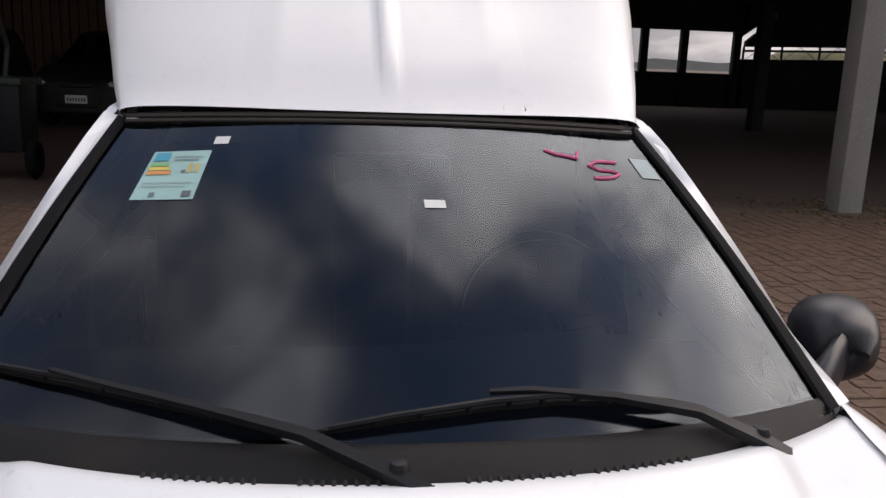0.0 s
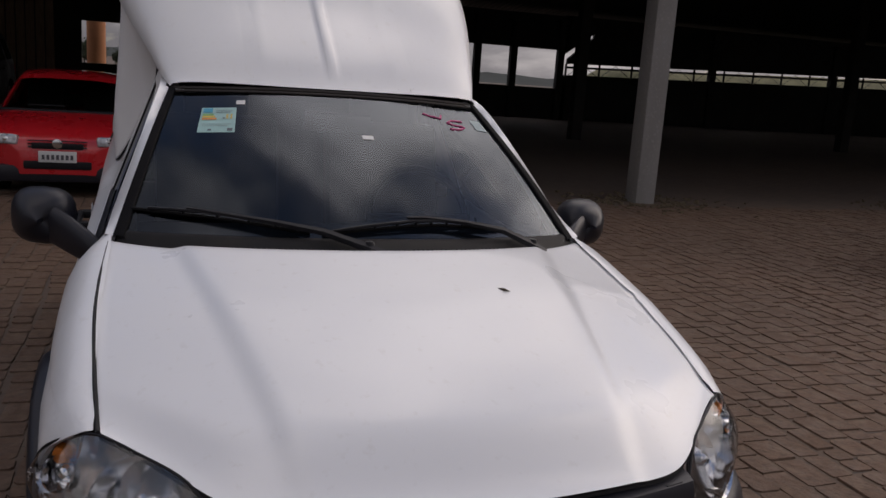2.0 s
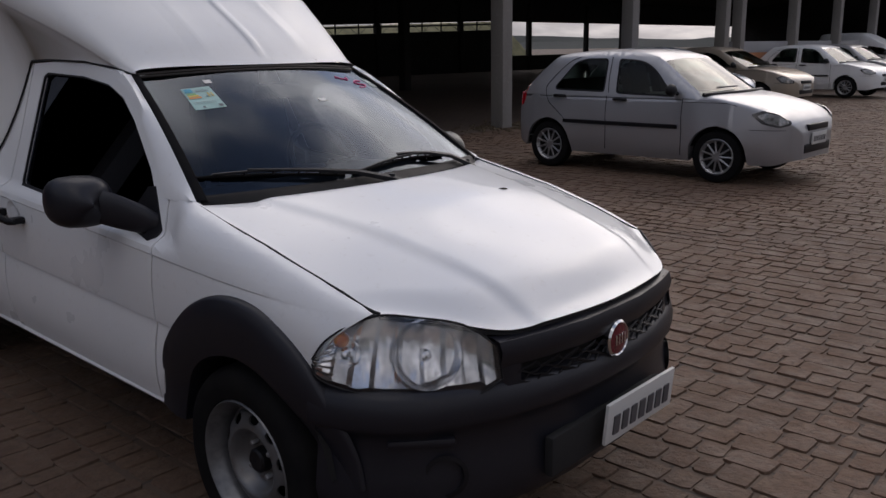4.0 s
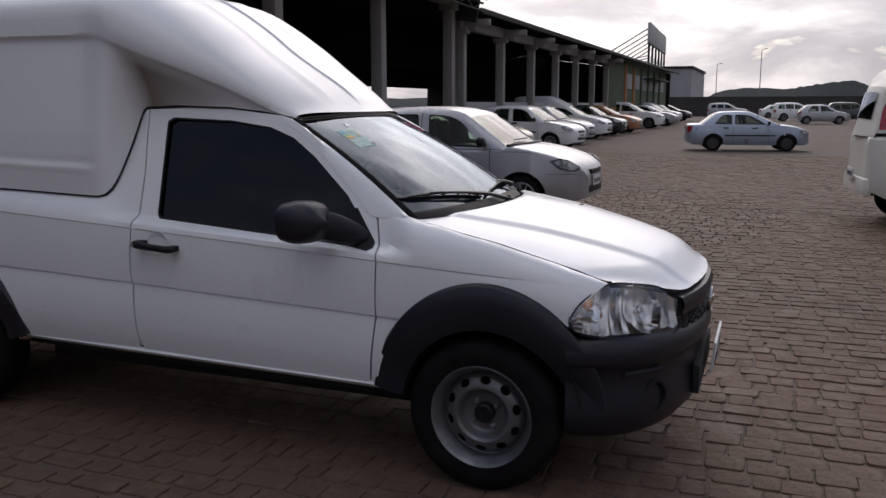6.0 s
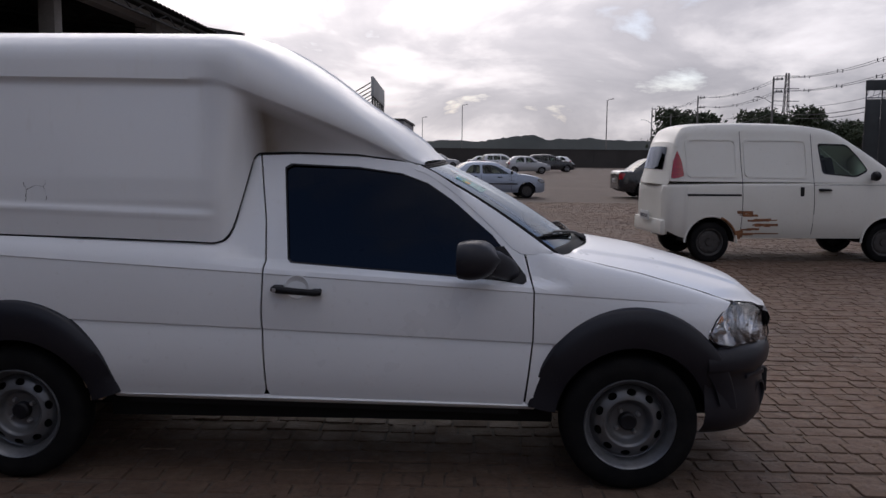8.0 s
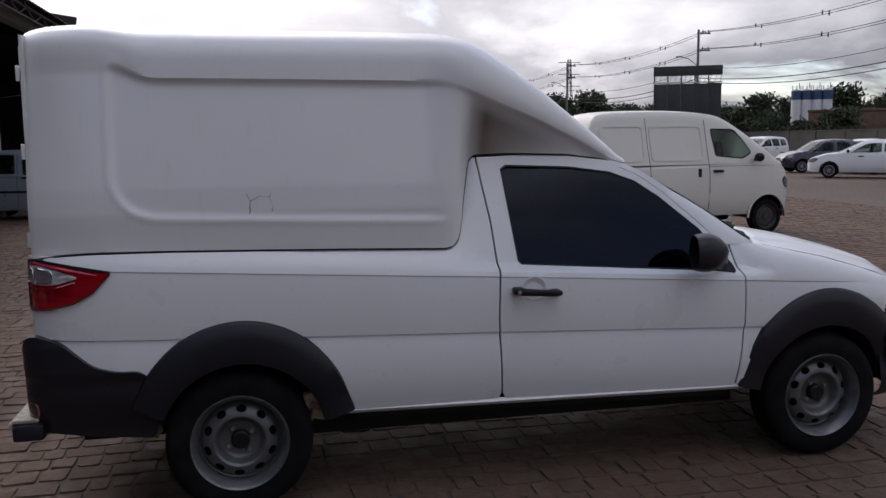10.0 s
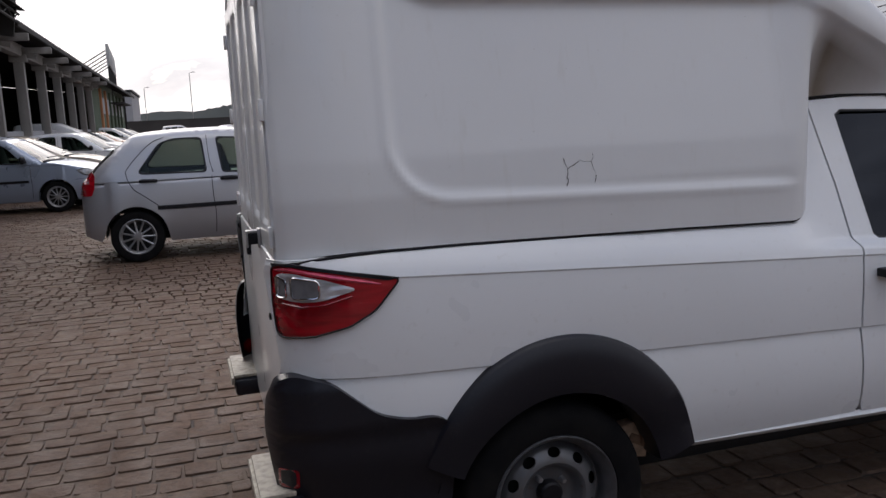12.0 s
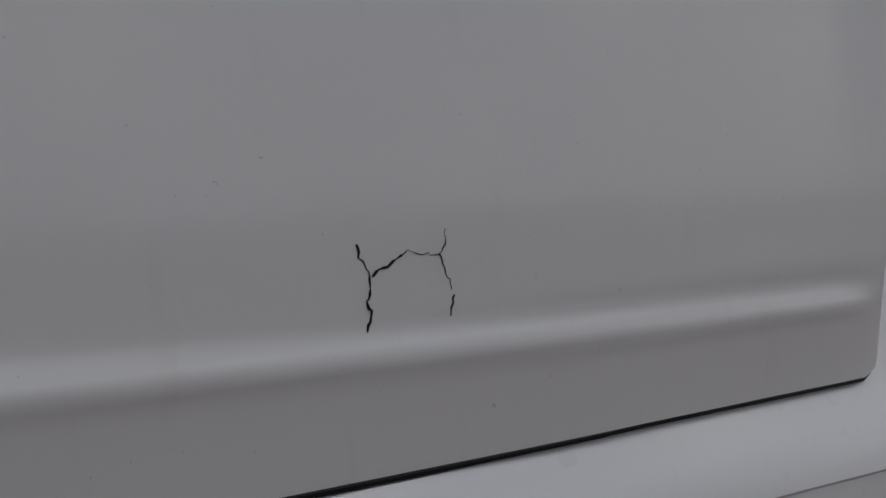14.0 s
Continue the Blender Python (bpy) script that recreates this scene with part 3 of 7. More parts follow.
# dark gap beside the bonnet
for sd in (-1, 1):
    bm = bmesh.new()
    tube(bm, [bonnet_point(i / 40, sd) + Vector((0, 0.005 * sd, 0.002 if sd < 0 else -0.014)) for i in range(41)], 0.0045 if sd < 0 else 0.002, 6)
    tube(bm, [bonnet_point(1, sd * (1 - i / 14)) + Vector((-0.010, 0, -0.012)) for i in range(15)], 0.006, 6)
    part("bonnet_gap", bm, dark_hole, truck)
bm = bmesh.new()
tube(bm, [bonnet_point(i / 40, 1) + Vector((0, 0.006, -0.011)) for i in range(41)], 0.008, 8)
part("wing_lip", bm, white_paint, truck)

# windscreen, with its dark border and the scuttle below it


def screen_point(u, v):
    """u: 0 at the foot to 1 at the head; v: -1 right to 1 left."""
    a = abs(v)
    foot = Vector((2.555 - 0.165 * a ** 2.2, v * 0.662, 1.042 - 0.012 * a ** 2))
    head = Vector((1.845 - 0.062 * a ** 2.2, v * 0.52, 1.44 - 0.032 * a ** 2))
    p = foot.lerp(head, u)
    return p + Vector((0.5, 0, 0.87)) * 0.022 * math.sin(math.pi * u) * (1 - 0.3 * a * a)


def screen_strip(u0, u1, v0, v1, n=24, m=16, lift=0.0):
    bm = bmesh.new()
    up_by = Vector((0.5, 0, 0.87)) * lift
    grid(bm, [[screen_point(u0 + (u1 - u0) * i / m, v0 + (v1 - v0) * j / n) + up_by for j in range(n + 1)] for i in range(m + 1)])
    return bm


screen = part("windscreen", screen_strip(0.0, 1.0, -1, 1, 40, 24), screen_glass, truck, "large raked windscreen reflecting clouds")
bm = screen_strip(0.965, 1.0, -1, 1, 30, 2, -0.004)
for args in ((0.0, 0.05, -1, 1, 30, 2), (0.05, 0.965, -1, -0.982, 2, 16), (0.05, 0.965, 0.982, 1, 2, 16)):
    merge(bm, screen_strip(*args, -0.004))
part("screen_border", bm, trim_black, screen)
# pillars
for sd in (-1, 1):
    bm = bmesh.new()
    rows = []
    for i in range(15):
        t = i / 14
        g = screen_point(t, sd)
        x = g.x
        zt = lerp_table([(1.74, 1.43), (1.86, 1.385), (1.98, 1.30), (2.16, 1.14), (2.245, 1.05), (2.36, 1.045), (2.42, 1.03)], x)
        outer = Vector((x - 0.03, sd * (truck_side(x - 0.03, zt - 0.02) + 0.001), zt - 0.016))
        inner = screen_point(t, sd * 1.022) + Vector((0.0, 0.0, 0.006))
        top = inner.lerp(outer, 0.55) + Vector((0.006, sd * 0.006, 0.014))
        rows.append([outer + Vector((-0.004, -sd * 0.02, -0.012)), outer, top, inner, inner - Vector((0, sd * 0.004, 0.014))])
    grid(bm, rows)
    part("pillar", bm, white_paint, truck, smooth=60)
    bm = bmesh.new()
    rows = [[screen_point(i / 14, sd * v) + Vector((0.3, 0, 0.9)) * h for v, h in ((0.974, 0.002), (0.980, 0.009), (1.012, 0.011), (1.024, 0.002))] for i in range(15)]
    grid(bm, rows)
    part("screen_trim", bm, rubber, truck, smooth=60)
# scuttle panel
bm = bmesh.new()
rows = []
for j in range(41):
    v = -1 + j / 20
    f, h = screen_point(0.035, v), bonnet_point(0.0, v)
    h = h + Vector((0.02, 0, -0.016))
    rows.append([f + Vector((0, 0, 0.004)), f.lerp(h, 0.2) + Vector((0, 0, 0.006)), f.lerp(h, 0.5) + Vector((0, 0, -0.012)), f.lerp(h, 0.8) + Vector((0, 0, -0.02)), h + Vector((0.01, 0, -0.02))])
grid(bm, rows)
k = Mat("scuttle_plastic", (0.010, 0.0095, 0.010), 0.6, spec=0.2)
k.tint(k.range(k.noise(6, 5), 0.45, 0.7, 0, 0.6), (0.022, 0.019, 0.017))
scuttle = part("scuttle", bm, k.m, truck, "black plastic scuttle below the windscreen", smooth=50)
for k0 in (-0.5, -0.22, 0.08, 0.33):
    bm = bmesh.new()
    for q in range(11):
        v = k0 + q * 0.02
        f, h = screen_point(0.035, v), bonnet_point(0.0, v)
        p = f.lerp(h, 0.80)
        box(bm, (0.024, 0.006, 0.010), (p.x, p.y, p.z - 0.010), (0, 12, 0), 0.002, 1)
    part("scuttle_vent", bm, dark_hole, scuttle)


def wiper(pivot, arm, blade):
    """A wiper: its arm and blade run over points of the windscreen."""
    n = Vector((0.5, 0, 0.87))
    on = lambda uv, h: screen_point(*uv) + n * h
    pts = [Vector(pivot) + n * 0.01] + [on(q, 0.022) for q in arm]
    rows = []
    for i, c0 in enumerate(pts):
        d = (pts[min(i + 1, len(pts) - 1)] - pts[max(i - 1, 0)]).normalized()
        s = d.cross(n).normalized()
        wd, ht = (0.012, 0.0095, 0.007, 0.005, 0.004)[i], (0.016, 0.012, 0.009, 0.007, 0.006)[i]
        rows.append([c0 - s * wd, c0 - s * wd * 0.7 + n * ht, c0 + s * wd * 0.7 + n * ht, c0 + s * wd])
    bm = bmesh.new()
    grid(bm, [[q - (pts[1] - pts[0]).normalized() * 0.045 - n * 0.004 for q in rows[0]]] + rows)
    w = part("wiper", bm, trim_black, truck, "black windscreen wiper", smooth=50)
    path = []
    for a, b in zip(blade, blade[1:]):
        path += [(a[0] + (b[0] - a[0]) * q / 4, a[1] + (b[1] - a[1]) * q / 4) for q in range(4)]
    path.append(blade[-1])
    bm = bmesh.new()
    tube(bm, [on(q, 0.006) for q in path], 0.005, 6)
    part("blade", bm, rubber, w)
    bm = bmesh.new()
    m = len(path) - 1
    lift = [0.012 + 0.011 * math.sin(math.pi * i / m) for i in range(m + 1)]
    tube(bm, [on(q, h) for q, h in zip(path, lift)][1:m], 0.0045, 6)
    for i in range(1, m, 2):
        tube(bm, [on(path[i], 0.006), on(path[i], lift[i])], 0.0045, 6)
    part("blade_carrier", bm, trim_black, w)
    bm = bmesh.new()
    lathe(bm, [(0.014, -0.03), (0.0135, 0.026), (0.010, 0.032), (0.0005, 0.033)], 14, "z", pivot)
    part("pivot_cap", bm, trim_black, w)


wiper((2.59, -0.03, 1.035), [(0.036, -0.22), (0.082, -0.43), (0.118, -0.65), (0.136, -0.76)], [(0.150, -0.985), (0.125, -0.70), (0.09, -0.45), (0.055, -0.27)])
wiper((2.495, 0.485, 1.025), [(0.042, 0.60), (0.088, 0.42), (0.112, 0.24), (0.112, 0.15)], [(0.052, -0.22), (0.076, -0.045), (0.096, 0.155), (0.101, 0.30), (0.093, 0.45), (0.076, 0.595)])

# papers and chalk marks on the windscreen


def on_screen(u0, u1, v0, v1, lift):
    return screen_strip(u0, u1, v0, v1, 2, 2, lift)


k = Mat("sticker_paper", (0.31, 0.50, 0.48), 0.5)
k.vary(15, 0.3)
label_paper = k.m
sticker = part("energy_label", on_screen(0.625, 0.815, -0.79, -0.60, 0.0015), label_paper, truck, "pale green rating sticker on the windscreen")
for col, (u0, u1, v0, v1) in (((0.05, 0.32, 0.45), (0.80, 0.838, -0.765, -0.71)), ((0.20, 0.42, 0.16), (0.775, 0.79, -0.765, -0.70)), ((0.62, 0.5, 0.1), (0.757, 0.772, -0.765, -0.69)),
                              ((0.62, 0.28, 0.08), (0.738, 0.754, -0.765, -0.68)), ((0.12, 0.16, 0.17), (0.745, 0.757, -0.645, -0.63)), ((0.12, 0.16, 0.17), (0.645, 0.662, -0.72, -0.70)),
                              ((0.1, 0.12, 0.13), (0.645, 0.668, -0.61, -0.58)), ((0.2, 0.26, 0.27), (0.80, 0.806, -0.69, -0.60)), ((0.2, 0.26, 0.27), (0.815, 0.819, -0.69, -0.59)),
                              ((0.5, 0.4, 0.12), (0.745, 0.785, -0.625, -0.612)), ((0.5, 0.4, 0.12), (0.745, 0.785, -0.60, -0.588)), ((0.25, 0.3, 0.3), (0.70, 0.703, -0.76, -0.59)), ((0.25, 0.3, 0.3), (0.685, 0.688, -0.76, -0.61))):
    part("print", on_screen(u0 * 0.9 + 0.053, u1 * 0.9 + 0.053, v0 * 0.9 - 0.09, v1 * 0.9 - 0.09, 0.003), Mat("print", col, 0.5).vary(40, 0.3).m, sticker)
part("small_label", on_screen(0.842, 0.875, -0.605, -0.555, 0.0015), plate_white, truck, "small white square sticker")
part("mirror_label", on_screen(0.598, 0.625, 0.072, 0.135, 0.0015), plate_white, truck, "small white label behind the glass")
part("side_label", on_screen(0.75, 0.84, 0.868, 0.945, 0.0015), Mat("faded_label", (0.26, 0.34, 0.35), 0.5).vary(25, 0.5, dark=0.7).m, truck, "pale sticker at the windscreen's corner")
pink = Mat("pink_marker", (0.60, 0.12, 0.27), 0.7).vary(50, 0.4, dark=0.8).m
for stroke in ([(0.845, 0.535), (0.828, 0.575), (0.825, 0.605), (0.815, 0.645), (0.845, 0.662)],
               [(0.81, 0.795), (0.812, 0.755), (0.808, 0.715), (0.788, 0.677), (0.771, 0.705), (0.77, 0.755), (0.758, 0.78), (0.742, 0.748), (0.735, 0.70), (0.735, 0.67)]):
    bm = bmesh.new()
    tube(bm, [screen_point(u, v) + Vector((0.5, 0, 0.87)) * 0.001 for u, v in stroke], 0.0035, 6)
    part("marker_stroke", bm, pink, screen, "pink marker writing")

# cab inside
bm = bmesh.new()
rows = []
for j in range(13):
    y = -0.62 + 1.24 * j / 12
    hump = 0.03 * math.exp(-((y - 0.33) / 0.2) ** 2)
    rows.append([(2.44, y, 1.0), (2.2, y, 1.005 + hump), (1.98, y, 1.0 + hump), (1.93, y, 0.95), (1.97, y, 0.6)])
grid(bm, rows)
part("dashboard", bm, cabin, truck)
bm = bmesh.new()
ring = [Vector((1.80 - 0.08 * math.sin(a), 0.34 + 0.185 * math.cos(a), 1.0 + 0.165 * math.sin(a))) for a in (2 * math.pi * i / 32 for i in range(33))]
tube(bm, ring, 0.014, 8, caps=False)
for a in (0, math.pi, 1.5 * math.pi):
    tube(bm, [(1.83, 0.34, 0.995), Vector((1.80 - 0.08 * math.sin(a), 0.34 + 0.185 * math.cos(a), 1.0 + 0.165 * math.sin(a)))], 0.016, 6)
tube(bm, [(1.83, 0.34, 0.995), (1.98, 0.34, 0.93)], 0.035, 10)
part("steering_wheel", bm, trim_black, truck)
for y in (-0.34, 0.34):
    bm = boxes(((0.5, 0.5, 0.16), (1.5, y, 0.66)), ((0.14, 0.48, 0.6), (1.22, y, 1.0), (0, -14, 0)), ((0.1, 0.26, 0.18), (1.12, y, 1.33), (0, -10, 0)), bevel=0.04)
    part("seat", bm, seat_cloth, truck)
part("cab_floor", boxes(((1.6, 1.3, 0.04), (1.65, 0, 0.42)), ((0.04, 1.3, 0.6), (1.06, 0, 0.70)), ((0.04, 1.06, 0.42), (1.06, 0, 1.19)), ((0.62, 1.0, 0.02), (1.40, 0, 1.43))), cabin, truck)
bm = bmesh.new()
box(bm, (0.03, 0.22, 0.06), (1.93, 0.0, 1.335), (0, 15, 0), 0.01)
part("rear_view_mirror", bm, trim_black, truck)
# underbody and engine bay keep the light out; belly piece: an added blocker
for nm, size, at in (("chassis", (4.0, 1.1, 0.16), (1.35, 0, 0.36)), ("belly_pan", (2.1, 1.0, 0.17), (1.36, 0, 0.295)), ("engine", (0.85, 1.0, 0.34), (2.82, 0, 0.60)), ("fuel_tank", (0.4, 1.1, 0.4), (-0.5, 0, 0.62)), ("rear_axle", (0.12, 1.2, 0.12), (0, 0, 0.30)),
                     ("front_axle", (0.12, 1.2, 0.1), (BASE, 0, 0.28)), ("bed_floor", (1.68, 1.44, 0.05), (0.17, 0, 0.98)), ("gearbox", (1.2, 0.45, 0.25), (1.2, 0.2, 0.33))):
    part(nm, boxes((size, at), bevel=0.01), dark_hole, truck)
rusty_iron = Mat("rusty_metal", (0.26, 0.16, 0.10), 0.8).vary(30, 0.8, dark=0.4).m
part("tow_bracket", boxes(((0.08, 1.0, 0.06), (-0.62, 0, 0.36)), ((0.06, 0.06, 0.2), (-0.55, -0.55, 0.42), (0, 20, 0)), ((0.5, 0.05, 0.05), (-0.3, -0.5, 0.36)), ((0.4, 0.04, 0.03), (0.25, -0.55, 0.35)), bevel=0.008),
     rusty_iron, truck)

tan_iron = Mat("pale_rust", (0.46, 0.32, 0.21), 0.8).vary(40, 0.8, dark=0.5).m
for sd in (-1, 1):
    part("spring_hanger", boxes(((0.085, 0.05, 0.065), (0.312, sd * 0.682, 0.432), (0, -8, 0)), ((0.06, 0.045, 0.05), (0.330, sd * 0.682, 0.370), (0, 10, 0)), ((0.03, 0.05, 0.02), (0.29, sd * 0.672, 0.345)), bevel=0.006), tan_iron, truck, "pale rusty spring hanger in the wheel arch")
for x, z, tilt in ((0.355, 0.45, 12), (-0.345, 0.40, -20)):
    for sd in (-1, 1):
        bm = boxes(((0.035, 0.05, 0.12), (x, sd * 0.70, z), (0, tilt, 0)), ((0.09, 0.03, 0.03), (x - 0.02, sd * 0.70, z - 0.05), (0, 25, 0)), bevel=0.006)
        part("arch_bracket", bm, rusty_iron, truck, "rusty bracket inside the wheel arch")

# headlamps


def curve_at(pts, i, t):
    """A smooth curve through points, in the stretch after the i-th."""
    p0, p1, p2, p3 = (Vector(pts[min(max(j, 0), len(pts) - 1)]) for j in (i - 1, i, i + 1, i + 2))
    return 0.5 * (2 * p1 + (p2 - p0) * t + (2 * p0 - 5 * p1 + 4 * p2 - p3) * t * t + (3 * p1 - p0 - 3 * p2 + p3) * t ** 3)


for sd in (-1, 1):
    top = [(3.050, 0.788, 0.712), (3.088, 0.760, 0.772), (3.166, 0.676, 0.825), (3.25, 0.588, 0.816), (3.33, 0.506, 0.792), (3.399, 0.455, 0.735)]
    low = [(3.050, 0.789, 0.700), (3.078, 0.788, 0.664), (3.175, 0.740, 0.637), (3.29, 0.64, 0.62), (3.368, 0.535, 0.610), (3.415, 0.455, 0.650)]

    def lamp_point(u, v, back=0.0, top=top, low=low, sd=sd):
        s = u * 5
        i = min(4, int(s))
        a, b = curve_at(top, i, s - i), curve_at(low, i, s - i)
        p = b.lerp(a, v) + Vector((0.03, 0.018, 0.006)) * math.sin(math.pi * v) * math.sin(math.pi * min(1, u + 0.1)) - Vector((0.8, 0.5, 0)) * back
        return Vector((p.x, p.y * sd, p.z))

    bm = bmesh.new()
    grid(bm, [[lamp_point(i / 24, j / 10) for j in range(11)] for i in range(25)])
    lamp = part("headlamp", bm, lens_clear, truck, "clear lens headlamp with bright reflector", smooth=60)
    bm = bmesh.new()
    grid(bm, [[lamp_point(0.02 + 0.96 * i / 44, 0.03 + 0.94 * j / 16, 0.014 + 0.05 * math.sin(math.pi * j / 16) * math.sin(math.pi * i / 44) + (0.007 * (j % 2) if i < 12 else 0.010 * ((i // 4) % 2))) for j in range(17)] for i in range(45)])
    part("reflector", bm, lamp_silver, lamp, smooth=22)
    c = lamp_point(0.63, 0.47, 0.062)
    for cc, r in ((c, 0.090), (lamp_point(0.33, 0.42, 0.075), 0.034)):
        b2 = bmesh.new()
        lathe(b2, [(r * 1.03, 0.036), (r, 0.032), (r * 0.86, 0.006), (r * 0.62, -0.014), (r * 0.3, -0.024), (0.012, -0.026), (0.010, 0.006), (0.0005, 0.010)], 26, "x")
        bmesh.ops.transform(b2, matrix=Matrix.Translation(cc) @ pose(0, 0, 0, 0, -22, sd * 32), verts=b2.verts)
        part("bowl", b2, chrome, lamp, smooth=50)
        b2 = bmesh.new()
        lathe(b2, [(0.016, -0.02), (0.017, 0.012), (0.010, 0.020), (0.0005, 0.022)], 12, "x")
        bmesh.ops.transform(b2, matrix=Matrix.Translation(cc) @ pose(0, 0, 0, 0, -22, sd * 32), verts=b2.verts)
        part("bulb_shield", b2, chrome, lamp)
    b2 = bmesh.new()
    lathe(b2, [(0.02, -0.02), (0.021, 0.006), (0.015, 0.018), (0.0005, 0.022)], 14, "x")
    bmesh.ops.transform(b2, matrix=Matrix.Translation(lamp_point(0.29, 0.70, 0.055)) @ pose(0, 0, 0, 0, 0, sd * 30), verts=b2.verts)
    part("indicator", b2, amber, lamp, "amber indicator bulb")
    bm = bmesh.new()
    edge = [lamp_point(i / 24, 1.0, -0.002) for i in range(25)] + [lamp_point(1, 1 - j / 6, -0.002) for j in range(1, 7)] + [lamp_point(1 - i / 24, 0, -0.002) for i in range(1, 25)]
    tube(bm, edge, 0.0028, 6)
    part("lamp_seal", bm, trim_black, lamp)

# front bumper, grille and plate
PLAN = [(3.045, 0.808), (3.10, 0.797), (3.17, 0.775), (3.25, 0.73), (3.32, 0.66), (3.38, 0.56), (3.43, 0.44), (3.465, 0.30), (3.485, 0.15), (3.49, 0.0)]


def plan_points(shrink=0.0, lift=0.0):
    pts = [(x - shrink * (0.2 + 0.8 * i / 9), y - shrink * (1 - i / 9)) for i, (x, y) in enumerate(PLAN)]
    return [(x, -y) for x, y in pts] + [(x, y) for x, y in pts[-2::-1]]


bm = bmesh.new()
LEVELS = [(0.635, 0.055), (0.628, 0.03), (0.61, 0.012), (0.585, 0.0), (0.55, 0.0), (0.538, 0.006), (0.525, 0.026), (0.50, 0.036), (0.45, 0.034), (0.40, 0.026), (0.345, 0.018), (0.30, 0.03), (0.26, 0.07), (0.235, 0.13)]
grid(bm, [[(x, y, z + 0.012 * step(0.3, 0.75, abs(y)) * (1 if z > 0.6 else 0)) for x, y in plan_points(s)] for z, s in LEVELS])
bumper = part("front_bumper", bm, plastic, truck, "dark grey unpainted plastic front bumper", smooth=40)
bm = bmesh.new()
grid(bm, [[(x, y, z) for y in (-0.46, -0.40, -0.3, -0.15, 0, 0.15, 0.3, 0.40, 0.46) for x in (3.485 - dx - 0.35 * max(0, abs(y) - 0.1) ** 1.6,)] for z, dx in ((0.756, 0.06), (0.756, 0.03), (0.749, 0.008), (0.722, -0.003), (0.694, 0.003), (0.676, 0.012), (0.668, 0.045))])
part("grille_bar", bm, plastic, bumper, smooth=45)
bm = bmesh.new()
grid(bm, [[(3.47 - 0.03 - 0.35 * max(0, abs(y) - 0.1) ** 1.6, y, z) for y in (-0.45, -0.3, -0.15, 0, 0.15, 0.3, 0.45)] for z in (0.71, 0.60)])
part("grille_back", bm, dark_hole, bumper)
for i in range(5):
    bm = bmesh.new()
    z = 0.604 + 0.0145 * i
    ys = [-0.40 + 0.02 * q for q in range(41)]
    tube(bm, [(3.472 - 0.35 * max(0, abs(y) - 0.1) ** 1.6, y, z + 0.004 * math.sin(q * math.pi / 1.0 + i) + (0.005 if (q // 2 + i) % 2 else -0.005)) for q, y in enumerate(ys)], 0.0035, 5)
    part("grille_bar_mesh", bm, trim_black, bumper)
for sd in (-1, 1):
    bm = bmesh.new()
    grid(bm, [[(3.486 - dx - 0.35 * max(0, y - 0.1) ** 1.6, sd * y, z) for z in (0.752, 0.72, 0.66, 0.60)] for y, dx in ((0.375, 0.03), (0.39, 0.012), (0.430, 0.012), (0.452, 0.034))])
    part("grille_cheek", bm, plastic, bumper, smooth=45)
    b2 = bmesh.new()
    lathe(b2, [(0.062, 0.02), (0.05, 0.022), (0.042, -0.01), (0.0005, -0.015)], 20, "x")
    bmesh.ops.transform(b2, matrix=pose(3.324, sd * 0.585, 0.40, 0, 0, sd * 40), verts=b2.verts)
    part("fog_recess", b2, trim_black, bumper)
    b2 = bmesh.new()
    box(b2, (0.03, 0.18, 0.024), (3.292, sd * 0.638, 0.50), (0, 0, sd * 42), 0.011)
    part("bumper_rib", b2, plastic, bumper)
b2 = bmesh.new()
lathe(b2, [(0.056, -0.01), (0.056, 0.006), (0.050, 0.012), (0.046, 0.008)], 28, "x", (3.482, 0, 0.655))
badge = part("badge", b2, chrome, truck, "round chrome-rimmed badge with a dark red field")
b2 = bmesh.new()
lathe(b2, [(0.047, 0.009), (0.03, 0.012), (0.0005, 0.013)], 24, "x", (3.482, 0, 0.655))
part("badge_field", b2, Mat("dark_red_enamel", (0.13, 0.008, 0.02), 0.2, 0, 0.6).vary(60, 0.4).m, badge)
part("badge_bars", boxes(*[((0.004, 0.007, 0.03), (3.496, y, 0.655)) for y in (-0.022, -0.006, 0.009, 0.024)], bevel=0.001), chrome, badge)
part("lower_grille", boxes(((0.03, 0.62, 0.12), (3.462, 0, 0.385)), bevel=0.01), dark_hole, bumper)
plate = part("number_plate", boxes(((0.012, 0.40, 0.13), (3.515, 0.10, 0.42), (0, 5, 0)), bevel=0.004), plate_white, truck, "white number plate")
part("plate_bars", boxes(*[((0.004, 0.032, 0.06), (3.5225, 0.10 - 0.15 + 0.05 * q, 0.41), (0, 5, 0)) for q in range(7)]), plate_bar, plate)

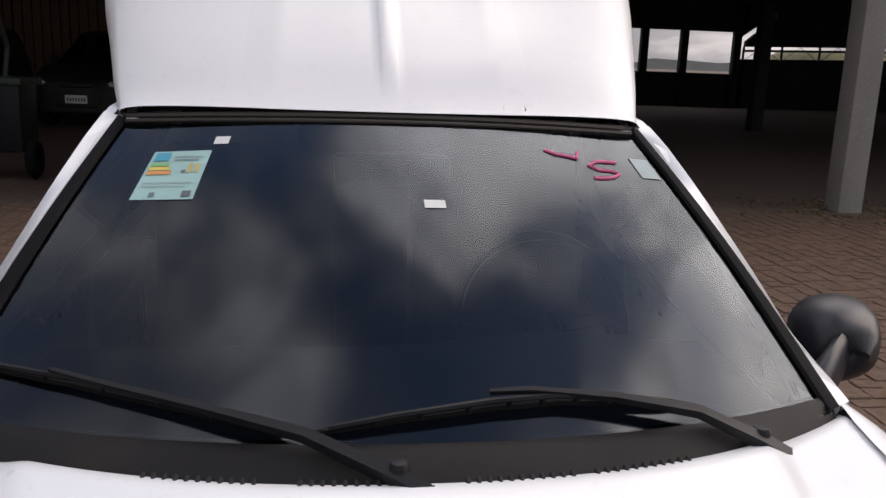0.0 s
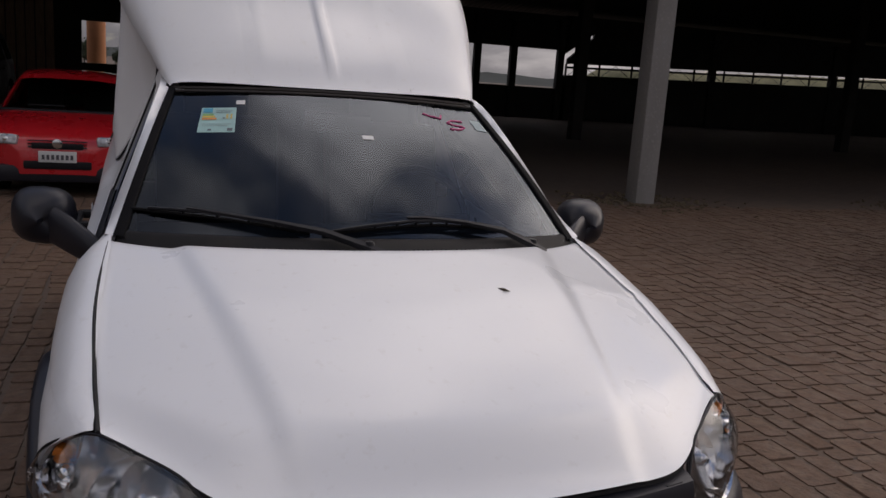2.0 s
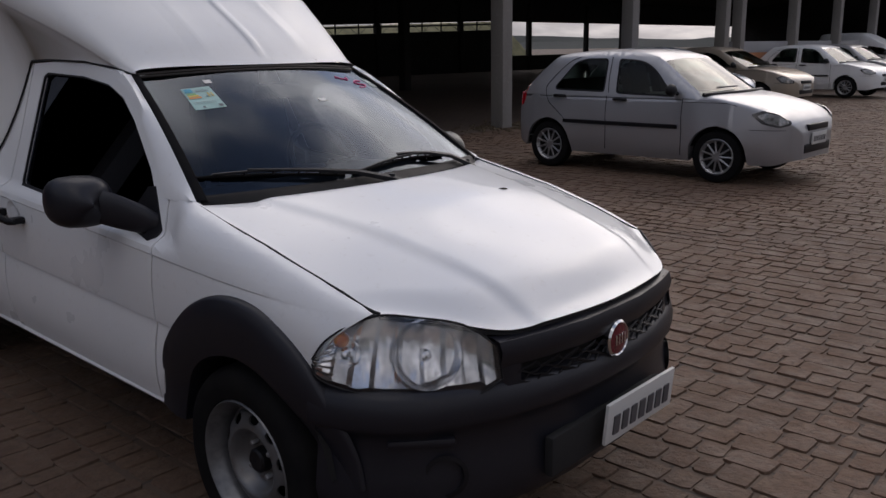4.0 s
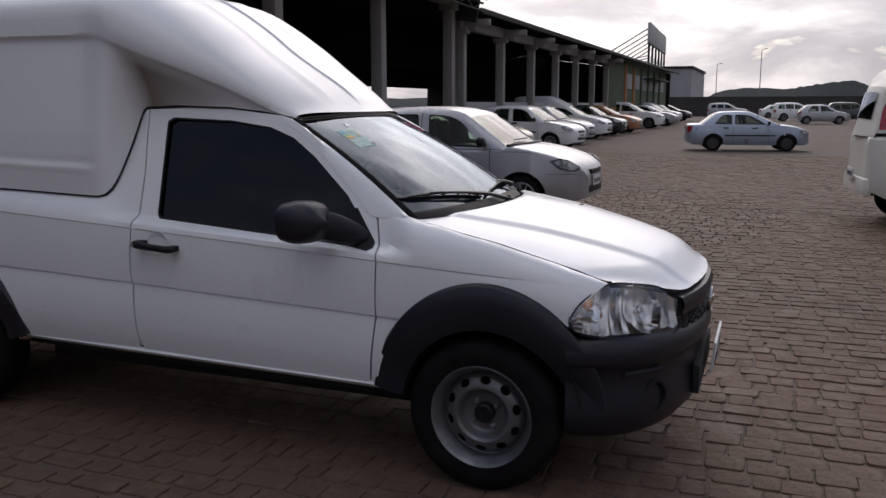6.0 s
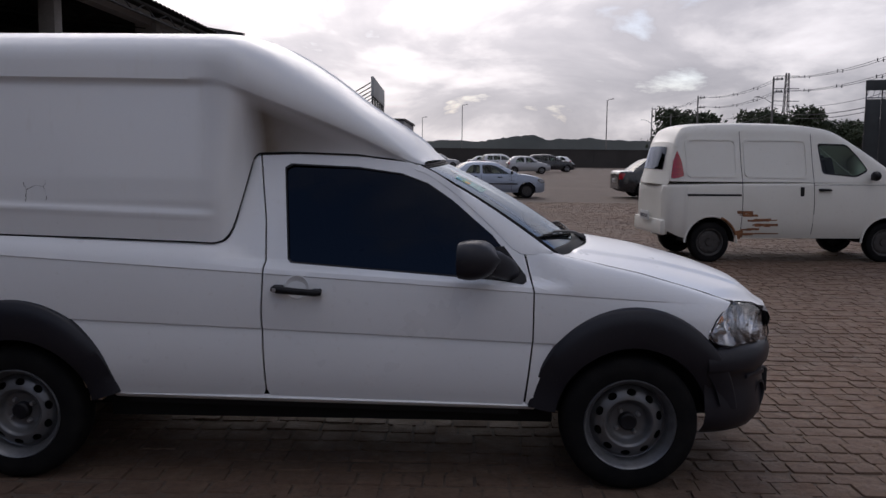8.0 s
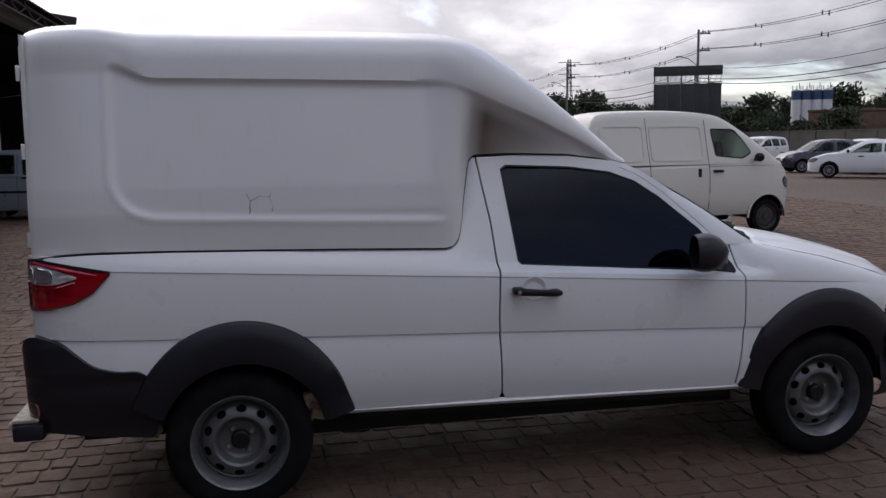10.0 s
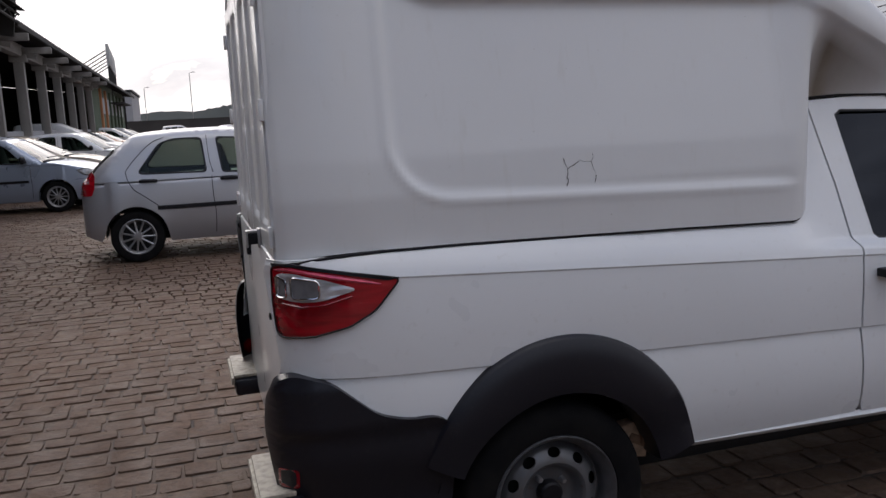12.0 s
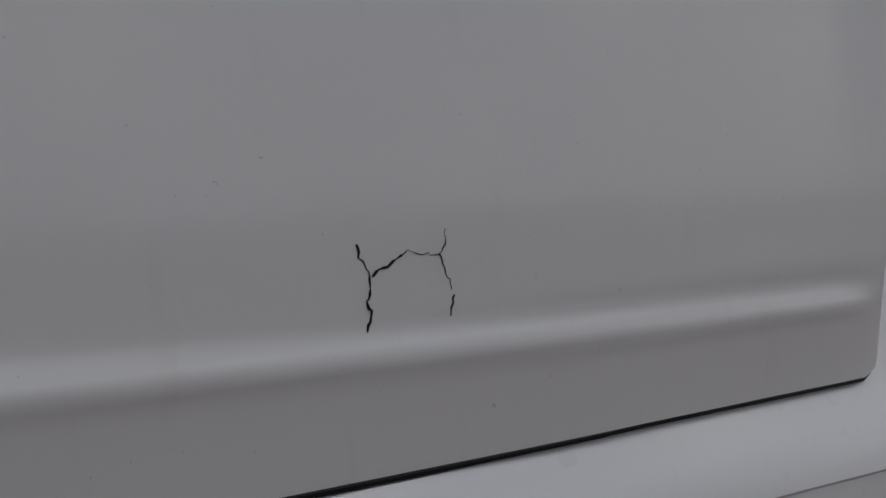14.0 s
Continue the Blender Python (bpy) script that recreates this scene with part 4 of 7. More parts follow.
# tail lamps, tailgate and rear bumper
k = Mat("pale_lens", (0.60, 0.59, 0.61), 0.16, 0.25, 0.7)
k.vary(14, 0.8, dark=0.35, stretch=(1, 1, 3))
k.bump(k.noise(16, 1, stretch=(1, 1, 2.5)), 0.6, 0.02)
pale_lens = k.m
cell_lens = Mat("cell_lens", (0.40, 0.395, 0.42), 0.1, 0.6, 0.7).vary(30, 0.7, dark=0.5).m
for sd in (-1, 1):
    tail = rounded([(-0.455, 1.036), (-0.53, 0.955), (-0.60, 0.918), (-0.70, 0.895), (-0.782, 0.886), (-0.787, 0.98), (-0.784, 1.084), (-0.74, 1.088), (-0.62, 1.066)], 0.02)
    lamp = part("tail_lamp", side_panel(tail, truck_side, sd, 0.03, 0.03, proud=0.010), red_lens, truck, "red wraparound tail lamp", smooth=50)
    tail_wide = lambda x, z: truck_side(x, min(z, crease_up(x)))
    for v in lamp.data.vertices:
        if abs(v.co.y) > 0.02 and v.co.z > crease_up(v.co.x):
            v.co.y = sd * (0.55 * (tail_wide(v.co.x, v.co.z) + 0.010) + 0.45 * abs(v.co.y))
    clear = rounded([(-0.575, 1.018), (-0.66, 0.993), (-0.72, 0.988), (-0.777, 0.996), (-0.78, 1.03), (-0.775, 1.062), (-0.74, 1.066), (-0.66, 1.047)], 0.015)
    part("reversing_lens", side_panel(clear, tail_wide, sd, 0.03, 0.01, proud=0.014), pale_lens, lamp, "clear lens", smooth=50)
    smoked = rounded([(-0.458, 1.038), (-0.49, 1.033), (-0.62, 1.060), (-0.74, 1.082), (-0.784, 1.080), (-0.784, 1.087), (-0.74, 1.091), (-0.62, 1.069)], 0.003)
    part("smoked_edge", side_panel(smoked, lambda x, z: 0.55 * tail_wide(x, z) + 0.45 * truck_side(x, z), sd, 0.03, 0.01, proud=0.0125), trim_black, lamp, "dark smoked upper edge", smooth=50)
    for a, b in ((-0.744, -0.674), (-0.777, -0.755)):
        cell = rounded([(a, 0.997), (b, 1.0), (b, 1.046), (a, 1.056)], min(0.014, (b - a) * 0.35))
        part("lamp_cell", side_panel(cell, tail_wide, sd, 0.02, 0.006, proud=0.0165), cell_lens, lamp, smooth=50)
        bm = bmesh.new()
        loop = [(x, sd * (tail_wide(x, z) + 0.0175), z) for x, z in cell]
        tube(bm, loop + loop[:1], 0.0028, 6, caps=False)
        part("cell_frame", bm, chrome, lamp)
    bm = bmesh.new()
    tube(bm, [(x, sd * (tail_wide(x, z) + 0.012), z) for x, z in ((-0.59, 0.999), (-0.66, 0.980), (-0.72, 0.975), (-0.765, 0.981))], 0.003, 6)
    part("lens_rib", bm, red_lens, lamp)
    # the sky's reflection along the lens, put into a brighter red bar
    bm = bmesh.new()
    tube(bm, [(x, sd * (0.55 * tail_wide(x, z) + 0.45 * truck_side(x, z) + 0.009), z) for x, z in ((-0.776, 1.072), (-0.74, 1.074), (-0.68, 1.062), (-0.62, 1.049), (-0.56, 1.036), (-0.51, 1.025))], [0.003, 0.006, 0.0065, 0.007, 0.006, 0.002], 8)
    part("lens_sheen_band", bm, sheen_red, lamp, "brighter red band on the lens, a painted sky reflection")
    bm = bmesh.new()
    edge = [(x, sd * (0.55 * tail_wide(x, z) + 0.45 * truck_side(x, z) + 0.011), z) for x, z in tail]
    tube(bm, edge + edge[:1], 0.0028, 6, caps=False)
    part("lamp_gasket", bm, trim_black, lamp)
part("tailgate", boxes(((0.04, 1.33, 0.69), (-0.757, 0, 0.740)), bevel=0.008), white_paint, truck)
for z in (1.05, 0.92):
    for sd in (-1, 1):
        b2 = bmesh.new()
        lathe(b2, [(0.011, 0.0), (0.011, -0.006), (0.0005, -0.008)], 10, "x", (-0.786, sd * 0.60, z))
        part("tailgate_stop", b2, trim_black, truck)
for sd in (-1, 1):
    cap = [(-0.835, 0.47), (-0.852, 0.55), (-0.858, 0.62), (-0.85, 0.69), (-0.832, 0.735), (-0.80, 0.78), (-0.755, 0.792), (-0.66, 0.765), (-0.60, 0.715), (-0.54, 0.665), (-0.46, 0.642), (-0.37, 0.64), (-0.30, 0.58), (-0.315, 0.50),
           (-0.322, 0.42), (-0.325, 0.345), (-0.60, 0.375), (-0.81, 0.40)]

    cap = [(-0.80 + (x + 0.80) * 0.55 if x < -0.80 else x, z) for x, z in cap]

    def cap_wide(x, z):
        base = lerp_table([(-0.84, 0.60), (-0.83, 0.68), (-0.815, 0.745), (-0.79, 0.785), (-0.72, 0.822), (-0.6, 0.842), (-0.45, 0.848), (-0.3, 0.846)], x)
        return base - 0.012 * step(0.74, 0.79, z) - 0.05 * step(0.56, 0.36, z) - 0.018 * step(0.64, 0.60, z)

    part("rear_bumper_corner", side_panel(rounded(cap, 0.03), cap_wide, sd, 0.025, 0.05), plastic, truck, "dark plastic rear bumper corner", smooth=45)
    tread = part("rear_step", boxes(((0.12, 0.36, 0.07), (-0.808, sd * 0.60, 0.402)), bevel=0.02), plastic, truck, "black rear step with a worn pale tread")
    k2 = Mat("worn_tread", (0.42, 0.38, 0.31), 0.6)
    k2.vary(40, 0.8, dark=0.45)
    part("tread_plate", boxes(((0.10, 0.32, 0.014), (-0.820, sd * 0.60, 0.446)), ((0.014, 0.32, 0.03), (-0.873, sd * 0.60, 0.428)), bevel=0.005), k2.m, tread)
    part("bumper_reflector", side_panel(rounded([(-0.812, 0.46), (-0.76, 0.46), (-0.76, 0.52), (-0.812, 0.52)], 0.01), cap_wide, sd, 0.05, 0.004, proud=0.004), red_lens, truck)

# ---- the fibreglass canopy on the pickup's bed ----
RIDGE = [(-0.8, 1.865), (-0.43, 1.865), (-0.33, 1.796), (0.90, 1.79), (1.09, 1.71), (1.34, 1.615), (1.55, 1.525), (1.70, 1.445), (1.79, 1.416)]
FOOT = [(-0.8, 1.083), (-0.75, 1.086), (-0.70, 1.095), (-0.64, 1.103), (-0.55, 1.107), (-0.24, 1.104), (0.43, 1.088), (0.89, 1.071), (0.922, 1.080), (0.942, 1.098), (0.962, 1.14), (1.026, 1.438), (1.05, 1.464), (1.2, 1.47), (1.5, 1.462), (1.70, 1.435), (1.79, 1.412)]
ROOF = [(-0.79, 1.985), (-0.75, 2.01), (-0.6, 2.025), (-0.46, 2.025), (-0.41, 2.015), (0.85, 2.02), (0.97, 2.014), (1.08, 1.984), (1.22, 1.91), (1.37, 1.811), (1.65, 1.584), (1.74, 1.50), (1.79, 1.436), (1.80, 1.424)]
WIDE = [(-0.77, 0.742), (-0.745, 0.755), (0.85, 0.722), (1.0, 0.716), (1.09, 0.702), (1.3, 0.657), (1.5, 0.60), (1.70, 0.545), (1.79, 0.512)]


def canopy_side(x, z):
    """Half-width of the canopy below its ridge line."""
    zb, zr = lerp_table(FOOT, x), smooth_table(RIDGE, x)
    f = min(1.0, max(0.0, (z - zb) / max(zr - zb, 1e-4)))
    flat_side = lerp_table([(1.08, 0.762), (1.25, 0.774), (1.35, 0.767), (1.55, 0.738), (1.80, 0.70)], z) - 0.022 * step(0.25, 0.95, x) - 0.012 * step(-0.745, -0.768, x)
    # rounded in plan towards the tail
    flat_side -= 0.062 * max(0.0, (-0.50 - x) / 0.27) ** 2.4
    cab = lerp_table([(1.5, truck_side(x, zb) + 0.012), (1.74, 0.522), (1.80, 0.505)], x)
    top = smooth_table(WIDE, x)
    slope = cab + (top - cab) * f ** 1.5
    k = step(0.80, 1.02, x)
    y = flat_side * (1 - k) + slope * k
    # pressed-in field on the side
    r = 0.18
    dx, dz = x + 0.460, min(z - 1.211 + 0.035 * (x - 0.1), zr - 0.006 - z)
    if zr - z < z - 1.2:
        r = 0.05
    inside = min(dx, dz) if (dx > r or dz > r) else r - math.hypot(r - dx, r - dz)
    y -= 0.011 * step(0.0, 0.036, inside) * (1 - step(0.80, 0.93, x))
    y += 0.0045 * math.exp(-((inside - 0.004) / 0.011) ** 2) * (1 - step(0.80, 0.93, x))
    # soft bead along the upper edge
    y += 0.009 * math.exp(-((zr - z - 0.004) / 0.014) ** 2) * step(-0.42, -0.34, x)
    return y


def canopy_roof(x, y, z):
    """Raised rib along the middle and soft ribs beside it."""
    f = step(-0.4, -0.3, x) * (1 - step(1.70, 1.76, x))
    a = abs(y + 0.022)
    return z + f * (0.009 * (1 - step(0.034, 0.044, a)) + 0.005 * math.exp(-((a - 0.25) / 0.02) ** 2))


bm = bmesh.new()
xs = [-0.768, -0.766] + [-0.762 + 0.0115 * i for i in range(140)] + [0.85 + 0.012 * i for i in range(18)] + [1.07 + 0.02 * i for i in range(36)] + [1.785, 1.795]
rows = []
for x in xs:
    zb, zr, zt, wr = lerp_table(FOOT, x), smooth_table(RIDGE, x), smooth_table(ROOF, x), canopy_side(x, smooth_table(RIDGE, x))
    half = [(canopy_side(x, zb) - 0.03, zb + 0.001)]
    half += [(canopy_side(x, zb + (zr - zb) * i / 58), zb + (zr - zb) * i / 58) for i in range(59)]
    n = lerp_table([(0.9, 3.5), (1.3, 2.9), (1.79, 3.2)], x)
    ys = []
    for i in range(1, 13):
        a = math.pi / 2 * i / 16
        ys.append((wr * math.cos(a) ** (2 / n), zr + (zt - zr) * math.sin(a) ** (2 / n)))
    half += ys
    y_last, z_last = ys[-1]
    for y in [y_last * q for q in (0.93, 0.86, 0.78)] + [0.29, 0.27, 0.25, 0.23, 0.21, 0.15, 0.09, 0.066, 0.061, 0.056, 0.036, 0.022, 0.017, 0.012, 0.0]:
        if y < y_last:
            t = 1 - y / y_last
            half.append((y, canopy_roof(x, y, z_last + (zt - z_last) * math.sin(t * math.pi / 2))))
        else:
            half.append((y_last * 0.77, z_last + (zt - z_last) * 0.3))
    # the front lip bows forward over the windscreen's head
    reach = step(1.45, 1.79, x)
    bow = lambda y: reach * max(0.0, 1 - (y / 0.52) ** 2)
    half = [(x + 0.084 * bow(y) + 0.005 * reach, y, z - 0.004 * bow(y) - 0.004 * reach) for y, z in half]
    rows.append([(q, -y, z) for q, y, z in half] + [(q, y, z) for q, y, z in half[-2::-1]])
grid(bm, rows)
bmesh.ops.remove_doubles(bm, verts=bm.verts, dist=1e-5)
bmesh.ops.recalc_face_normals(bm, faces=bm.faces)
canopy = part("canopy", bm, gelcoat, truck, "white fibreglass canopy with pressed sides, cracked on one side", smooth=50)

# dark rubber between canopy and body
for sd in (-1, 1):
    bm = bmesh.new()
    pts = [(x, sd * ((min(canopy_side(x, lerp_table(FOOT, x)), truck_side(x, lerp_table(FOOT, x) - 0.01) + 0.006) if x > -0.5 else max(canopy_side(x, lerp_table(FOOT, x)), truck_side(x, lerp_table(FOOT, x) - 0.006))) - 0.002), lerp_table(FOOT, x) - 0.003) for x in
           [-0.78 + 0.06 * i for i in range(28)] + [0.885, 0.91, 0.93, 0.945, 0.955, 0.97, 0.99, 1.01, 1.025, 1.04, 1.055, 1.1, 1.2, 1.3, 1.4, 1.5, 1.6, 1.7, 1.77]]
    tube(bm, pts, 0.0045, 6)
    part("rubber_seal", bm, trim_black, canopy)
bm = bmesh.new()
head_u = lambda v: 0.953 + 0.040 * v * v
tube(bm, [screen_point(head_u(v), v) + Vector((0, 0, 0.005)) for v in (-1 + j / 10 for j in range(21))], 0.007, 8)
tube(bm, [screen_point(head_u(v) - 0.017, v) + Vector((0, 0, 0.002)) for v in (-1 + j / 10 for j in range(21))], 0.0045, 8)
part("front_seal", bm, Mat("brown_rubber", (0.03, 0.024, 0.02), 0.6).vary(40, 0.6).m, canopy)

# the crack: fine dark splits in the skin
crack_dark = Mat("crack", (0.012, 0.012, 0.012), 0.9).vary(80, 0.5).m
rng = random.Random(5)


def crack(points, r0, r1):
    bm = bmesh.new()
    pts = []
    points = [(x + 0.016, z - 0.001) for x, z in points]
    for (x0, z0), (x1, z1) in zip(points, points[1:]):
        m = max(2, int(math.hypot(x1 - x0, z1 - z0) / 0.004))
        for i in range(m):
            t = i / m
            pts.append((x0 + (x1 - x0) * t + rng.uniform(-.0015, .0015), z0 + (z1 - z0) * t + rng.uniform(-.0015, .0015)))
    pts.append(points[-1])
    rs = [rng.uniform(0.3, 1.1) * (r0 + (r1 - r0) * i / len(pts)) for i in range(len(pts))]
    tube(bm, [(x, -(canopy_side(x, z) + 0.0004), z) for x, z in pts], rs, 5)
    part("crack", bm, crack_dark, canopy, "dark crack in the canopy's skin")


crack([(0.048, 1.324), (0.051, 1.312), (0.062, 1.295), (0.060, 1.284), (0.058, 1.270), (0.061, 1.256), (0.056, 1.242)], 0.0013, 0.0021)
crack([(0.062, 1.295), (0.076, 1.301), (0.086, 1.305), (0.100, 1.315)], 0.0018, 0.0012)
crack([(0.100, 1.315), (0.115, 1.312), (0.136, 1.309)], 0.0006, 0.0007)
crack([(0.144, 1.333), (0.1425, 1.320), (0.136, 1.309), (0.143, 1.292), (0.149, 1.274)], 0.0009, 0.0006)
crack([(0.151, 1.268), (0.149, 1.256), (0.147, 1.248)], 0.0014, 0.0011)

# rear doors, hinges and latch
for sd in (-1, 1):
    bm = bmesh.new()
    rows = []
    for i in range(41):
        z = 1.092 + 0.813 * i / 40
        row = []
        for j in range(25):
            y = 0.012 + 0.645 * j / 24
            d = 0.0
            for cy in (0.19, 0.47):
                d += 0.034 * step(0.115, 0.070, abs(y - cy)) * step(1.165, 1.215, z) * step(1.86, 1.80, z)
            row.append((-0.772 + d, sd * y, z))
        rows.append(row)
    grid(bm, rows)
    rim(bm, lambda co: Vector((0.02, 0, 0)))
    door = part("rear_door", bm, white_paint, canopy, "glossy white rear door with pressed fields", smooth=60)
    for z in (1.155, 1.50, 1.80):
        bm = boxes(((0.012, 0.05, 0.05), (-0.774, sd * 0.648, z)), ((0.014, 0.014, 0.06), (-0.776, sd * 0.672, z)), bevel=0.004)
        part("hinge", bm, gelcoat, door)
latch = part("latch", boxes(((0.046, 0.036, 0.006), (-0.796, -0.27, 1.128)), ((0.006, 0.036, 0.05), (-0.816, -0.27, 1.102)), ((0.010, 0.05, 0.06), (-0.778, -0.27, 1.105)), bevel=0.002), alloy, canopy, "bright metal latch bracket")
part("latch_tongue", boxes(((0.034, 0.030, 0.036), (-0.796, -0.27, 1.104)), ((0.014, 0.030, 0.036), (-0.812, -0.27, 1.072)), bevel=0.004), trim_black, latch)
part("rear_wall_inner", boxes(((0.01, 1.36, 0.86), (-0.758, 0, 1.515)), bevel=0), gelcoat, canopy)

# ---- other vehicles: local origin on the ground under the rear axle, front towards +X ----
dash_dark = Mat("dark_car_inside", (0.02, 0.02, 0.022), 0.85).vary(6, 0.5).m
silver_paint = paint("silver_paint", (0.40, 0.405, 0.425), 0.36, 0.4, 0.55)
grey_paint = paint("grey_paint", (0.22, 0.22, 0.23), 0.35, 0.7, 0.4)
beige_paint = paint("beige_paint", (0.36, 0.31, 0.25), 0.35, 0.7, 0.4)
black_paint = paint("black_paint", (0.018, 0.018, 0.02), 0.25, 0.8)
# darker, duller black: the shed's shade is put into the paint
shade_black = paint("shade_black_paint", (0.008, 0.008, 0.009), 0.6, 0.0)
red_paint = paint("red_paint", (0.50, 0.012, 0.018), 0.3, 0.8)
blue_silver = paint("blue_silver_paint", (0.33, 0.38, 0.47), 0.33, 0.7, 0.45)
navy_paint = paint("navy_paint", (0.022, 0.027, 0.045), 0.25, 0.8)
brown_paint = paint("brown_paint", (0.10, 0.078, 0.06), 0.3, 0.7, 0.3)
orange_paint = paint("copper_paint", (0.42, 0.2, 0.1), 0.35, 0.7, 0.3)
old_white = paint("aged_white_paint", (0.70, 0.69, 0.63), 0.45, 0.3, 0, 0.5)

HATCH = dict(wb=2.26, xr=-0.56, xf=3.05, w=0.80, belt=0.91, R=0.335, wheel=0.288,
             deck=[(-0.56, 0.84), (-0.48, 0.90), (1.8, 0.92), (2.0, 0.955), (2.25, 0.935), (2.55, 0.875), (2.8, 0.80), (2.96, 0.71), (3.02, 0.64), (3.05, 0.56)],
             roof=[(-0.50, 0.88), (-0.36, 1.05), (-0.17, 1.23), (-0.02, 1.355), (0.12, 1.392), (0.45, 1.415), (0.8, 1.42), (1.15, 1.41), (1.38, 1.365), (1.49, 1.31), (1.76, 1.13), (2.04, 0.94)],
             nrear=2, nfront=2,
             wins=[[(0.06, 1.0), (0.09, 0.965), (0.80, 0.950), (0.765, 1.345), (0.45, 1.345), (0.30, 1.30)], [(0.955, 0.938), (1.74, 0.918), (1.62, 1.03), (1.44, 1.21), (1.32, 1.285), (1.2, 1.325), (0.91, 1.345)]],
             seams=[0.84, 1.83], handles=[(0.165, 0.895), (1.03, 0.875)], bars=(0.24, 1.80, 0.595),
             gaps=[[(0.36, 1.36), (0.20, 1.29), (-0.03, 1.06), (-0.06, 0.96), (0.0, 0.82), (0.10, 0.74), (0.30, 0.58)], [(0.815, 1.36), (0.83, 1.1), (0.86, 0.95)]], fuel=(-0.22, 0.83),
             head=[(2.62, 0.762), (2.74, 0.805), (2.87, 0.775), (2.975, 0.70), (2.985, 0.655), (2.90, 0.628), (2.74, 0.665)],
             tail=[(-0.43, 1.03), (-0.53, 0.90), (-0.575, 0.76), (-0.43, 0.765), (-0.395, 0.85), (-0.385, 0.98)])
SEDAN = dict(wb=2.44, xr=-0.90, xf=3.22, w=0.80, belt=0.92, R=0.345, wheel=0.29,
             deck=[(-0.90, 0.84), (-0.82, 0.96), (-0.35, 0.98), (0.0, 0.95), (2.0, 0.94), (2.25, 0.95), (2.7, 0.88), (3.05, 0.76), (3.18, 0.66), (3.22, 0.58)],
             roof=[(-0.40, 0.96), (-0.1, 1.2), (0.12, 1.34), (0.35, 1.39), (0.8, 1.405), (1.1, 1.395), (1.28, 1.36), (1.42, 1.30), (2.12, 0.94)],
             nrear=2, nfront=1,
             wins=[[(0.02, 0.97), (0.62, 0.955), (0.62, 1.29), (0.38, 1.30), (0.25, 1.25)], [(0.71, 0.955), (1.75, 0.945), (1.45, 1.14), (1.24, 1.25), (1.05, 1.295), (0.71, 1.30)]],
             seams=[0.665, 1.82], handles=[(0.42, 0.83), (1.38, 0.82)], bars=(0.38, 2.06, 0.56))
WAGON = dict(wb=2.60, xr=-0.85, xf=3.40, w=0.87, belt=1.0, R=0.38, wheel=0.33,
             deck=[(-0.85, 0.98), (-0.7, 1.01), (2.1, 1.03), (2.3, 1.04), (2.8, 0.99), (3.15, 0.90), (3.34, 0.78), (3.40, 0.64)],
             roof=[(-0.82, 1.02), (-0.74, 1.3), (-0.64, 1.50), (-0.4, 1.56), (0.3, 1.60), (0.9, 1.59), (1.2, 1.55), (1.4, 1.47), (2.12, 1.03)],
             nrear=2, nfront=1,
             wins=[[(-0.50, 1.08), (0.05, 1.06), (0.05, 1.45), (-0.42, 1.44)], [(0.13, 1.06), (0.78, 1.05), (0.78, 1.47), (0.13, 1.46)], [(0.88, 1.05), (1.80, 1.04), (1.5, 1.26), (1.3, 1.39), (0.88, 1.47)]],
             seams=[0.09, 0.83, 1.88], handles=[(0.5, 0.9), (1.5, 0.9)])
VAN = dict(wb=2.56, xr=-0.65, xf=3.13, w=0.75, belt=1.14, R=0.36, wheel=0.282, sill=0.34,
           deck=[(-0.65, 0.98), (-0.56, 1.10), (2.55, 1.16), (2.78, 1.15), (2.92, 1.07), (3.03, 0.92), (3.10, 0.76), (3.13, 0.60)],
           roof=[(-0.605, 1.08), (-0.56, 1.36), (-0.50, 1.66), (-0.42, 1.83), (-0.30, 1.895), (0.0, 1.925), (0.6, 1.94), (1.2, 1.93), (1.6, 1.895), (1.85, 1.82), (2.18, 1.62), (2.55, 1.36), (2.86, 1.14)],
           nrear=2, nfront=3,
           wins=[[(1.55, 1.68), (1.60, 1.25), (2.10, 1.205), (2.28, 1.30), (2.14, 1.50), (1.98, 1.67)]],
           seams=[0.425, 1.46], handles=[(1.63, 1.025)], blind=True, bumper=True,
           panels=[(-0.36, 0.38, 1.19, 1.74), (0.47, 1.40, 1.19, 1.74)], rail=(-0.35, 0.42, 0.945), pocket=(1.30, 1.0), flap=(1.535, 0.61),
           head=[(2.86, 0.86), (2.93, 0.93), (3.02, 0.86), (3.06, 0.76), (3.0, 0.72), (2.90, 0.77)],
           tail=[(-0.47, 1.56), (-0.53, 1.40), (-0.565, 1.17), (-0.48, 1.18), (-0.39, 1.21), (-0.415, 1.40)])
COURIER = dict(wb=2.6, xr=-0.85, xf=3.45, w=0.83, belt=1.0, R=0.35, wheel=0.30,
               deck=[(-0.85, 0.95), (-0.75, 1.0), (2.2, 1.0), (2.4, 1.02), (2.8, 0.95), (3.2, 0.84), (3.4, 0.72), (3.45, 0.6)],
               roof=[(-0.82, 1.0), (-0.80, 1.4), (-0.76, 1.72), (-0.6, 1.80), (0.1, 1.82), (0.75, 1.81), (0.95, 1.75), (1.3, 1.58), (1.6, 1.43), (1.78, 1.36), (2.36, 1.0)],
               nrear=2, nfront=1,
               wins=[[(1.12, 1.05), (2.08, 1.02), (1.9, 1.15), (1.66, 1.28), (1.12, 1.36)]],
               seams=[1.05, 2.15], handles=[(1.22, 0.9)], blind=True, panels=[(-0.6, 0.85, 1.1, 1.68)])


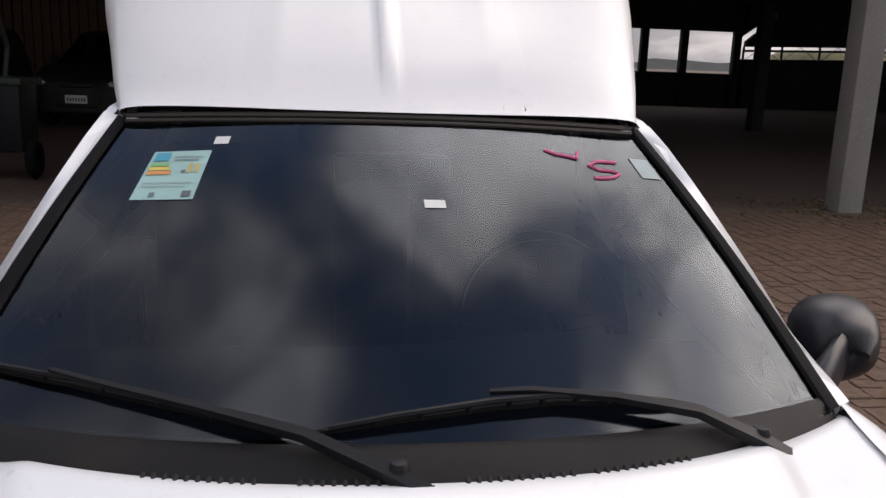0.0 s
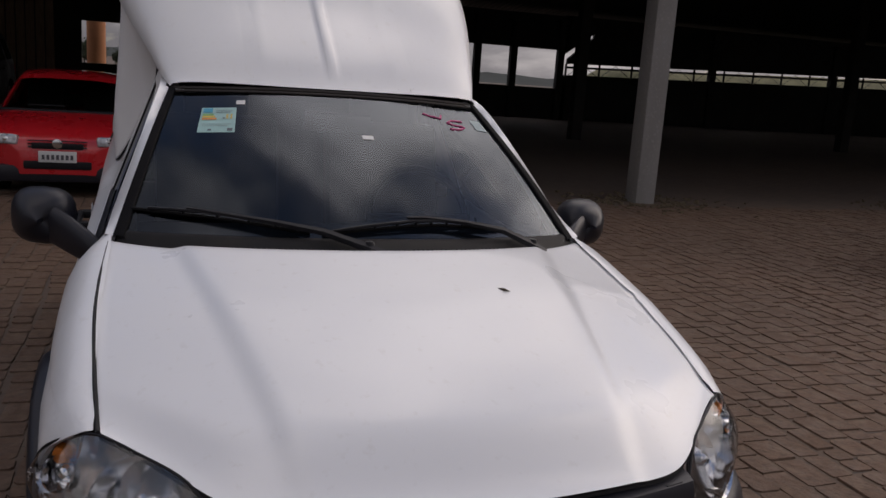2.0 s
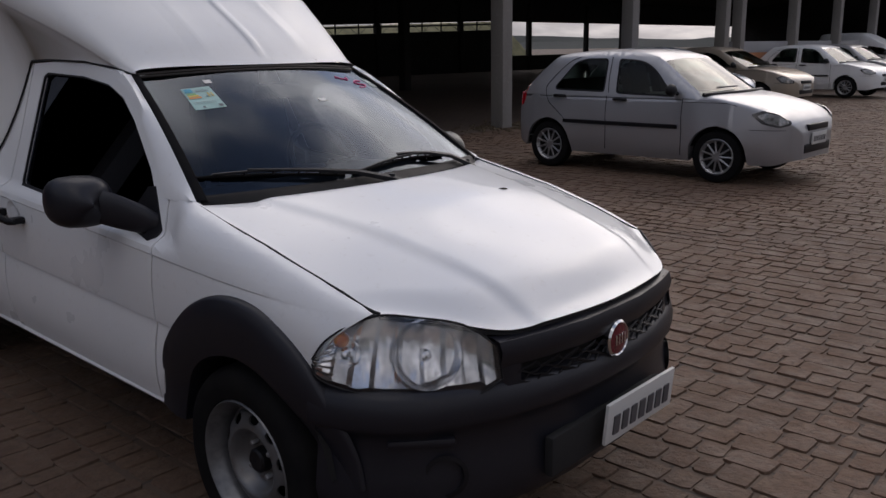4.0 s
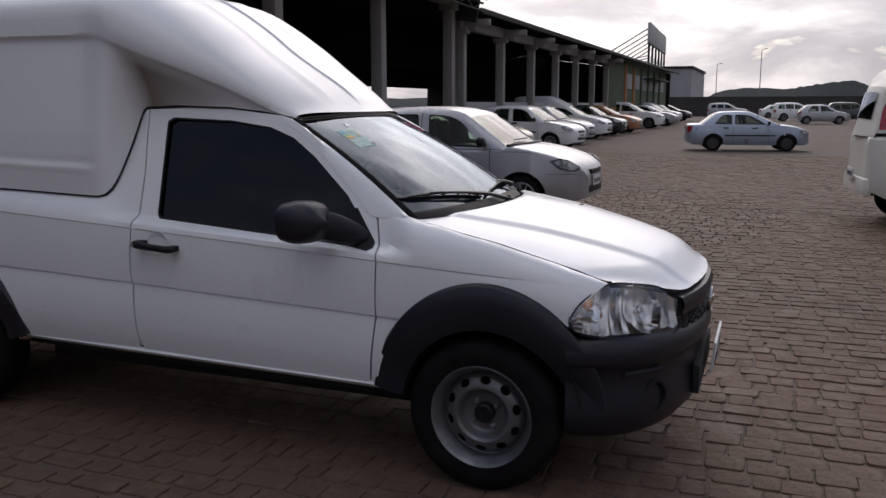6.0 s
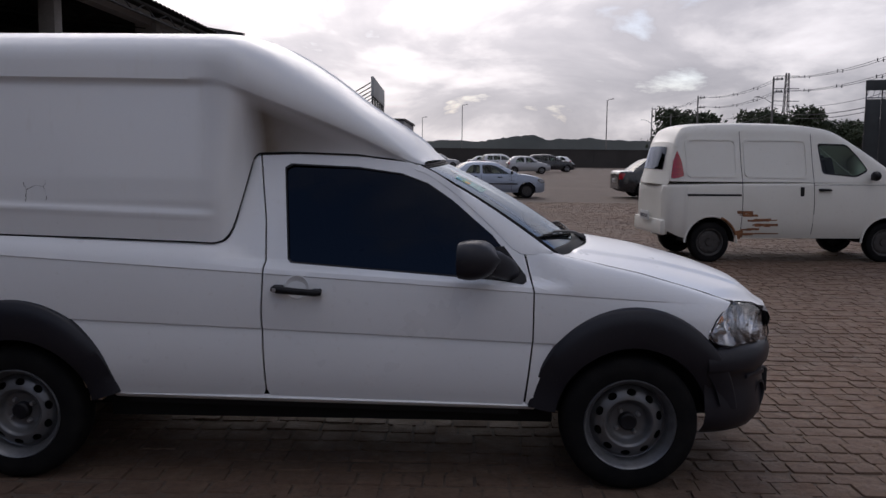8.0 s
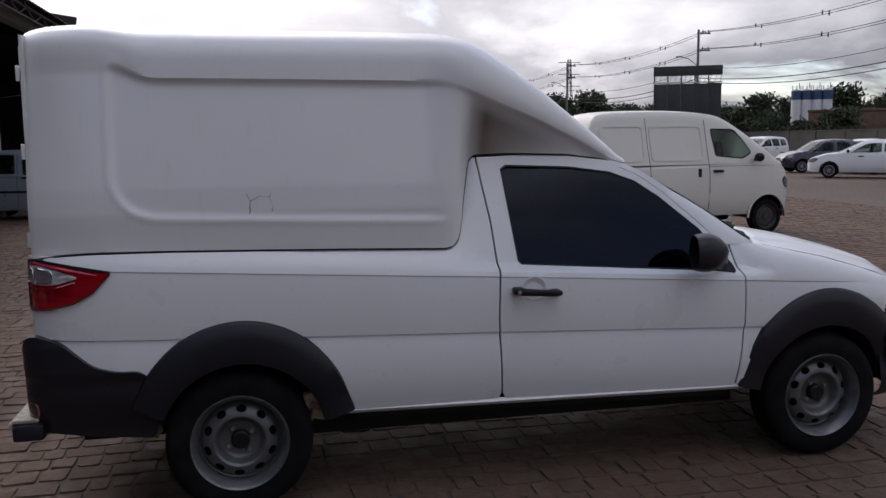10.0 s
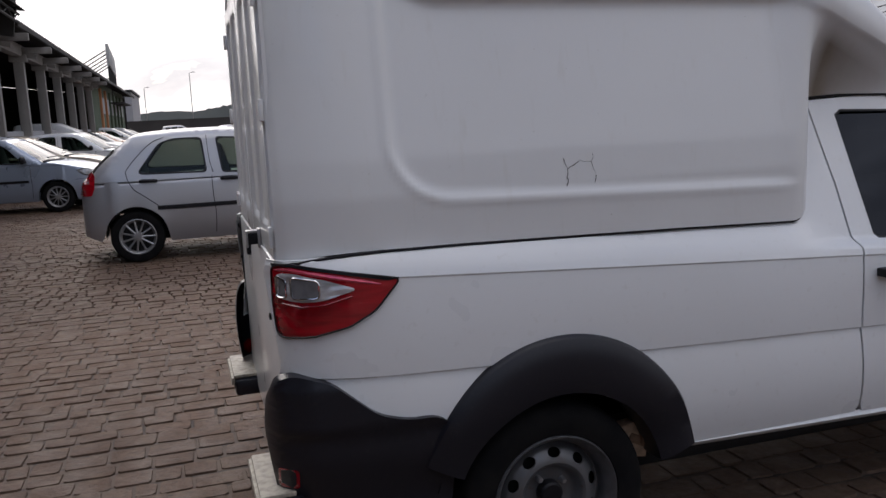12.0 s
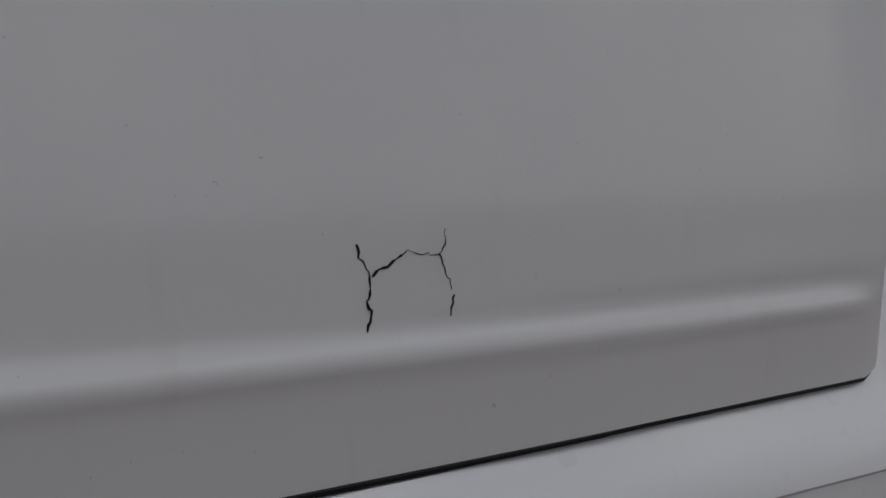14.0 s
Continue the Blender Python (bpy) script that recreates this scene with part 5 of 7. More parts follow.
dark_wheel = Mat("dirty_steel_wheel", (0.06, 0.056, 0.054), 0.6, 0.3).vary(20, 0.6, dark=0.5).m
lamp_glass = Mat("lamp_glass", (0.5, 0.51, 0.53), 0.10, 0.6, 0.5).vary(30, 0.8, dark=0.3).m
smoke_lamp = Mat("lamp_bezel", (0.10, 0.10, 0.105), 0.12, 0.3, 0.6).vary(25, 0.6, dark=0.5).m


def smooth_line(pts, n=4):
    """A curve through points of a profile, in n steps for each stretch."""
    out = []
    for i in range(len(pts) - 1):
        p0, p1, p2, p3 = (pts[min(max(j, 0), len(pts) - 1)] for j in (i - 1, i, i + 1, i + 2))
        for s in range(n):
            t = s / n
            out.append(tuple(0.5 * (2 * b + (c - a) * t + (2 * a - 5 * b + 4 * c - d) * t * t + (3 * b - a - 3 * c + d) * t ** 3) for a, b, c, d in zip(p0, p1, p2, p3)))
    return out + [pts[-1]]


def car_wheel(parent, cx, side, r, y, spokes=True):
    bm = bmesh.new()
    lathe(bm, [(r * .66, 0.05), (r * .7, 0.075), (r * .85, 0.082), (r * .96, 0.07), (r, 0.045), (r, -0.045), (r * .95, -0.075), (r * .66, -0.07)], 28, "y", (cx, side * y, r), side)
    w = part("wheel", bm, rubber, parent)
    bm = bmesh.new()
    lathe(bm, [(r * .67, 0.05), (r * .70, 0.068), (r * .66, 0.072), (r * .60, 0.055), (r * .57, 0.035)], 28, "y", (cx, side * y, r), side)
    lathe(bm, [(r * .2, 0.05), (r * .18, 0.062), (0.0005, 0.064)], 14, "y", (cx, side * y, r), side)
    if spokes:
        for i in range(11):
            a = 2 * math.pi * i / 11
            p = [Vector((cx + q * r * math.cos(a), side * (y + d), r + q * r * math.sin(a))) for q, d in ((0.12, 0.055), (0.4, 0.052), (0.63, 0.055))]
            tube(bm, p, [0.013, 0.011, 0.012], 5)
    else:
        lathe(bm, [(r * .58, 0.035), (r * .50, 0.05), (r * .36, 0.055), (r * .2, 0.045)], 24, "y", (cx, side * y, r), side)
        for i in range(10):
            a = 2 * math.pi * i / 10
            box(bm, (0.022, 0.008, 0.030), (cx + r * .5 * math.cos(a), side * (y + 0.054), r + r * .5 * math.sin(a)), (0, -math.degrees(a) + 90, 0), 0.003, 1)
    part("rim", bm, alloy if spokes else dark_wheel, w)
    bm = bmesh.new()
    lathe(bm, [(r * .6, 0.015), (0.0005, 0.015)], 18, "y", (cx, side * y, r), side)
    part("brake", bm, dark_hole, w)


def make_car(name, label, category, paint_mat, spec, at, yaw, group="", detail=True, spokes=True, z_scale=1.0, low_trim=None):
    car = thing(name, label, category, (*at, 0), group)
    car.rotation_euler = (0, 0, radians(yaw))
    wb, xr, xf, w, belt, R, wr = (spec[q] for q in ("wb", "xr", "xf", "w", "belt", "R", "wheel"))
    blind, sill = spec.get("blind"), spec.get("sill", 0.22)
    fine = 4 if detail else 2
    top, deck = smooth_line(spec["roof"], fine), smooth_line(spec["deck"], 5)
    wt = smooth_line([(xr, w * .70), (xr + .03, w * .83), (xr + .10, w * .925), (xr + .28, w * .98), (xr + .6, w), (wb - .1, w), (xf - .62, w * .985), (xf - .35, w * .945), (xf - .18, w * .865), (xf - .07, w * .74), (xf, w * .5)], 4)

    def wide(x, z):
        base = lerp_table(wt, x)
        if z < belt:
            t = (z - sill) / (belt - sill)
            return base - 0.055 * max(0.0, 1 - t / 0.38) ** 2 - 0.036 * max(0.0, (t - 0.5) / 0.5) ** 1.7
        lean = 0.26 if blind else 0.36
        edge = max(0.0, 1 - (lerp_table(top, x) - z) / 0.10) if top[0][0] < x < top[-1][0] else 0.0
        return base - 0.036 - 0.30 * min(z - belt, 0.06) - lean * max(0, z - belt - 0.06) - 0.045 * edge ** 2

    def floor_at(x):
        z = sill + 0.06 * step(xf - 0.25, xf, x) + 0.10 * step(xr + 0.3, xr, x)
        for c in (0, wb):
            if abs(x - c) < R:
                z = max(z, wr + math.sqrt(R * R - (x - c) ** 2))
        return z

    bm = bmesh.new()
    xs = [xr + 0.015 * i for i in range(4)]
    x = xr + 0.08
    while x < xf - 0.05:
        xs.append(x)
        x += 0.02 if min(abs(x), abs(x - wb)) < R + 0.03 else 0.05
    xs += [xf - 0.05, xf - 0.025, xf - 0.008, xf]
    rows = []
    for x in xs:
        zb, zd = floor_at(x), lerp_table(deck, x)
        zs = min(zd - 0.035, belt + 0.005)
        half = [(wide(x, sill + 0.05) - 0.10, zb + 0.005)]
        near = math.exp(-((min(abs(x), abs(x - wb)) - R * 0.7) / 0.16) ** 2)
        half += [(wide(x, zb + (zs - zb) * q) + 0.010 * near * (1 - q) ** 2, zb + (zs - zb) * q) for q in (0, .03, .1, .2, .3, .42, .54, .66, .78, .88, .95, 1.0)]
        ws = wide(x, zs)
        half += [(ws * math.cos(a) ** 0.75 if a < 1.5 else 0.0, zs + (zd + 0.012 - zs) * math.sin(a) ** 0.9) for a in (0.18, 0.36, 0.6, 0.9, 1.2, math.pi / 2)]
        rows.append([(x, -y, z) for y, z in half] + [(x, y, z) for y, z in half[-2::-1]])
    vs = grid(bm, rows)
    for ends in (vs[0], vs[-1]):
        bm.faces.new(ends)
    part("body", bm, paint_mat, car, smooth=38)
    wins = spec["wins"]
    mirror_x = top[-1][0] - (0.30 if not blind else 0.55)
    for sd in (-1, 1):
        outline = top + [(x, belt - 0.01) for x in (top[-1][0] - 0.02, top[0][0] + 0.02)]
        cab = part("cab_side", side_panel(outline, wide, sd, 0.06 if detail else 0.12, 0.03, holes=[rounded(q, 0.05, 3) for q in wins], proud=0.0015), paint_mat, car, smooth=45)
        for q in wins:
            part("window", side_panel(rounded(q, 0.05, 3), wide, sd, 0.2, 0, proud=-0.006), car_glass, cab)
            if detail:
                mx, mz = sum(a for a, _ in q) / len(q), sum(b for _, b in q) / len(q)
                inner = [(x + (mx - x) * .055, z + (mz - z) * .10) for x, z in q]
                part("window_seal", side_panel(rounded(q, 0.05, 3), wide, sd, 0.3, 0.006, holes=[rounded(inner, 0.045, 3)], proud=0.002), trim_black, cab)
        if detail:
            for x in spec["seams"]:
                bm = bmesh.new()
                hi = belt if not blind else lerp_table(top, x) - 0.10
                zs = [sill + 0.06 + (hi - sill - 0.06) * i / 12 for i in range(13)]
                tube(bm, [(x + 0.015 * math.sin(min(1.0, i / 8) * 3), sd * (wide(x, z) + 0.001), z) for i, z in enumerate(zs)], 0.005, 4)
                part("door_gap", bm, dark_hole, car)
            for za in (0.60, belt - 0.04):
                bm = bmesh.new()
                ends = (wb + R + 0.02, xf - 0.10) if za == 0.60 else (spec["seams"][-1], xf - 0.45)
                tube(bm, [(ends[0] + (ends[1] - ends[0]) * i / 12, sd * (wide(ends[0] + (ends[1] - ends[0]) * i / 12, za) + 0.001), min(za, lerp_table(deck, ends[0] + (ends[1] - ends[0]) * i / 12) - 0.05)) for i in range(13)], 0.0035, 4)
                part("panel_gap", bm, dark_hole, car)
            for line in spec.get("gaps", ()):
                bm = bmesh.new()
                tube(bm, [(x, sd * (wide(x, z) + 0.004), z) for x, z in smooth_line(line, 5)], 0.0045, 4)
                part("door_gap", bm, dark_hole, car)
            if spec.get("fuel"):
                fx, fz = spec["fuel"]
                fl = rounded([(fx - .075, fz - .07), (fx + .075, fz - .07), (fx + .075, fz + .07), (fx - .075, fz + .07)], 0.03)
                part("fuel_flap", side_panel(fl, wide, sd, 0.05, 0.006, proud=0.003), paint_mat, car)
            if spec.get("bars"):
                x0, x1, zm = spec["bars"]
                bm = bmesh.new()
                grid(bm, [[(x, sd * (wide(x, zm) + o), zm + dz) for o, dz in ((0.0, 0.024), (0.014, 0.02), (0.014, -0.02), (0.0, -0.024))] for x in [x0 + (x1 - x0) * i / 10 for i in range(11)]])
                part("rubbing_strip", bm, trim_black, car)
            for (x0, x1, z0, z1) in spec.get("panels", ()):
                frame_line = rounded([(x0, z0), (x1, z0), (x1, z1), (x0, z1)], 0.09)
                inner = rounded([(x0 + .035, z0 + .035), (x1 - .035, z0 + .035), (x1 - .035, z1 - .035), (x0 + .035, z1 - .035)], 0.07)
                part("pressed_frame", side_panel(frame_line, wide, sd, 0.12, 0.012, holes=[inner], proud=0.012), paint_mat, car, smooth=40)
            if spec.get("rail"):
                x0, x1, zm = spec["rail"]
                part("slide_rail", boxes(((x1 - x0, 0.012, 0.028), ((x0 + x1) / 2, sd * wide(0, zm), zm)), bevel=0.003), trim_black, car)
            if spec.get("pocket"):
                x0, zm = spec["pocket"]
                part("door_pocket", boxes(((0.055, 0.02, 0.13), (x0, sd * wide(x0, zm), zm)), bevel=0.008), dark_hole, car)
                x0, zm = spec["flap"]
                fl = [(x0 - .07, zm - .08), (x0 + .07, zm - .08), (x0 + .07, zm + .08), (x0 - .07, zm + .08)]
                part("fuel_flap", side_panel(rounded(fl, 0.02), wide, sd, 0.1, 0.01, proud=0.006), paint_mat, car)
                for cx in (0, wb):
                    bm = bmesh.new()
                    tube(bm, [(cx + (R + 0.01) * math.cos(a), sd * (wide(cx + R * math.cos(a), 0.6) - 0.004), wr + (R + 0.01) * math.sin(a)) for a in (math.pi * i / 24 for i in range(25))], 0.016, 6)
                    part("arch_lip", bm, paint_mat, car)
        for x, z in spec["handles"]:
            bm = bmesh.new()
            tube(bm, [(x - 0.09, sd * (wide(x, z) + 0.004), z), (x - 0.06, sd * (wide(x, z) + 0.026), z + 0.004), (x + 0.06, sd * (wide(x, z) + 0.026), z + 0.002), (x + 0.09, sd * (wide(x, z) + 0.004), z - 0.002)], [0.016, 0.02, 0.018, 0.014], 8)
            part("handle", bm, trim_black, car)
        b2 = bmesh.new()
        bmesh.ops.create_uvsphere(b2, u_segments=14, v_segments=9, radius=1.0)
        bmesh.ops.transform(b2, matrix=pose(mirror_x, sd * (w + 0.07), belt + 0.09) @ Matrix.Diagonal((0.055, 0.10, 0.07, 1)), verts=b2.verts)
        tube(b2, [(mirror_x + 0.02, sd * (w - 0.08), belt + 0.04), (mirror_x, sd * (w + 0.03), belt + 0.07)], 0.024, 6)
        part("mirror", b2, trim_black, car)
        zl = lerp_table(deck, xf - 0.25)
        head = spec.get("head") or [(xf - 0.40, zl - 0.07), (xf - 0.28, zl - 0.02), (xf - 0.12, zl - 0.08), (xf - 0.05, zl - 0.14), (xf - 0.05, zl - 0.20), (xf - 0.16, zl - 0.21), (xf - 0.30, zl - 0.17)]
        lamp = part("headlamp", side_panel(rounded(head, 0.02), wide, sd, 0.04, 0.03, proud=0.008), smoke_lamp if detail else lamp_glass, car, smooth=50)
        if detail:
            hx, hz = sum(a for a, _ in head) / len(head), sum(b for _, b in head) / len(head)
            part("lamp_glass", side_panel(rounded([(hx + (x - hx) * .78 + 0.02, hz + (z - hz) * .76) for x, z in head], 0.02), wide, sd, 0.04, 0.01, proud=0.012), lamp_glass, lamp, smooth=50)
        tl = spec.get("tail") or [(xr + 0.22, belt - 0.03), (xr + 0.015, belt - 0.02), (xr + 0.005, belt - 0.26), (xr + 0.12, belt - 0.25), (xr + 0.18, belt - 0.12)]
        part("tail_lamp", side_panel(rounded(tl, 0.02), wide, sd, 0.04, 0.02, proud=0.012), red_lens, car, smooth=50)
        for cx in (0, wb):
            car_wheel(car, cx, sd, wr, w - 0.105, spokes)
            bm = bmesh.new()
            lathe(bm, [(R, w - 0.05), (R, w - 0.4)], 22, "y", (cx, 0, wr), sd)
            for f in [f for f in bm.faces if f.calc_center_median().z < wr - 0.02]:
                bm.faces.remove(f)
            part("wheel_liner", bm, dark_hole, car)
    # roof and screens across the cab
    n, i_rear = len(top), spec["nrear"] * fine
    i_front = n - 1 - spec["nfront"] * fine

    def across(i, m=16):
        x, z = top[i]
        hw = wide(x, z)
        fr = max(0.0, (i - i_front) / (n - 1 - i_front))
        rr = max(0.0, (i_rear - i) / i_rear)
        bow = 0.03 * (i >= i_front) + 0.09 * fr - 0.04 * (i <= i_rear) - 0.05 * rr
        crown = 0.028 * (1 - 0.7 * max(fr, rr))
        return [(x + bow * (1 - q * q), q * hw, z + crown * (1 - abs(q) ** 2.4)) for q in (-1 + 2 * j / m for j in range(m + 1))]

    for nm, i0, i1, mt in (("rear_screen", 0, i_rear, car_glass), ("roof", i_rear, i_front, paint_mat), ("windscreen", i_front, n - 1, car_glass)):
        bm = bmesh.new()
        grid(bm, [across(i) for i in range(i0, i1 + 1)])
        if nm == "rear_screen" and blind:
            rear = part("rear_door", bm, paint_mat, car, smooth=50)
            rws = [across(i) for i in range(i0, i1 + 1)]
            bm = bmesh.new()
            grid(bm, [[Vector(p) + Vector((-0.012, 0, 0.0)) for p in r[2:-2]] for r in rws[len(rws) // 3:len(rws) - 1]])
            part("rear_window", bm, tint_glass, rear)
            continue
        part(nm, bm, mt, car, smooth=50)
        if nm == "windscreen" and detail:
            bm = bmesh.new()
            base = [Vector(p) + Vector((0.03, 0, 0.012)) for p in across(n - 1)]
            tube(bm, base, 0.022, 6)
            part("scuttle", bm, trim_black, car)
            bm = bmesh.new()
            tube(bm, [Vector(p) + Vector((0.0, 0, 0.035)) for p in across(n - 2)[3:9]], 0.009, 5)
            part("wiper", bm, trim_black, car)
    seat_x = (top[-1][0] - 1.05)
    part("cabin", boxes(((top[-1][0] - top[0][0] - 0.5, 1.2, 0.30), ((top[-1][0] + top[0][0]) / 2, 0, belt - 0.22)), ((0.14, 0.45, 0.6), (seat_x, 0.34, belt + 0.05), (0, -15, 0)), ((0.14, 0.45, 0.6), (seat_x, -0.34, belt + 0.05), (0, -15, 0)),
                        ((0.10, 0.22, 0.16), (seat_x - 0.10, 0.34, belt + 0.30), (0, -12, 0)), ((0.10, 0.22, 0.16), (seat_x - 0.10, -0.34, belt + 0.30), (0, -12, 0)),
                        ((0.14, 1.1, 0.4), (0.05, 0, belt - 0.02), (0, -18, 0)), bevel=0.05), dash_dark, car)
    # nose: grille, lower intake, plate; tail: plate
    zl = lerp_table(deck, xf - 0.05)
    part("grille", boxes(((0.05, w * 0.68, 0.07), (xf - 0.012, 0, zl - 0.06)), bevel=0.015), trim_black, car)
    part("lower_intake", boxes(((0.05, w * 0.9, 0.10), (xf - 0.014, 0, sill + 0.17)), bevel=0.02), trim_black, car)
    part("underbody", boxes(((xf - xr - 0.5, w * 1.3, 0.2), ((xf + xr) / 2, 0, sill + 0.10))), dark_hole, car)
    if spec.get("bumper"):
        part("rear_bumper", boxes(((0.12, w * 1.66, 0.22), (xr + 0.02, 0, 0.48)), bevel=0.05), paint_mat, car)
    for x, z in ((xf + 0.018, sill + 0.27), (xr - 0.012 - (0.06 if blind else 0), 0.62)):
        p = part("number_plate", boxes(((0.012, 0.40, 0.13), (x, 0, z)), bevel=0.003), plate_white, car)
        part("plate_bars", boxes(*[((0.016, 0.03, 0.055), (x, -0.15 + 0.05 * q, z - 0.005)) for q in range(7)]), plate_bar, p)
    if low_trim:
        part("front_spoiler", boxes(((0.24, w * 1.8, 0.20), (xf - 0.13, 0, 0.285)), bevel=0.05), low_trim, car)
    if z_scale != 1.0:
        car.scale = (1, 1, z_scale)
    return car


make_car("hatchback_car", "silver five-door hatchback with alloy wheels, parked on the paving", "car", silver_paint, HATCH, (-1.515, 7.60), -1.5, "cars in the yard")
van = make_car("delivery_van", "off-white panel van with rust behind its rear wheel arch", "van", old_white, VAN, (5.36, 8.20), 5.6, "cars in the yard", spokes=False)
rust = Mat("rust_patch", (0.26, 0.115, 0.05), 0.9)
rust.vary(25, 0.9, dark=0.4)
rg = random.Random(3)
bm = bmesh.new()
for z, x0, x1, h in ((0.70, 0.39, 0.60, 0.05), (0.66, 0.40, 0.66, 0.03), (0.60, 0.52, 0.92, 0.035), (0.53, 0.56, 0.98, 0.05), (0.47, 0.45, 0.80, 0.03), (0.40, 0.40, 1.05, 0.035), (0.44, 0.38, 0.44, 0.20)):
    for i in range(5):
        a, b = sorted((rg.uniform(x0, x1), rg.uniform(x0, x1)))
        box(bm, (b - a + 0.06, 0.005, h * rg.uniform(0.4, 1.0)), ((a + b) / 2, -0.7505 + 0.05 * max(0.0, 1 - (z - 0.34) / 0.304) ** 2 + rg.uniform(-0.001, 0.001), z + rg.uniform(-.012, .012)), (0, rg.uniform(-3, 3), 0), 0.002, 1)
tube(bm, [(0.372 * math.cos(a), -0.75, 0.282 + 0.372 * math.sin(a)) for a in (0.3 + 0.9 * i / 10 for i in range(11))], 0.018, 6)
part("rust_patch", bm, rust.m, van, "brown rust and filler behind the wheel arch")
sedan = make_car("sedan_car", "pale blue-silver four-door sedan standing across the yard", "car", blue_silver, SEDAN, (1.85, 25.4), 9, "cars in the yard", spokes=False)
sedan.scale = (0.91, 0.93, 0.88)
make_car("sedan_car", "black sedan partly hidden behind the van", "car", black_paint, SEDAN, (8.3, 26.5), 4, "cars in the yard")
red_car = make_car("hatchback_car", "red hatchback with a black front spoiler, under the shed roof", "car", red_paint, HATCH, (-7.435, -1.56), 0, "cars under the shed", low_trim=plastic)
red_car.scale = (0.89, 0.90, 0.885)
for sd in (-1, 1):
    bm = boxes(((0.10, 0.29, 0.125), (2.955, sd * 0.545, 0.665), (0, -14, sd * 16)), bevel=0.03)
    lamp = part("front_lamp", bm, lamp_glass, red_car, "rectangular clear headlamp")
    bm = bmesh.new()
    lathe(bm, [(0.05, 0.0), (0.045, 0.008), (0.02, 0.014), (0.0005, 0.015)], 16, "x", (3.0, sd * 0.52, 0.665))
    part("lamp_bowl", bm, chrome, lamp)
for z in (0.60, 0.635, 0.67):
    part("grille_line", boxes(((0.02, 0.62, 0.012), (3.045, 0, z)), bevel=0.004), trim_black, red_car)
bm = bmesh.new()
lathe(bm, [(0.055, -0.005), (0.055, 0.006), (0.045, 0.009), (0.0005, 0.009)], 20, "x", (3.06, 0, 0.64))
part("round_badge", bm, chrome, red_car)

ROW = [("hatchback_car", "blue-silver hatchback parked nose out beside the shed", blue_silver, HATCH, 15.2, -5.4), ("sedan_car", "beige sedan parked nose out beside the shed", beige_paint, SEDAN, 18.6, -5.6),
       ("hatchback_car", "white hatchback parked nose out beside the shed", white_paint, HATCH, 23.9, -5.05), ("hatchback_car", "silver hatchback parked nose out beside the shed", silver_paint, HATCH, 28.3, -5.6),
       ("canopy_pickup", "white pickup with a box canopy parked nose out beside the shed", white_paint, COURIER, 33.6, -6.3), ("hatchback_car", "black hatchback parked nose out beside the shed", black_paint, HATCH, 37.8, -5.9),
       ("sedan_car", "copper sedan parked nose out beside the shed", orange_paint, SEDAN, 41.8, -5.9), ("wagon_car", "white estate car parked nose out beside the shed", white_paint, WAGON, 51, -6.0),
       ("sedan_car", "silver sedan parked nose out beside the shed", silver_paint, SEDAN, 57, -5.6), ("wagon_car", "white estate car parked nose out beside the shed", white_paint, WAGON, 63, -6.2),
       ("hatchback_car", "white hatchback parked nose out beside the shed", white_paint, HATCH, 70, -6.4), ("sedan_car", "black sedan parked nose out beside the shed", black_paint, SEDAN, 77, -6.4)]
for nm, lb, pm, sp_, y, x in ROW:
    make_car(nm, lb, "pickup truck" if sp_ is COURIER else "car", pm, sp_, (x, y), rg.uniform(-8, -2), "row of cars along the shed", detail=y < 30, spokes=y % 2 > 1, z_scale=1.0)
FAR = [("hatchback_car", "silver hatchback far across the yard", silver_paint, HATCH, (6.0, 66), 5), ("wagon_car", "black people carrier far across the yard", black_paint, WAGON, (8.8, 75), 4),
       ("wagon_car", "white estate car far across the yard", white_paint, WAGON, (4.5, 78), 8), ("wagon_car", "silver estate car far across the yard", silver_paint, WAGON, (-2, 92), 3),
       ("sedan_car", "white sedan far across the yard", white_paint, SEDAN, (3.2, 94), 5), ("hatchback_car", "white hatchback far across the yard", white_paint, HATCH, (14, 96), 170)]
for nm, lb, pm, sp_, at, yw in FAR:
    make_car(nm, lb, "car", pm, sp_, at, yw, "cars far across the yard", detail=False)
LOT = [("hatchback_car", "dark grey hatchback facing the yard", black_paint, HATCH, (20.4, 18.4), -128), ("wagon_car", "black off-roader facing the yard", black_paint, WAGON, (24.2, 21.6), -128),
       ("sedan_car", "white sedan standing in the car park", white_paint, SEDAN, (23.5, 22.9), 140), ("wagon_car", "brown off-roader standing in the car park", brown_paint, WAGON, (27.5, 26.2), 168),
       ("hatchback_car", "dark blue hatchback standing in the car park", navy_paint, HATCH, (25.6, 28.6), 165), ("wagon_car", "white pickup-sized estate in the car park", white_paint, WAGON, (30.2, 41.5), 200),
       ("sedan_car", "silver sedan standing in the car park", silver_paint, SEDAN, (30.5, 29.5), -140), ("hatchback_car", "white hatchback in the car park's back row", white_paint, HATCH, (30.5, 33), -150),
       ("sedan_car", "grey sedan in the car park's back row", grey_paint, SEDAN, (24.2, 16.4), -128), ("hatchback_car", "white hatchback in the car park's back row", white_paint, HATCH, (27.5, 20.5), -128),
       ("sedan_car", "silver sedan in the car park's back row", silver_paint, SEDAN, (29.5, 25), -135), ("sedan_car", "black sedan in the car park's back row", black_paint, SEDAN, (24, 50), 190),
       ("hatchback_car", "white hatchback in the car park's back row", white_paint, HATCH, (29, 54), 185), ("sedan_car", "silver sedan in the car park's back row", silver_paint, SEDAN, (21, 60), 180)]
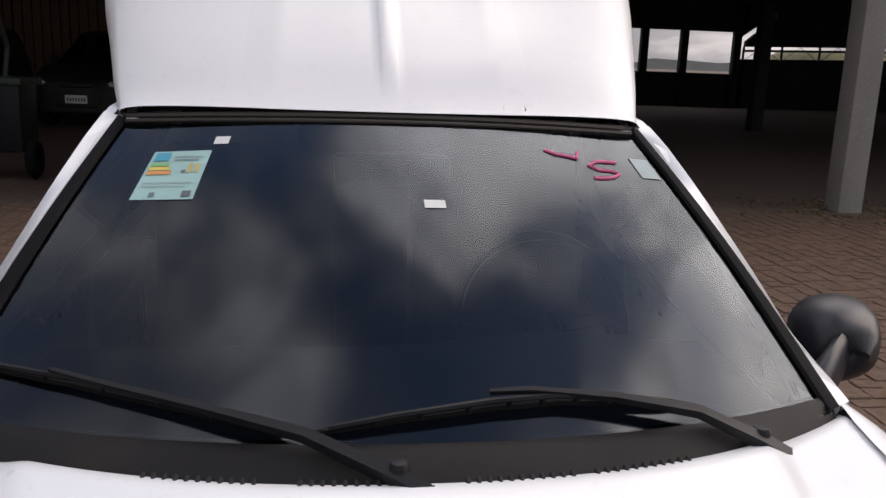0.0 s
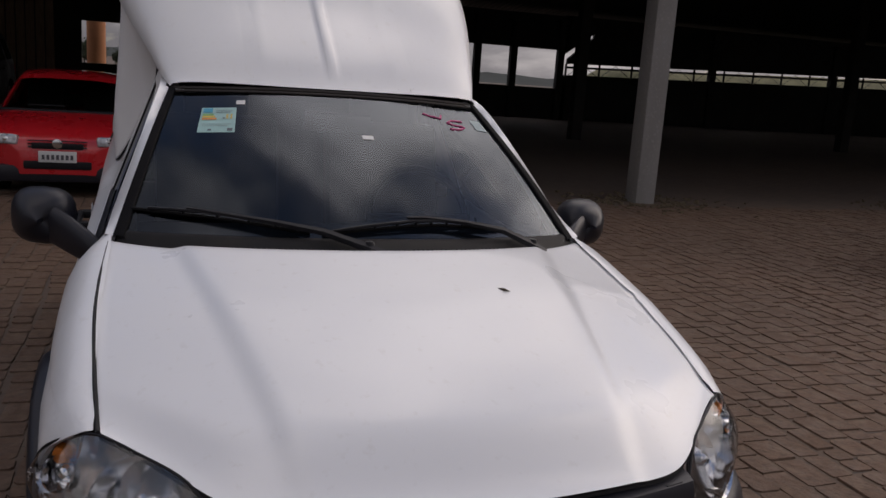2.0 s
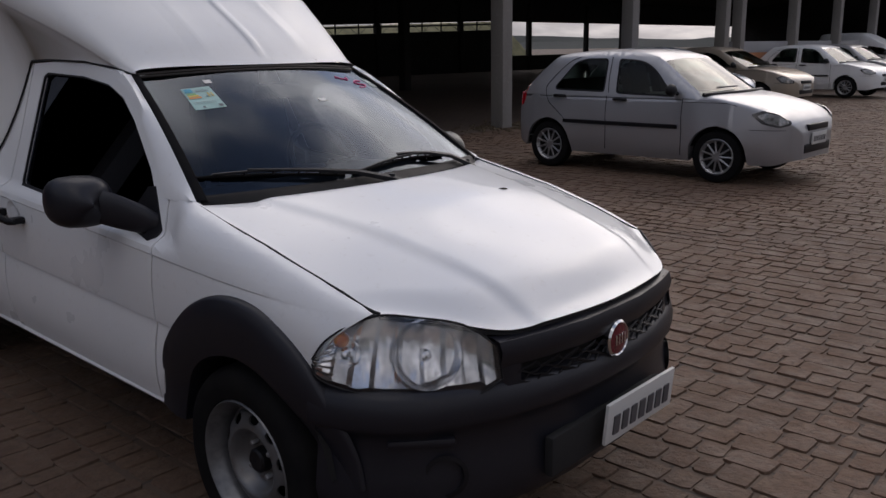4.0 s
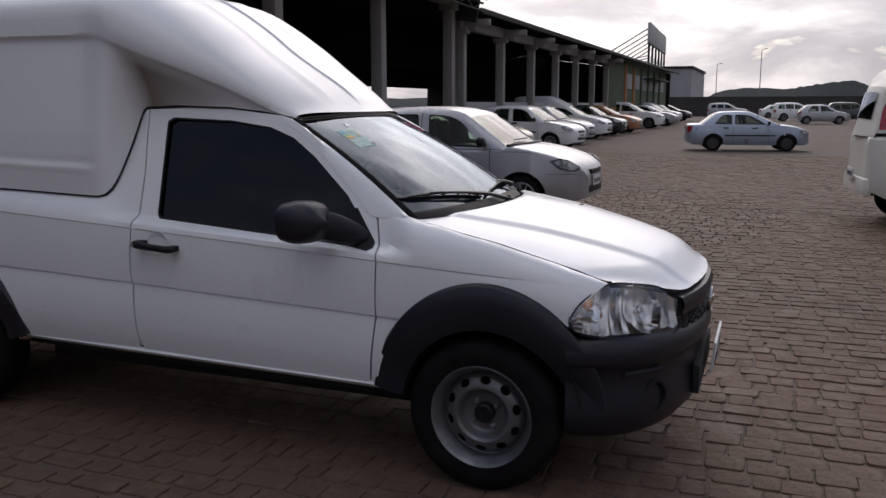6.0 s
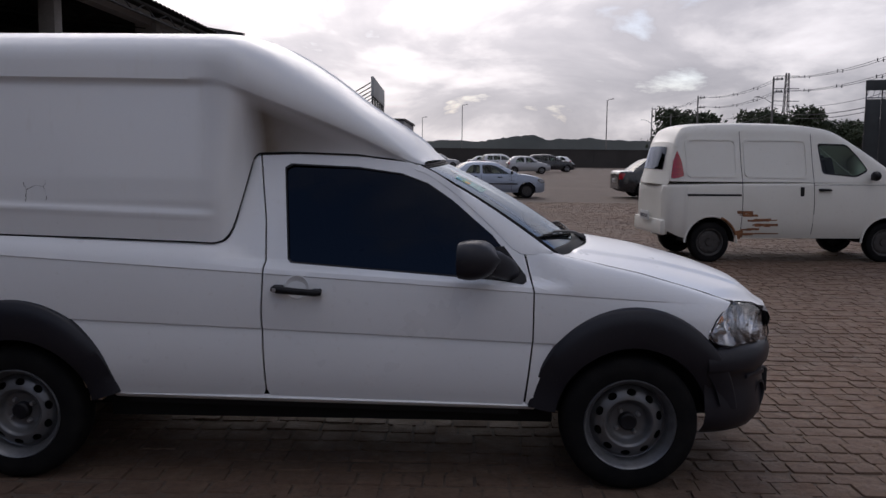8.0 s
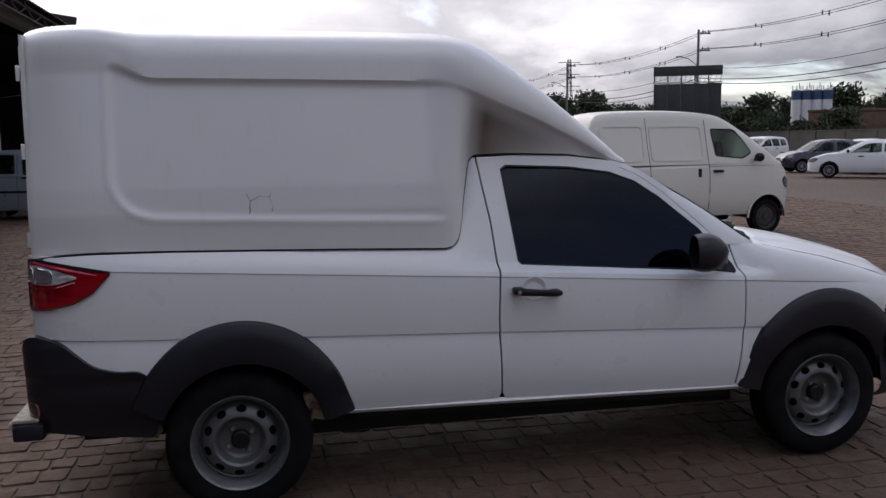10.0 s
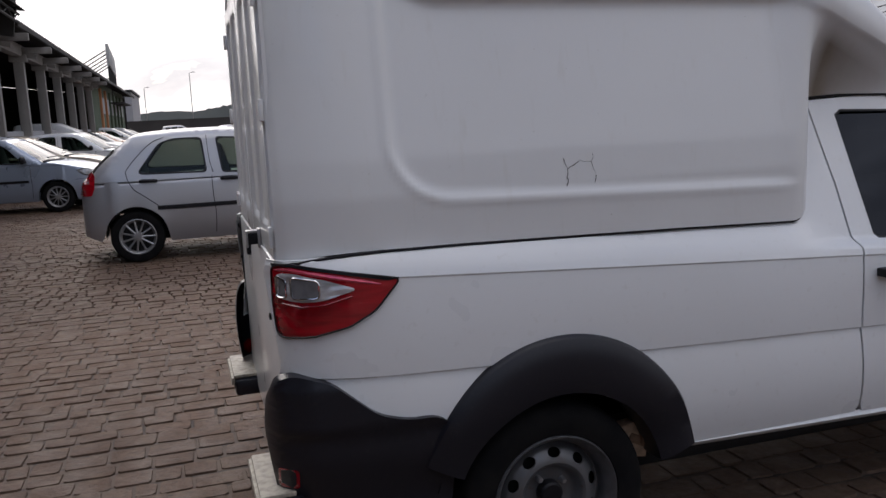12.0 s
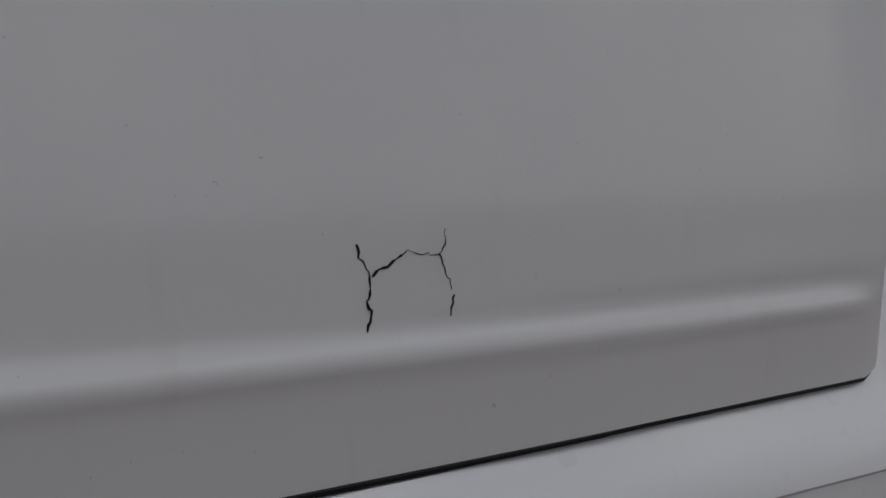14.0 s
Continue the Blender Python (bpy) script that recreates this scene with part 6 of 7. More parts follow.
for nm, lb, pm, sp_, at, yw in LOT:
    make_car(nm, lb, "car", pm, sp_, at, yw, "cars in the car park", detail=False, spokes=at[0] % 2 > 1)

# ---- ground ----
k = Mat("ground_paving", (0.125, 0.100, 0.082), 0.85)
br = k.t.nodes.new("ShaderNodeTexBrick")
br.inputs["Scale"].default_value = 1.0
br.inputs["Brick Width"].default_value, br.inputs["Row Height"].default_value = 0.23, 0.155
br.inputs["Mortar Size"].default_value, br.inputs["Mortar Smooth"].default_value = 0.008, 0.3
br.inputs["Color1"].default_value, br.inputs["Color2"].default_value = (0.110, 0.075, 0.052, 1), (0.088, 0.062, 0.045, 1)
br.inputs["Mortar"].default_value = (0.05, 0.038, 0.031, 1)
warp = k.t.nodes.new("ShaderNodeVectorMath")
warp.operation = "MULTIPLY_ADD"
nz = k.t.nodes.new("ShaderNodeTexNoise")
nz.inputs["Scale"].default_value = 3.0
k.t.links.new(k.coords(), nz.inputs["Vector"])
k.t.links.new(nz.outputs[1], warp.inputs[0])
warp.inputs[1].default_value = (0.06, 0.06, 0)
k.t.links.new(k.coords(), warp.inputs[2])
k.t.links.new(warp.outputs[0], br.inputs["Vector"])
k.t.links.new(br.outputs[0], k.b.inputs["Base Color"])
k.tint(k.range(k.noise(0.25, 6), 0.45, 0.7, 0, 0.45), (0.14, 0.104, 0.082))
k.tint(k.range(k.noise(0.06, 5), 0.5, 0.7, 0, 0.5), (0.085, 0.075, 0.065))
k.bump(br.outputs[1], 0.5, -0.015)
k.bump(k.noise(40, 4), 0.3, 0.01)
ground_mat = k.m
bm = bmesh.new()
R_G = [0, 4, 8, 14, 22, 34, 52, 80, 120, 180, 270, 400, 600, 900, 1400]
grid(bm, [[(rr * math.cos(2 * math.pi * j / 48), 8 + rr * math.sin(2 * math.pi * j / 48), -0.008) for j in range(48)] for rr in R_G], close=True)
solid("ground", bm, ground_mat, "yard of worn brown paving running to the horizon", "ground", kind="structure")

k = Mat("paving_stone", (0.146, 0.090, 0.060), 0.85, spec=0.3)
k.pieces(0.4, (0.108, 0.072, 0.052), (0.155, 0.103, 0.073))
k.tint(k.range(k.noise(0.5, 5), 0.42, 0.68, 0, 0.5), (0.082, 0.058, 0.045))
k.tint(k.range(k.noise(9, 6), 0.5, 0.75, 0, 0.5), (0.20, 0.145, 0.10))
k.tint(k.range(k.noise(26, 5, 0.65), 0.45, 0.7, 0, 0.55), (0.062, 0.047, 0.035))
k.tint(k.range(k.noise(70, 3), 0.6, 0.75, 0, 0.6), (0.06, 0.05, 0.043))
k.gloss(k.noise(6, 4), 0.62, 0.9)
k.bump(k.noise(24, 6, 0.62), 0.85, 0.014)
k.bump(k.noise(140, 3), 0.35, 0.004)
stone_mat = k.m

rp = random.Random(11)
ROW_H = 0.14
stones = []
y, r = -7.5, 0
while y < 22.5:
    x = -5.0 - rp.uniform(0, 0.22)
    h = ROW_H * rp.uniform(0.82, 1.12)
    while x < 13.5:
        ln = rp.choice((0.10, 0.125, 0.15, 0.17, 0.19, 0.22)) * rp.uniform(0.9, 1.1)
        stones.append((x + ln / 2, y + h / 2 + 0.035 * math.sin(x * 0.8 + r * 0.13) + 0.014 * math.sin(x * 3.1 + r * 0.9) + rp.uniform(-0.007, 0.007), ln, h))
        x += ln
    y += h
    r += 1


def stone_verts(ln, h, rr, lift, tx, ty):
    """A sett: a rough eight-sided top with broken corners over a slightly wider foot."""
    g = rr.uniform(0.001, 0.004)
    a, b = ln / 2 - g, h / 2 - g
    turn = rr.gauss(0, 0.014)
    jit = lambda s: rr.uniform(-s, s)
    ring = []
    for sx, sy, order in ((-1, -1, 0), (1, -1, 1), (1, 1, 0), (-1, 1, 1)):
        c1, c2 = rr.uniform(0.004, 0.024), rr.uniform(0.004, 0.020)
        pair = [(sx * a + jit(.004), sy * (b - c2)), (sx * (a - c1), sy * b + jit(.004))]
        ring += pair[::-1] if order else pair
    ring = [(px - py * turn, py + px * turn) for px, py in ring]
    out = [(px, py, lift - 0.03) for px, py in ring]
    return out + [(px * (1 - 0.006 / a), py * (1 - 0.006 / b), lift + px * tx + py * ty + jit(.0012)) for px, py in ring]


STONE_FACES = [tuple(range(8, 16))] + [(i, (i + 1) % 8, 8 + (i + 1) % 8, 8 + i) for i in range(8)]
near_stones = [s for s in stones if 3.55 < s[0] < 5.3 and -1.9 < s[1] < 0.35][:300]
near_set = {(s[0], s[1]) for s in near_stones}
verts, faces = [], []
for sx, sy, ln, h in stones:
    if (sx, sy) in near_set:
        continue
    at = len(verts)
    for vx, vy, vz in stone_verts(ln, h, rp, rp.uniform(-0.004, 0.003), rp.gauss(0, 0.008), rp.gauss(0, 0.010)):
        verts.append((sx + vx, sy + vy, vz))
    faces += [tuple(at + i for i in f) for f in STONE_FACES]
me = bpy.data.meshes.new("paving")
me.from_pydata(verts, [], faces)
me.materials.append(stone_mat)
paving = tagged(new("paving", me), "uneven brown stone setts with dark open joints", "paving", kind="stuff")

# ---- the open shed beside the yard ----
k = Mat("cast_concrete", (0.25, 0.238, 0.225), 0.85)
k.tint(k.range(k.noise(2.5, 5, stretch=(1, 1, 0.3)), 0.42, 0.7, 0, 0.6), (0.19, 0.178, 0.165))
k.tint(k.range(k.noise(30, 4), 0.55, 0.75, 0, 0.5), (0.38, 0.36, 0.34))
k.bump(k.noise(30, 5), 0.4, 0.01)
concrete = k.m
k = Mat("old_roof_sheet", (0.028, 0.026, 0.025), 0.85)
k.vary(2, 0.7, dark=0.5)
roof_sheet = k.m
k = Mat("dark_steel", (0.04, 0.038, 0.036), 0.7, 0.3)
k.vary(10, 0.6, dark=0.5)
dark_steel = k.m
# near-black: the shed's shade is put into its walls and inner posts
k = Mat("shed_shade", (0.03, 0.028, 0.026), 0.9)
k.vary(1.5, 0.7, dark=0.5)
shed_shade = k.m
k = Mat("orange_wall", (0.50, 0.22, 0.10), 0.85)
k.vary(1.2, 0.6, dark=0.7)
orange_wall = k.m
k = Mat("green_wall", (0.09, 0.12, 0.075), 0.85)
k.vary(1.2, 0.6, dark=0.6)
green_wall = k.m
k = Mat("pale_wall", (0.36, 0.36, 0.37), 0.8)
k.vary(0.6, 0.5, dark=0.75)
pale_wall = k.m
PX = -5.45


def shed_post(y, x=PX, h=4.45, s=0.36, m=None, reach=0.0):
    bm = bmesh.new()
    box(bm, (s, s, h + 0.1), (0, 0, h / 2 - 0.05), (0, 0, 0), 0.03)
    box(bm, (s * 1.7, s * 1.25, 0.22), (0, 0, h - 0.12), (0, 0, 0), 0.03)
    if reach:
        box(bm, (reach, s * 0.55, 0.20), (reach / 2, 0, h + 0.10), (0, 0, 0), 0.02)
        box(bm, (reach * 0.5, s * 0.5, 0.14), (reach * 0.3, 0, h - 0.04), (0, 14, 0), 0.02)
    ob = solid("shed_post", bm, m or concrete, "weathered square concrete post carrying the shed roof", "post", "shed posts")
    ob.location = (x, y, 0)


for y in (-19.2, -14.2, -9.2, -4.2, 0.9, 5.75, 10.85, 15.6, 20.5):
    shed_post(y, s=0.30)
for i in range(7):
    shed_post(21.55 + 4.12 * i, h=3.85, s=0.29, reach=0.95)
# inner posts wear the shade colour in place of the concrete
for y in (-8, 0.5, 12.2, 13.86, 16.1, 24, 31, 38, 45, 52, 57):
    shed_post(y, x=-29.9, h=4.3, s=0.3, m=shed_shade)
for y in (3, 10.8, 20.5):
    shed_post(y, x=-17.5, h=5.9, s=0.32, m=shed_shade)


def corrugated(x0, z0, x1, z1, y0, y1, pitch=0.26, amp=0.022):
    bm = bmesh.new()
    n = int((y1 - y0) / (pitch / 2))
    rows = []
    for t in (0, 0.5, 1):
        rows.append([(x0 + (x1 - x0) * t, y0 + (y1 - y0) * j / n, z0 + (z1 - z0) * t + (amp if j % 2 else -amp)) for j in range(n + 1)])
    grid(bm, rows)
    return bm


shed = thing("shed", "long open-sided shed with a dark corrugated roof", "shed", (PX, 0, 0), kind="structure")
loc = Matrix.Translation((-PX, 0, 0))


def shed_part(name, bm, material, label=""):
    bmesh.ops.transform(bm, matrix=loc, verts=bm.verts)
    return part(name, bm, material, shed, label)


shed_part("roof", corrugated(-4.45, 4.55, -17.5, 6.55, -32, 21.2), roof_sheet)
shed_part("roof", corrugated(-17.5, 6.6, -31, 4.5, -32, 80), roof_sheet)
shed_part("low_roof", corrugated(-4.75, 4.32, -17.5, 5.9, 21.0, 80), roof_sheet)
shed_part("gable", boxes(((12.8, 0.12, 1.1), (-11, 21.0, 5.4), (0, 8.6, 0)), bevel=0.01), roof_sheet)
for yy in [-30 + 5.05 * i for i in range(11)]:
    bm = bmesh.new()
    tube(bm, [(-4.55, yy, 4.50), (-17.5, yy, 6.46)], 0.05, 6)
    tube(bm, [(-5.45, yy, 4.30), (-17.5, yy, 5.9)], 0.045, 6)
    for j in range(12):
        x = -5.4 - j
        tube(bm, [(x, yy, 4.64 + (-x - 5.45) * 0.152), (x - 0.5, yy, 4.33 + (-x - 4.95) * 0.133)], 0.025, 5)
        tube(bm, [(x - 0.5, yy, 4.33 + (-x - 4.95) * 0.133), (x - 1, yy, 4.64 + (-x - 4.45) * 0.152)], 0.025, 5)
    shed_part("truss", bm, dark_steel)
bm = bmesh.new()
for j in range(40):
    y0 = -31 + 1.3 * j
    tube(bm, [(-4.62, y0, 4.46), (-4.62, y0 + 0.65, 4.25), (-4.62, y0 + 1.3, 4.46)], 0.018, 5)
tube(bm, [(-4.62, -31, 4.25), (-4.62, 21.2, 4.25)], 0.03, 6)
tube(bm, [(-4.62, -31, 4.47), (-4.62, 21.2, 4.47)], 0.035, 6)
shed_part("eave_truss", bm, dark_steel)
shed_part("eave_beam", boxes(((0.28, 52.5, 0.30), (-5.45, -5.3, 4.52)), bevel=0.02), concrete)
shed_part("low_beam", boxes(((0.26, 26, 0.34), (-5.45, 34.2, 3.95)), bevel=0.02), concrete)
shed_part("low_fascia", boxes(((0.08, 58.6, 0.16), (-4.72, 50.6, 4.28)), bevel=0.01), dark_steel)
# low wall and closed end of the lower part
shed_part("low_wall", boxes(((0.16, 25, 1.25), (-5.62, 33.9, 0.62)), bevel=0.01), orange_wall, "orange painted low wall")
shed_part("low_wall_cap", boxes(((0.18, 25, 0.32), (-5.62, 33.9, 1.40)), bevel=0.01), pale_wall)
shed_part("green_wall", boxes(((0.2, 30, 3.6), (-5.6, 61.4, 2.8)), bevel=0.01), green_wall, "dark green upper wall")
shed_part("orange_base", boxes(((0.22, 30, 1.3), (-5.58, 61.4, 0.65)), bevel=0.01), orange_wall)
for i in range(6):
    shed_part("window", boxes(((0.05, 2.0, 1.0), (-5.47, 55 + 3.6 * i, 3.0)), bevel=0.01), pale_wall)
    shed_part("orange_pillar", boxes(((0.14, 0.3, 4.0), (-5.44, 53.2 + 3.6 * i, 2.0)), bevel=0.01), orange_wall if i < 2 else green_wall)
shed_part("window_canopy", boxes(((0.9, 9, 0.1), (-5.0, 66, 3.35)), bevel=0.01), dark_steel)
# far side of the shed: low walls with openings between posts, and a slot under the eaves
B = -30.0
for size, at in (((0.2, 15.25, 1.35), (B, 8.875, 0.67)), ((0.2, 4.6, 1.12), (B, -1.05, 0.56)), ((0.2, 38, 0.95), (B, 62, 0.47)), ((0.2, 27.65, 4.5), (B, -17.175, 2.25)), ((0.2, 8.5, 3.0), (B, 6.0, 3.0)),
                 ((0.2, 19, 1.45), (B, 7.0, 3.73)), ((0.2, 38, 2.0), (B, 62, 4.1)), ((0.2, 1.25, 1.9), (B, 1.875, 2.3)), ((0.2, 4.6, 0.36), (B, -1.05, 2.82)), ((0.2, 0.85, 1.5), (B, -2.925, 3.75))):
    shed_part("back_wall", boxes((size, at)), shed_shade)


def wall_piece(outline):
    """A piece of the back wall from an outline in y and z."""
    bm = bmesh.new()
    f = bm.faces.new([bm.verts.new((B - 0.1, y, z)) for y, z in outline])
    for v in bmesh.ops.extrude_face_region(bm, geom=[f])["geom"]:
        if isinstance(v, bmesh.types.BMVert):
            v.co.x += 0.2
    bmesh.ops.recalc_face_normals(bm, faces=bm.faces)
    shed_part("back_wall", bm, shed_shade)


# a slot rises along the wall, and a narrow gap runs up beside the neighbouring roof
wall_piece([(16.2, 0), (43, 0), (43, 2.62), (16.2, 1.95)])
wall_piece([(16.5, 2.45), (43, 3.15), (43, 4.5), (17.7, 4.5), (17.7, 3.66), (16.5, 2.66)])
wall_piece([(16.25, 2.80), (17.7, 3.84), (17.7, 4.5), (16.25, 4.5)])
bm = bmesh.new()
for j in range(16):
    y0 = 16.4 + 1.65 * j
    z0 = 1.85 + 0.0255 * 1.65 * j
    tube(bm, [(B + 0.15, y0, z0 + 0.02), (B + 0.15, y0 + 0.8, z0 + 0.6), (B + 0.15, y0 + 1.65, z0 + 0.06)], 0.013, 5)
    tube(bm, [(B + 0.15, y0, z0), (B + 0.15, y0, z0 + 0.6)], 0.05, 5)
tube(bm, [(B + 0.15, 16.4, 2.29), (B + 0.15, 43, 2.97)], 0.05, 5)
shed_part("slot_truss", bm, dark_steel)
bm = bmesh.new()
rbk = random.Random(4)
grid(bm, [[(x, y, (h * (2.28 + 0.031 * (y - 15)) * step(23.0, 25.5, y) if h else -0.02) + (rbk.uniform(-.05, .05) if h else 0)) for x, h in ((-34, 0), (-36, 0.55), (-38, 1.0), (-44, 1.02), (-52, 0))] for y in [23.5 + 0.5 * i for i in range(58)]])
k = Mat("dry_grass", (0.13, 0.125, 0.06), 0.95)
k.vary(1.5, 0.8, dark=0.5)
solid("grass_bank", bm, k.m, "low bank of dry yellow-green grass behind the shed", "bank", kind="structure")
shed_part("end_wall", boxes(((26, 0.2, 6.5), (-17.8, -31, 3.2)), bevel=0.01), shed_shade)
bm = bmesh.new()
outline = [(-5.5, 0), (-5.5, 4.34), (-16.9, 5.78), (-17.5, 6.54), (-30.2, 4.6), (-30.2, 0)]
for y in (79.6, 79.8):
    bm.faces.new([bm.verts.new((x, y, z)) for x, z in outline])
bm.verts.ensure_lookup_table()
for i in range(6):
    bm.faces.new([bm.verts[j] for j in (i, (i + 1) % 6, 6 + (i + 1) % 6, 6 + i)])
shed_part("end_wall", bm, shed_shade)
# lamps hung under the roof, unlit
for lx, ly in ((-12, 4.5), (-13, 9.5), (-12, 14), (-20, 6), (-21, 12), (-14, 19)):
    bm = bmesh.new()
    box(bm, (0.18, 1.2, 0.06), (0, 0, 0), (0, 0, 35), 0.01)
    tube(bm, [(0, 0, 0.03), (0, 0, 1.2)], 0.012, 5)
    ob = solid("tube_lamp", bm, plate_white, "unlit pale strip lamp hung under the shed roof", "lamp", "shed lamps")
    ob.location = (lx, ly, 4.25 + (-lx - 5.45) * 0.09)
# boards, column and dark goods in the shed
rb = random.Random(8)
wood_mat = Mat("rough_boards", (0.20, 0.13, 0.085), 0.9)
wood_mat.vary(6, 0.8, dark=0.45, stretch=(6, 6, 0.5))
wall_b = thing("board_wall", "rough brown upright boards closing part of the shed", "wall", (-21.5, -9, 0), kind="structure")
for i in range(46):
    bm = bmesh.new()
    box(bm, (0.04, 0.21, 4.2 * rb.uniform(.94, 1)), (rb.uniform(-.02, .02), -5.5 + 0.245 * i, 2.1), (0, 0, rb.uniform(-2, 2)), 0.004, 1)
    part("plank", bm, wood_mat.m, wall_b)
bm = bmesh.new()
lathe(bm, [(0.36, 0), (0.36, 3.4), (0.38, 3.42), (0.38, 4.2)], 24, "z")
ob = solid("round_column", bm, [orange_wall], "thick round orange column outside the shed's back wall", "column")
ob.location = (-33.0, -3.05, 0)
make_car("wagon_car", "black off-roader standing in the dark shed", "car", shade_black, WAGON, (-16.5, -4.6), -4, "cars under the shed", detail=False, z_scale=1.15)
make_car("wagon_car", "black off-roader standing in the dark shed", "car", shade_black, WAGON, (-16.0, -7.6), -2, "cars under the shed", detail=False, z_scale=1.15)
cart = thing("waste_cart", "dark waste cart with a green rim and rubber wheels", "cart", (-6.9, -3.95, 0))
part("tub", boxes(((0.6, 0.7, 0.8), (0, 0, 0.72)), bevel=0.05), trim_black, cart)
part("tub_rim", boxes(((0.66, 0.76, 0.08), (0, 0, 1.12)), bevel=0.02), Mat("dark_green_rim", (0.02, 0.035, 0.02), 0.6).vary(10, 0.5).m, cart)
for wy in (-0.3, 0.42):
    bm = bmesh.new()
    lathe(bm, [(0.12, -0.04), (0.2, -0.05), (0.24, 0), (0.2, 0.05), (0.12, 0.04)], 20, "y", (0.15, wy, 0.24))
    part("cart_wheel", bm, rubber, cart)
bm = bmesh.new()
tube(bm, [(-0.3, 0, 1.1), (-0.45, 0, 1.5), (-0.2, 0, 1.9)], 0.03, 6)
part("cart_handle", bm, dark_steel, cart)
# litter round the nearest post foot
litter = Mat("dry_litter", (0.13, 0.10, 0.06), 0.95)
litter.vary(30, 0.8, dark=0.4)
for ly in (5.75, 10.85):
    bm = bmesh.new()
    for i in range(240):
        a, d = rb.uniform(0, 6.28), 0.22 + abs(rb.gauss(0, 0.35))
        box(bm, (rb.uniform(.02, .07), rb.uniform(.015, .05), rb.uniform(.006, .03)), (PX + 0.15 + d * math.cos(a), ly + 1.4 * d * math.sin(a), 0.008), (rb.uniform(-20, 20), rb.uniform(-20, 20), rb.uniform(0, 180)))
    solid("litter", bm, litter.m, "dry leaves and grit at a post's foot", "litter", kind="stuff")
# roof sign
sign_pale = Mat("weathered_sign_panel", (0.42, 0.42, 0.41), 0.7).vary(0.7, 0.5, dark=0.75).m
sign = thing("roof_sign", "pale sign board on steel legs at the shed's end", "sign", (-5.5, 64, 4.3))
sign.rotation_euler = (0, 0, radians(2.2))
part("board", boxes(((0.22, 15.4, 1.55), (0, 7.7, 2.58)), bevel=0.03), sign_pale, sign)
for q in range(6):
    bm = bmesh.new()
    tube(bm, [(0, 0.3 + 2.95 * q, -0.4), (0, 0.3 + 2.95 * q, 1.82)], 0.09, 6)
    tube(bm, [(-0.12, 0.3 + 2.95 * q, 2.9), (-4.0, 0.3 + 2.95 * q, 0.6)], 0.05, 5)
    tube(bm, [(0, 0.3 + 2.95 * q, 0.9), (-2.4, 0.3 + 2.95 * q, 0.4)], 0.04, 5)
    part("leg", bm, dark_steel, sign)

# ---- beyond the yard ----
house = thing("warehouse", "plain pale warehouse beyond the shed", "building", (-15.0, 124, 0))
part("wall", boxes(((17, 22, 6.1), (0, 0, 3.05))), pale_wall, house)
part("roof", boxes(((17.4, 22.4, 0.3), (0, 0, 6.25))), roof_sheet, house)
block_mat = Mat("block_wall", (0.105, 0.098, 0.086), 0.9)
block_mat.vary(0.8, 0.6, dark=0.55)


def long_wall(name, label, p, q, h, m):
    a, b = Vector(p), Vector(q)
    d = b - a
    bm = boxes(((d.length, 0.2, h), (0, 0, h / 2)), ((d.length, 0.28, 0.08), (0, 0, h + 0.04)), *[((0.3, 0.3, h + 0.1), (-d.length / 2 + 3.0 * i, 0, h / 2)) for i in range(int(d.length / 3) + 1)])
    ob = solid(name, bm, m, label, "wall", kind="structure")
    ob.matrix_world = Matrix.Translation((a + b) / 2) @ pose(0, 0, 0, 0, 0, math.degrees(math.atan2(d.y, d.x)))


far_wall = Mat("dark_boundary_wall", (0.055, 0.05, 0.046), 0.9).vary(0.5, 0.6, dark=0.6).m
long_wall("wall_east", "grey block wall along the car park", (38, -30, 0), (38, 108, 0), 1.95, block_mat.m)
long_wall("wall_north", "low dark boundary wall across the yard's end", (-26, 106, 0), (38, 108, 0), 2.3, far_wall)
long_wall("wall_south", "boundary wall on the near side of the yard", (-32, -26, 0), (38, -30, 0), 2.2, block_mat.m)

# ridges on the horizon
hill_mat = Mat("wooded_hill", (0.035, 0.042, 0.04), 1.0)
hill_mat.vary(0.03, 0.6, dark=0.6)
SKYLINE = [(40, 12), (70, 12), (83, 15), (84.2, 14.4), (85.2, 17.3), (86.6, 16.4), (87.9, 14), (89.4, 11.6), (90.8, 13.2), (92.7, 12), (93.6, 7), (97, 5), (140, 5)]
for nm, dist, a0, a1, base, amp, seed in (("hill", 620, 40, 140, 0, 0, 3), ("hill", 950, 20, 160, 10, 10, 9), ("hill", 520, 100, 235, 4, 4, 5)):
    bm = bmesh.new()
    rows = [[], []]
    n = 420 if base == 0 else 140
    for i in range(n):
        a = radians(a0 + (a1 - a0) * i / (n - 1))
        if base == 0:
            h = lerp_table(SKYLINE, math.degrees(a)) + 1.5 * noise.noise((i * 0.17, seed, 1)) + 1.2 * noise.noise((i * 0.8, seed, 2))
        else:
            h = base + amp * noise.noise((i * 0.05, seed, 0)) + 2.5 * noise.noise((i * 0.6, seed, 1)) + 1.2 * noise.noise((i * 1.9, seed, 2))
        rows[0].append((dist * math.cos(a), dist * math.sin(a), -1))
        rows[1].append((dist * 1.06 * math.cos(a), dist * 1.06 * math.sin(a), max(2, h)))
    grid(bm, rows)
    solid(nm, bm, hill_mat.m, "dark wooded ridge on the horizon", "hill", kind="structure")

# trees
bark = Mat("bark", (0.07, 0.055, 0.045), 0.95).vary(15, 0.7).m
k = Mat("leaves", (0.034, 0.050, 0.022), 0.8)
k.pieces(0.7, (0.022, 0.034, 0.016), (0.055, 0.068, 0.03))
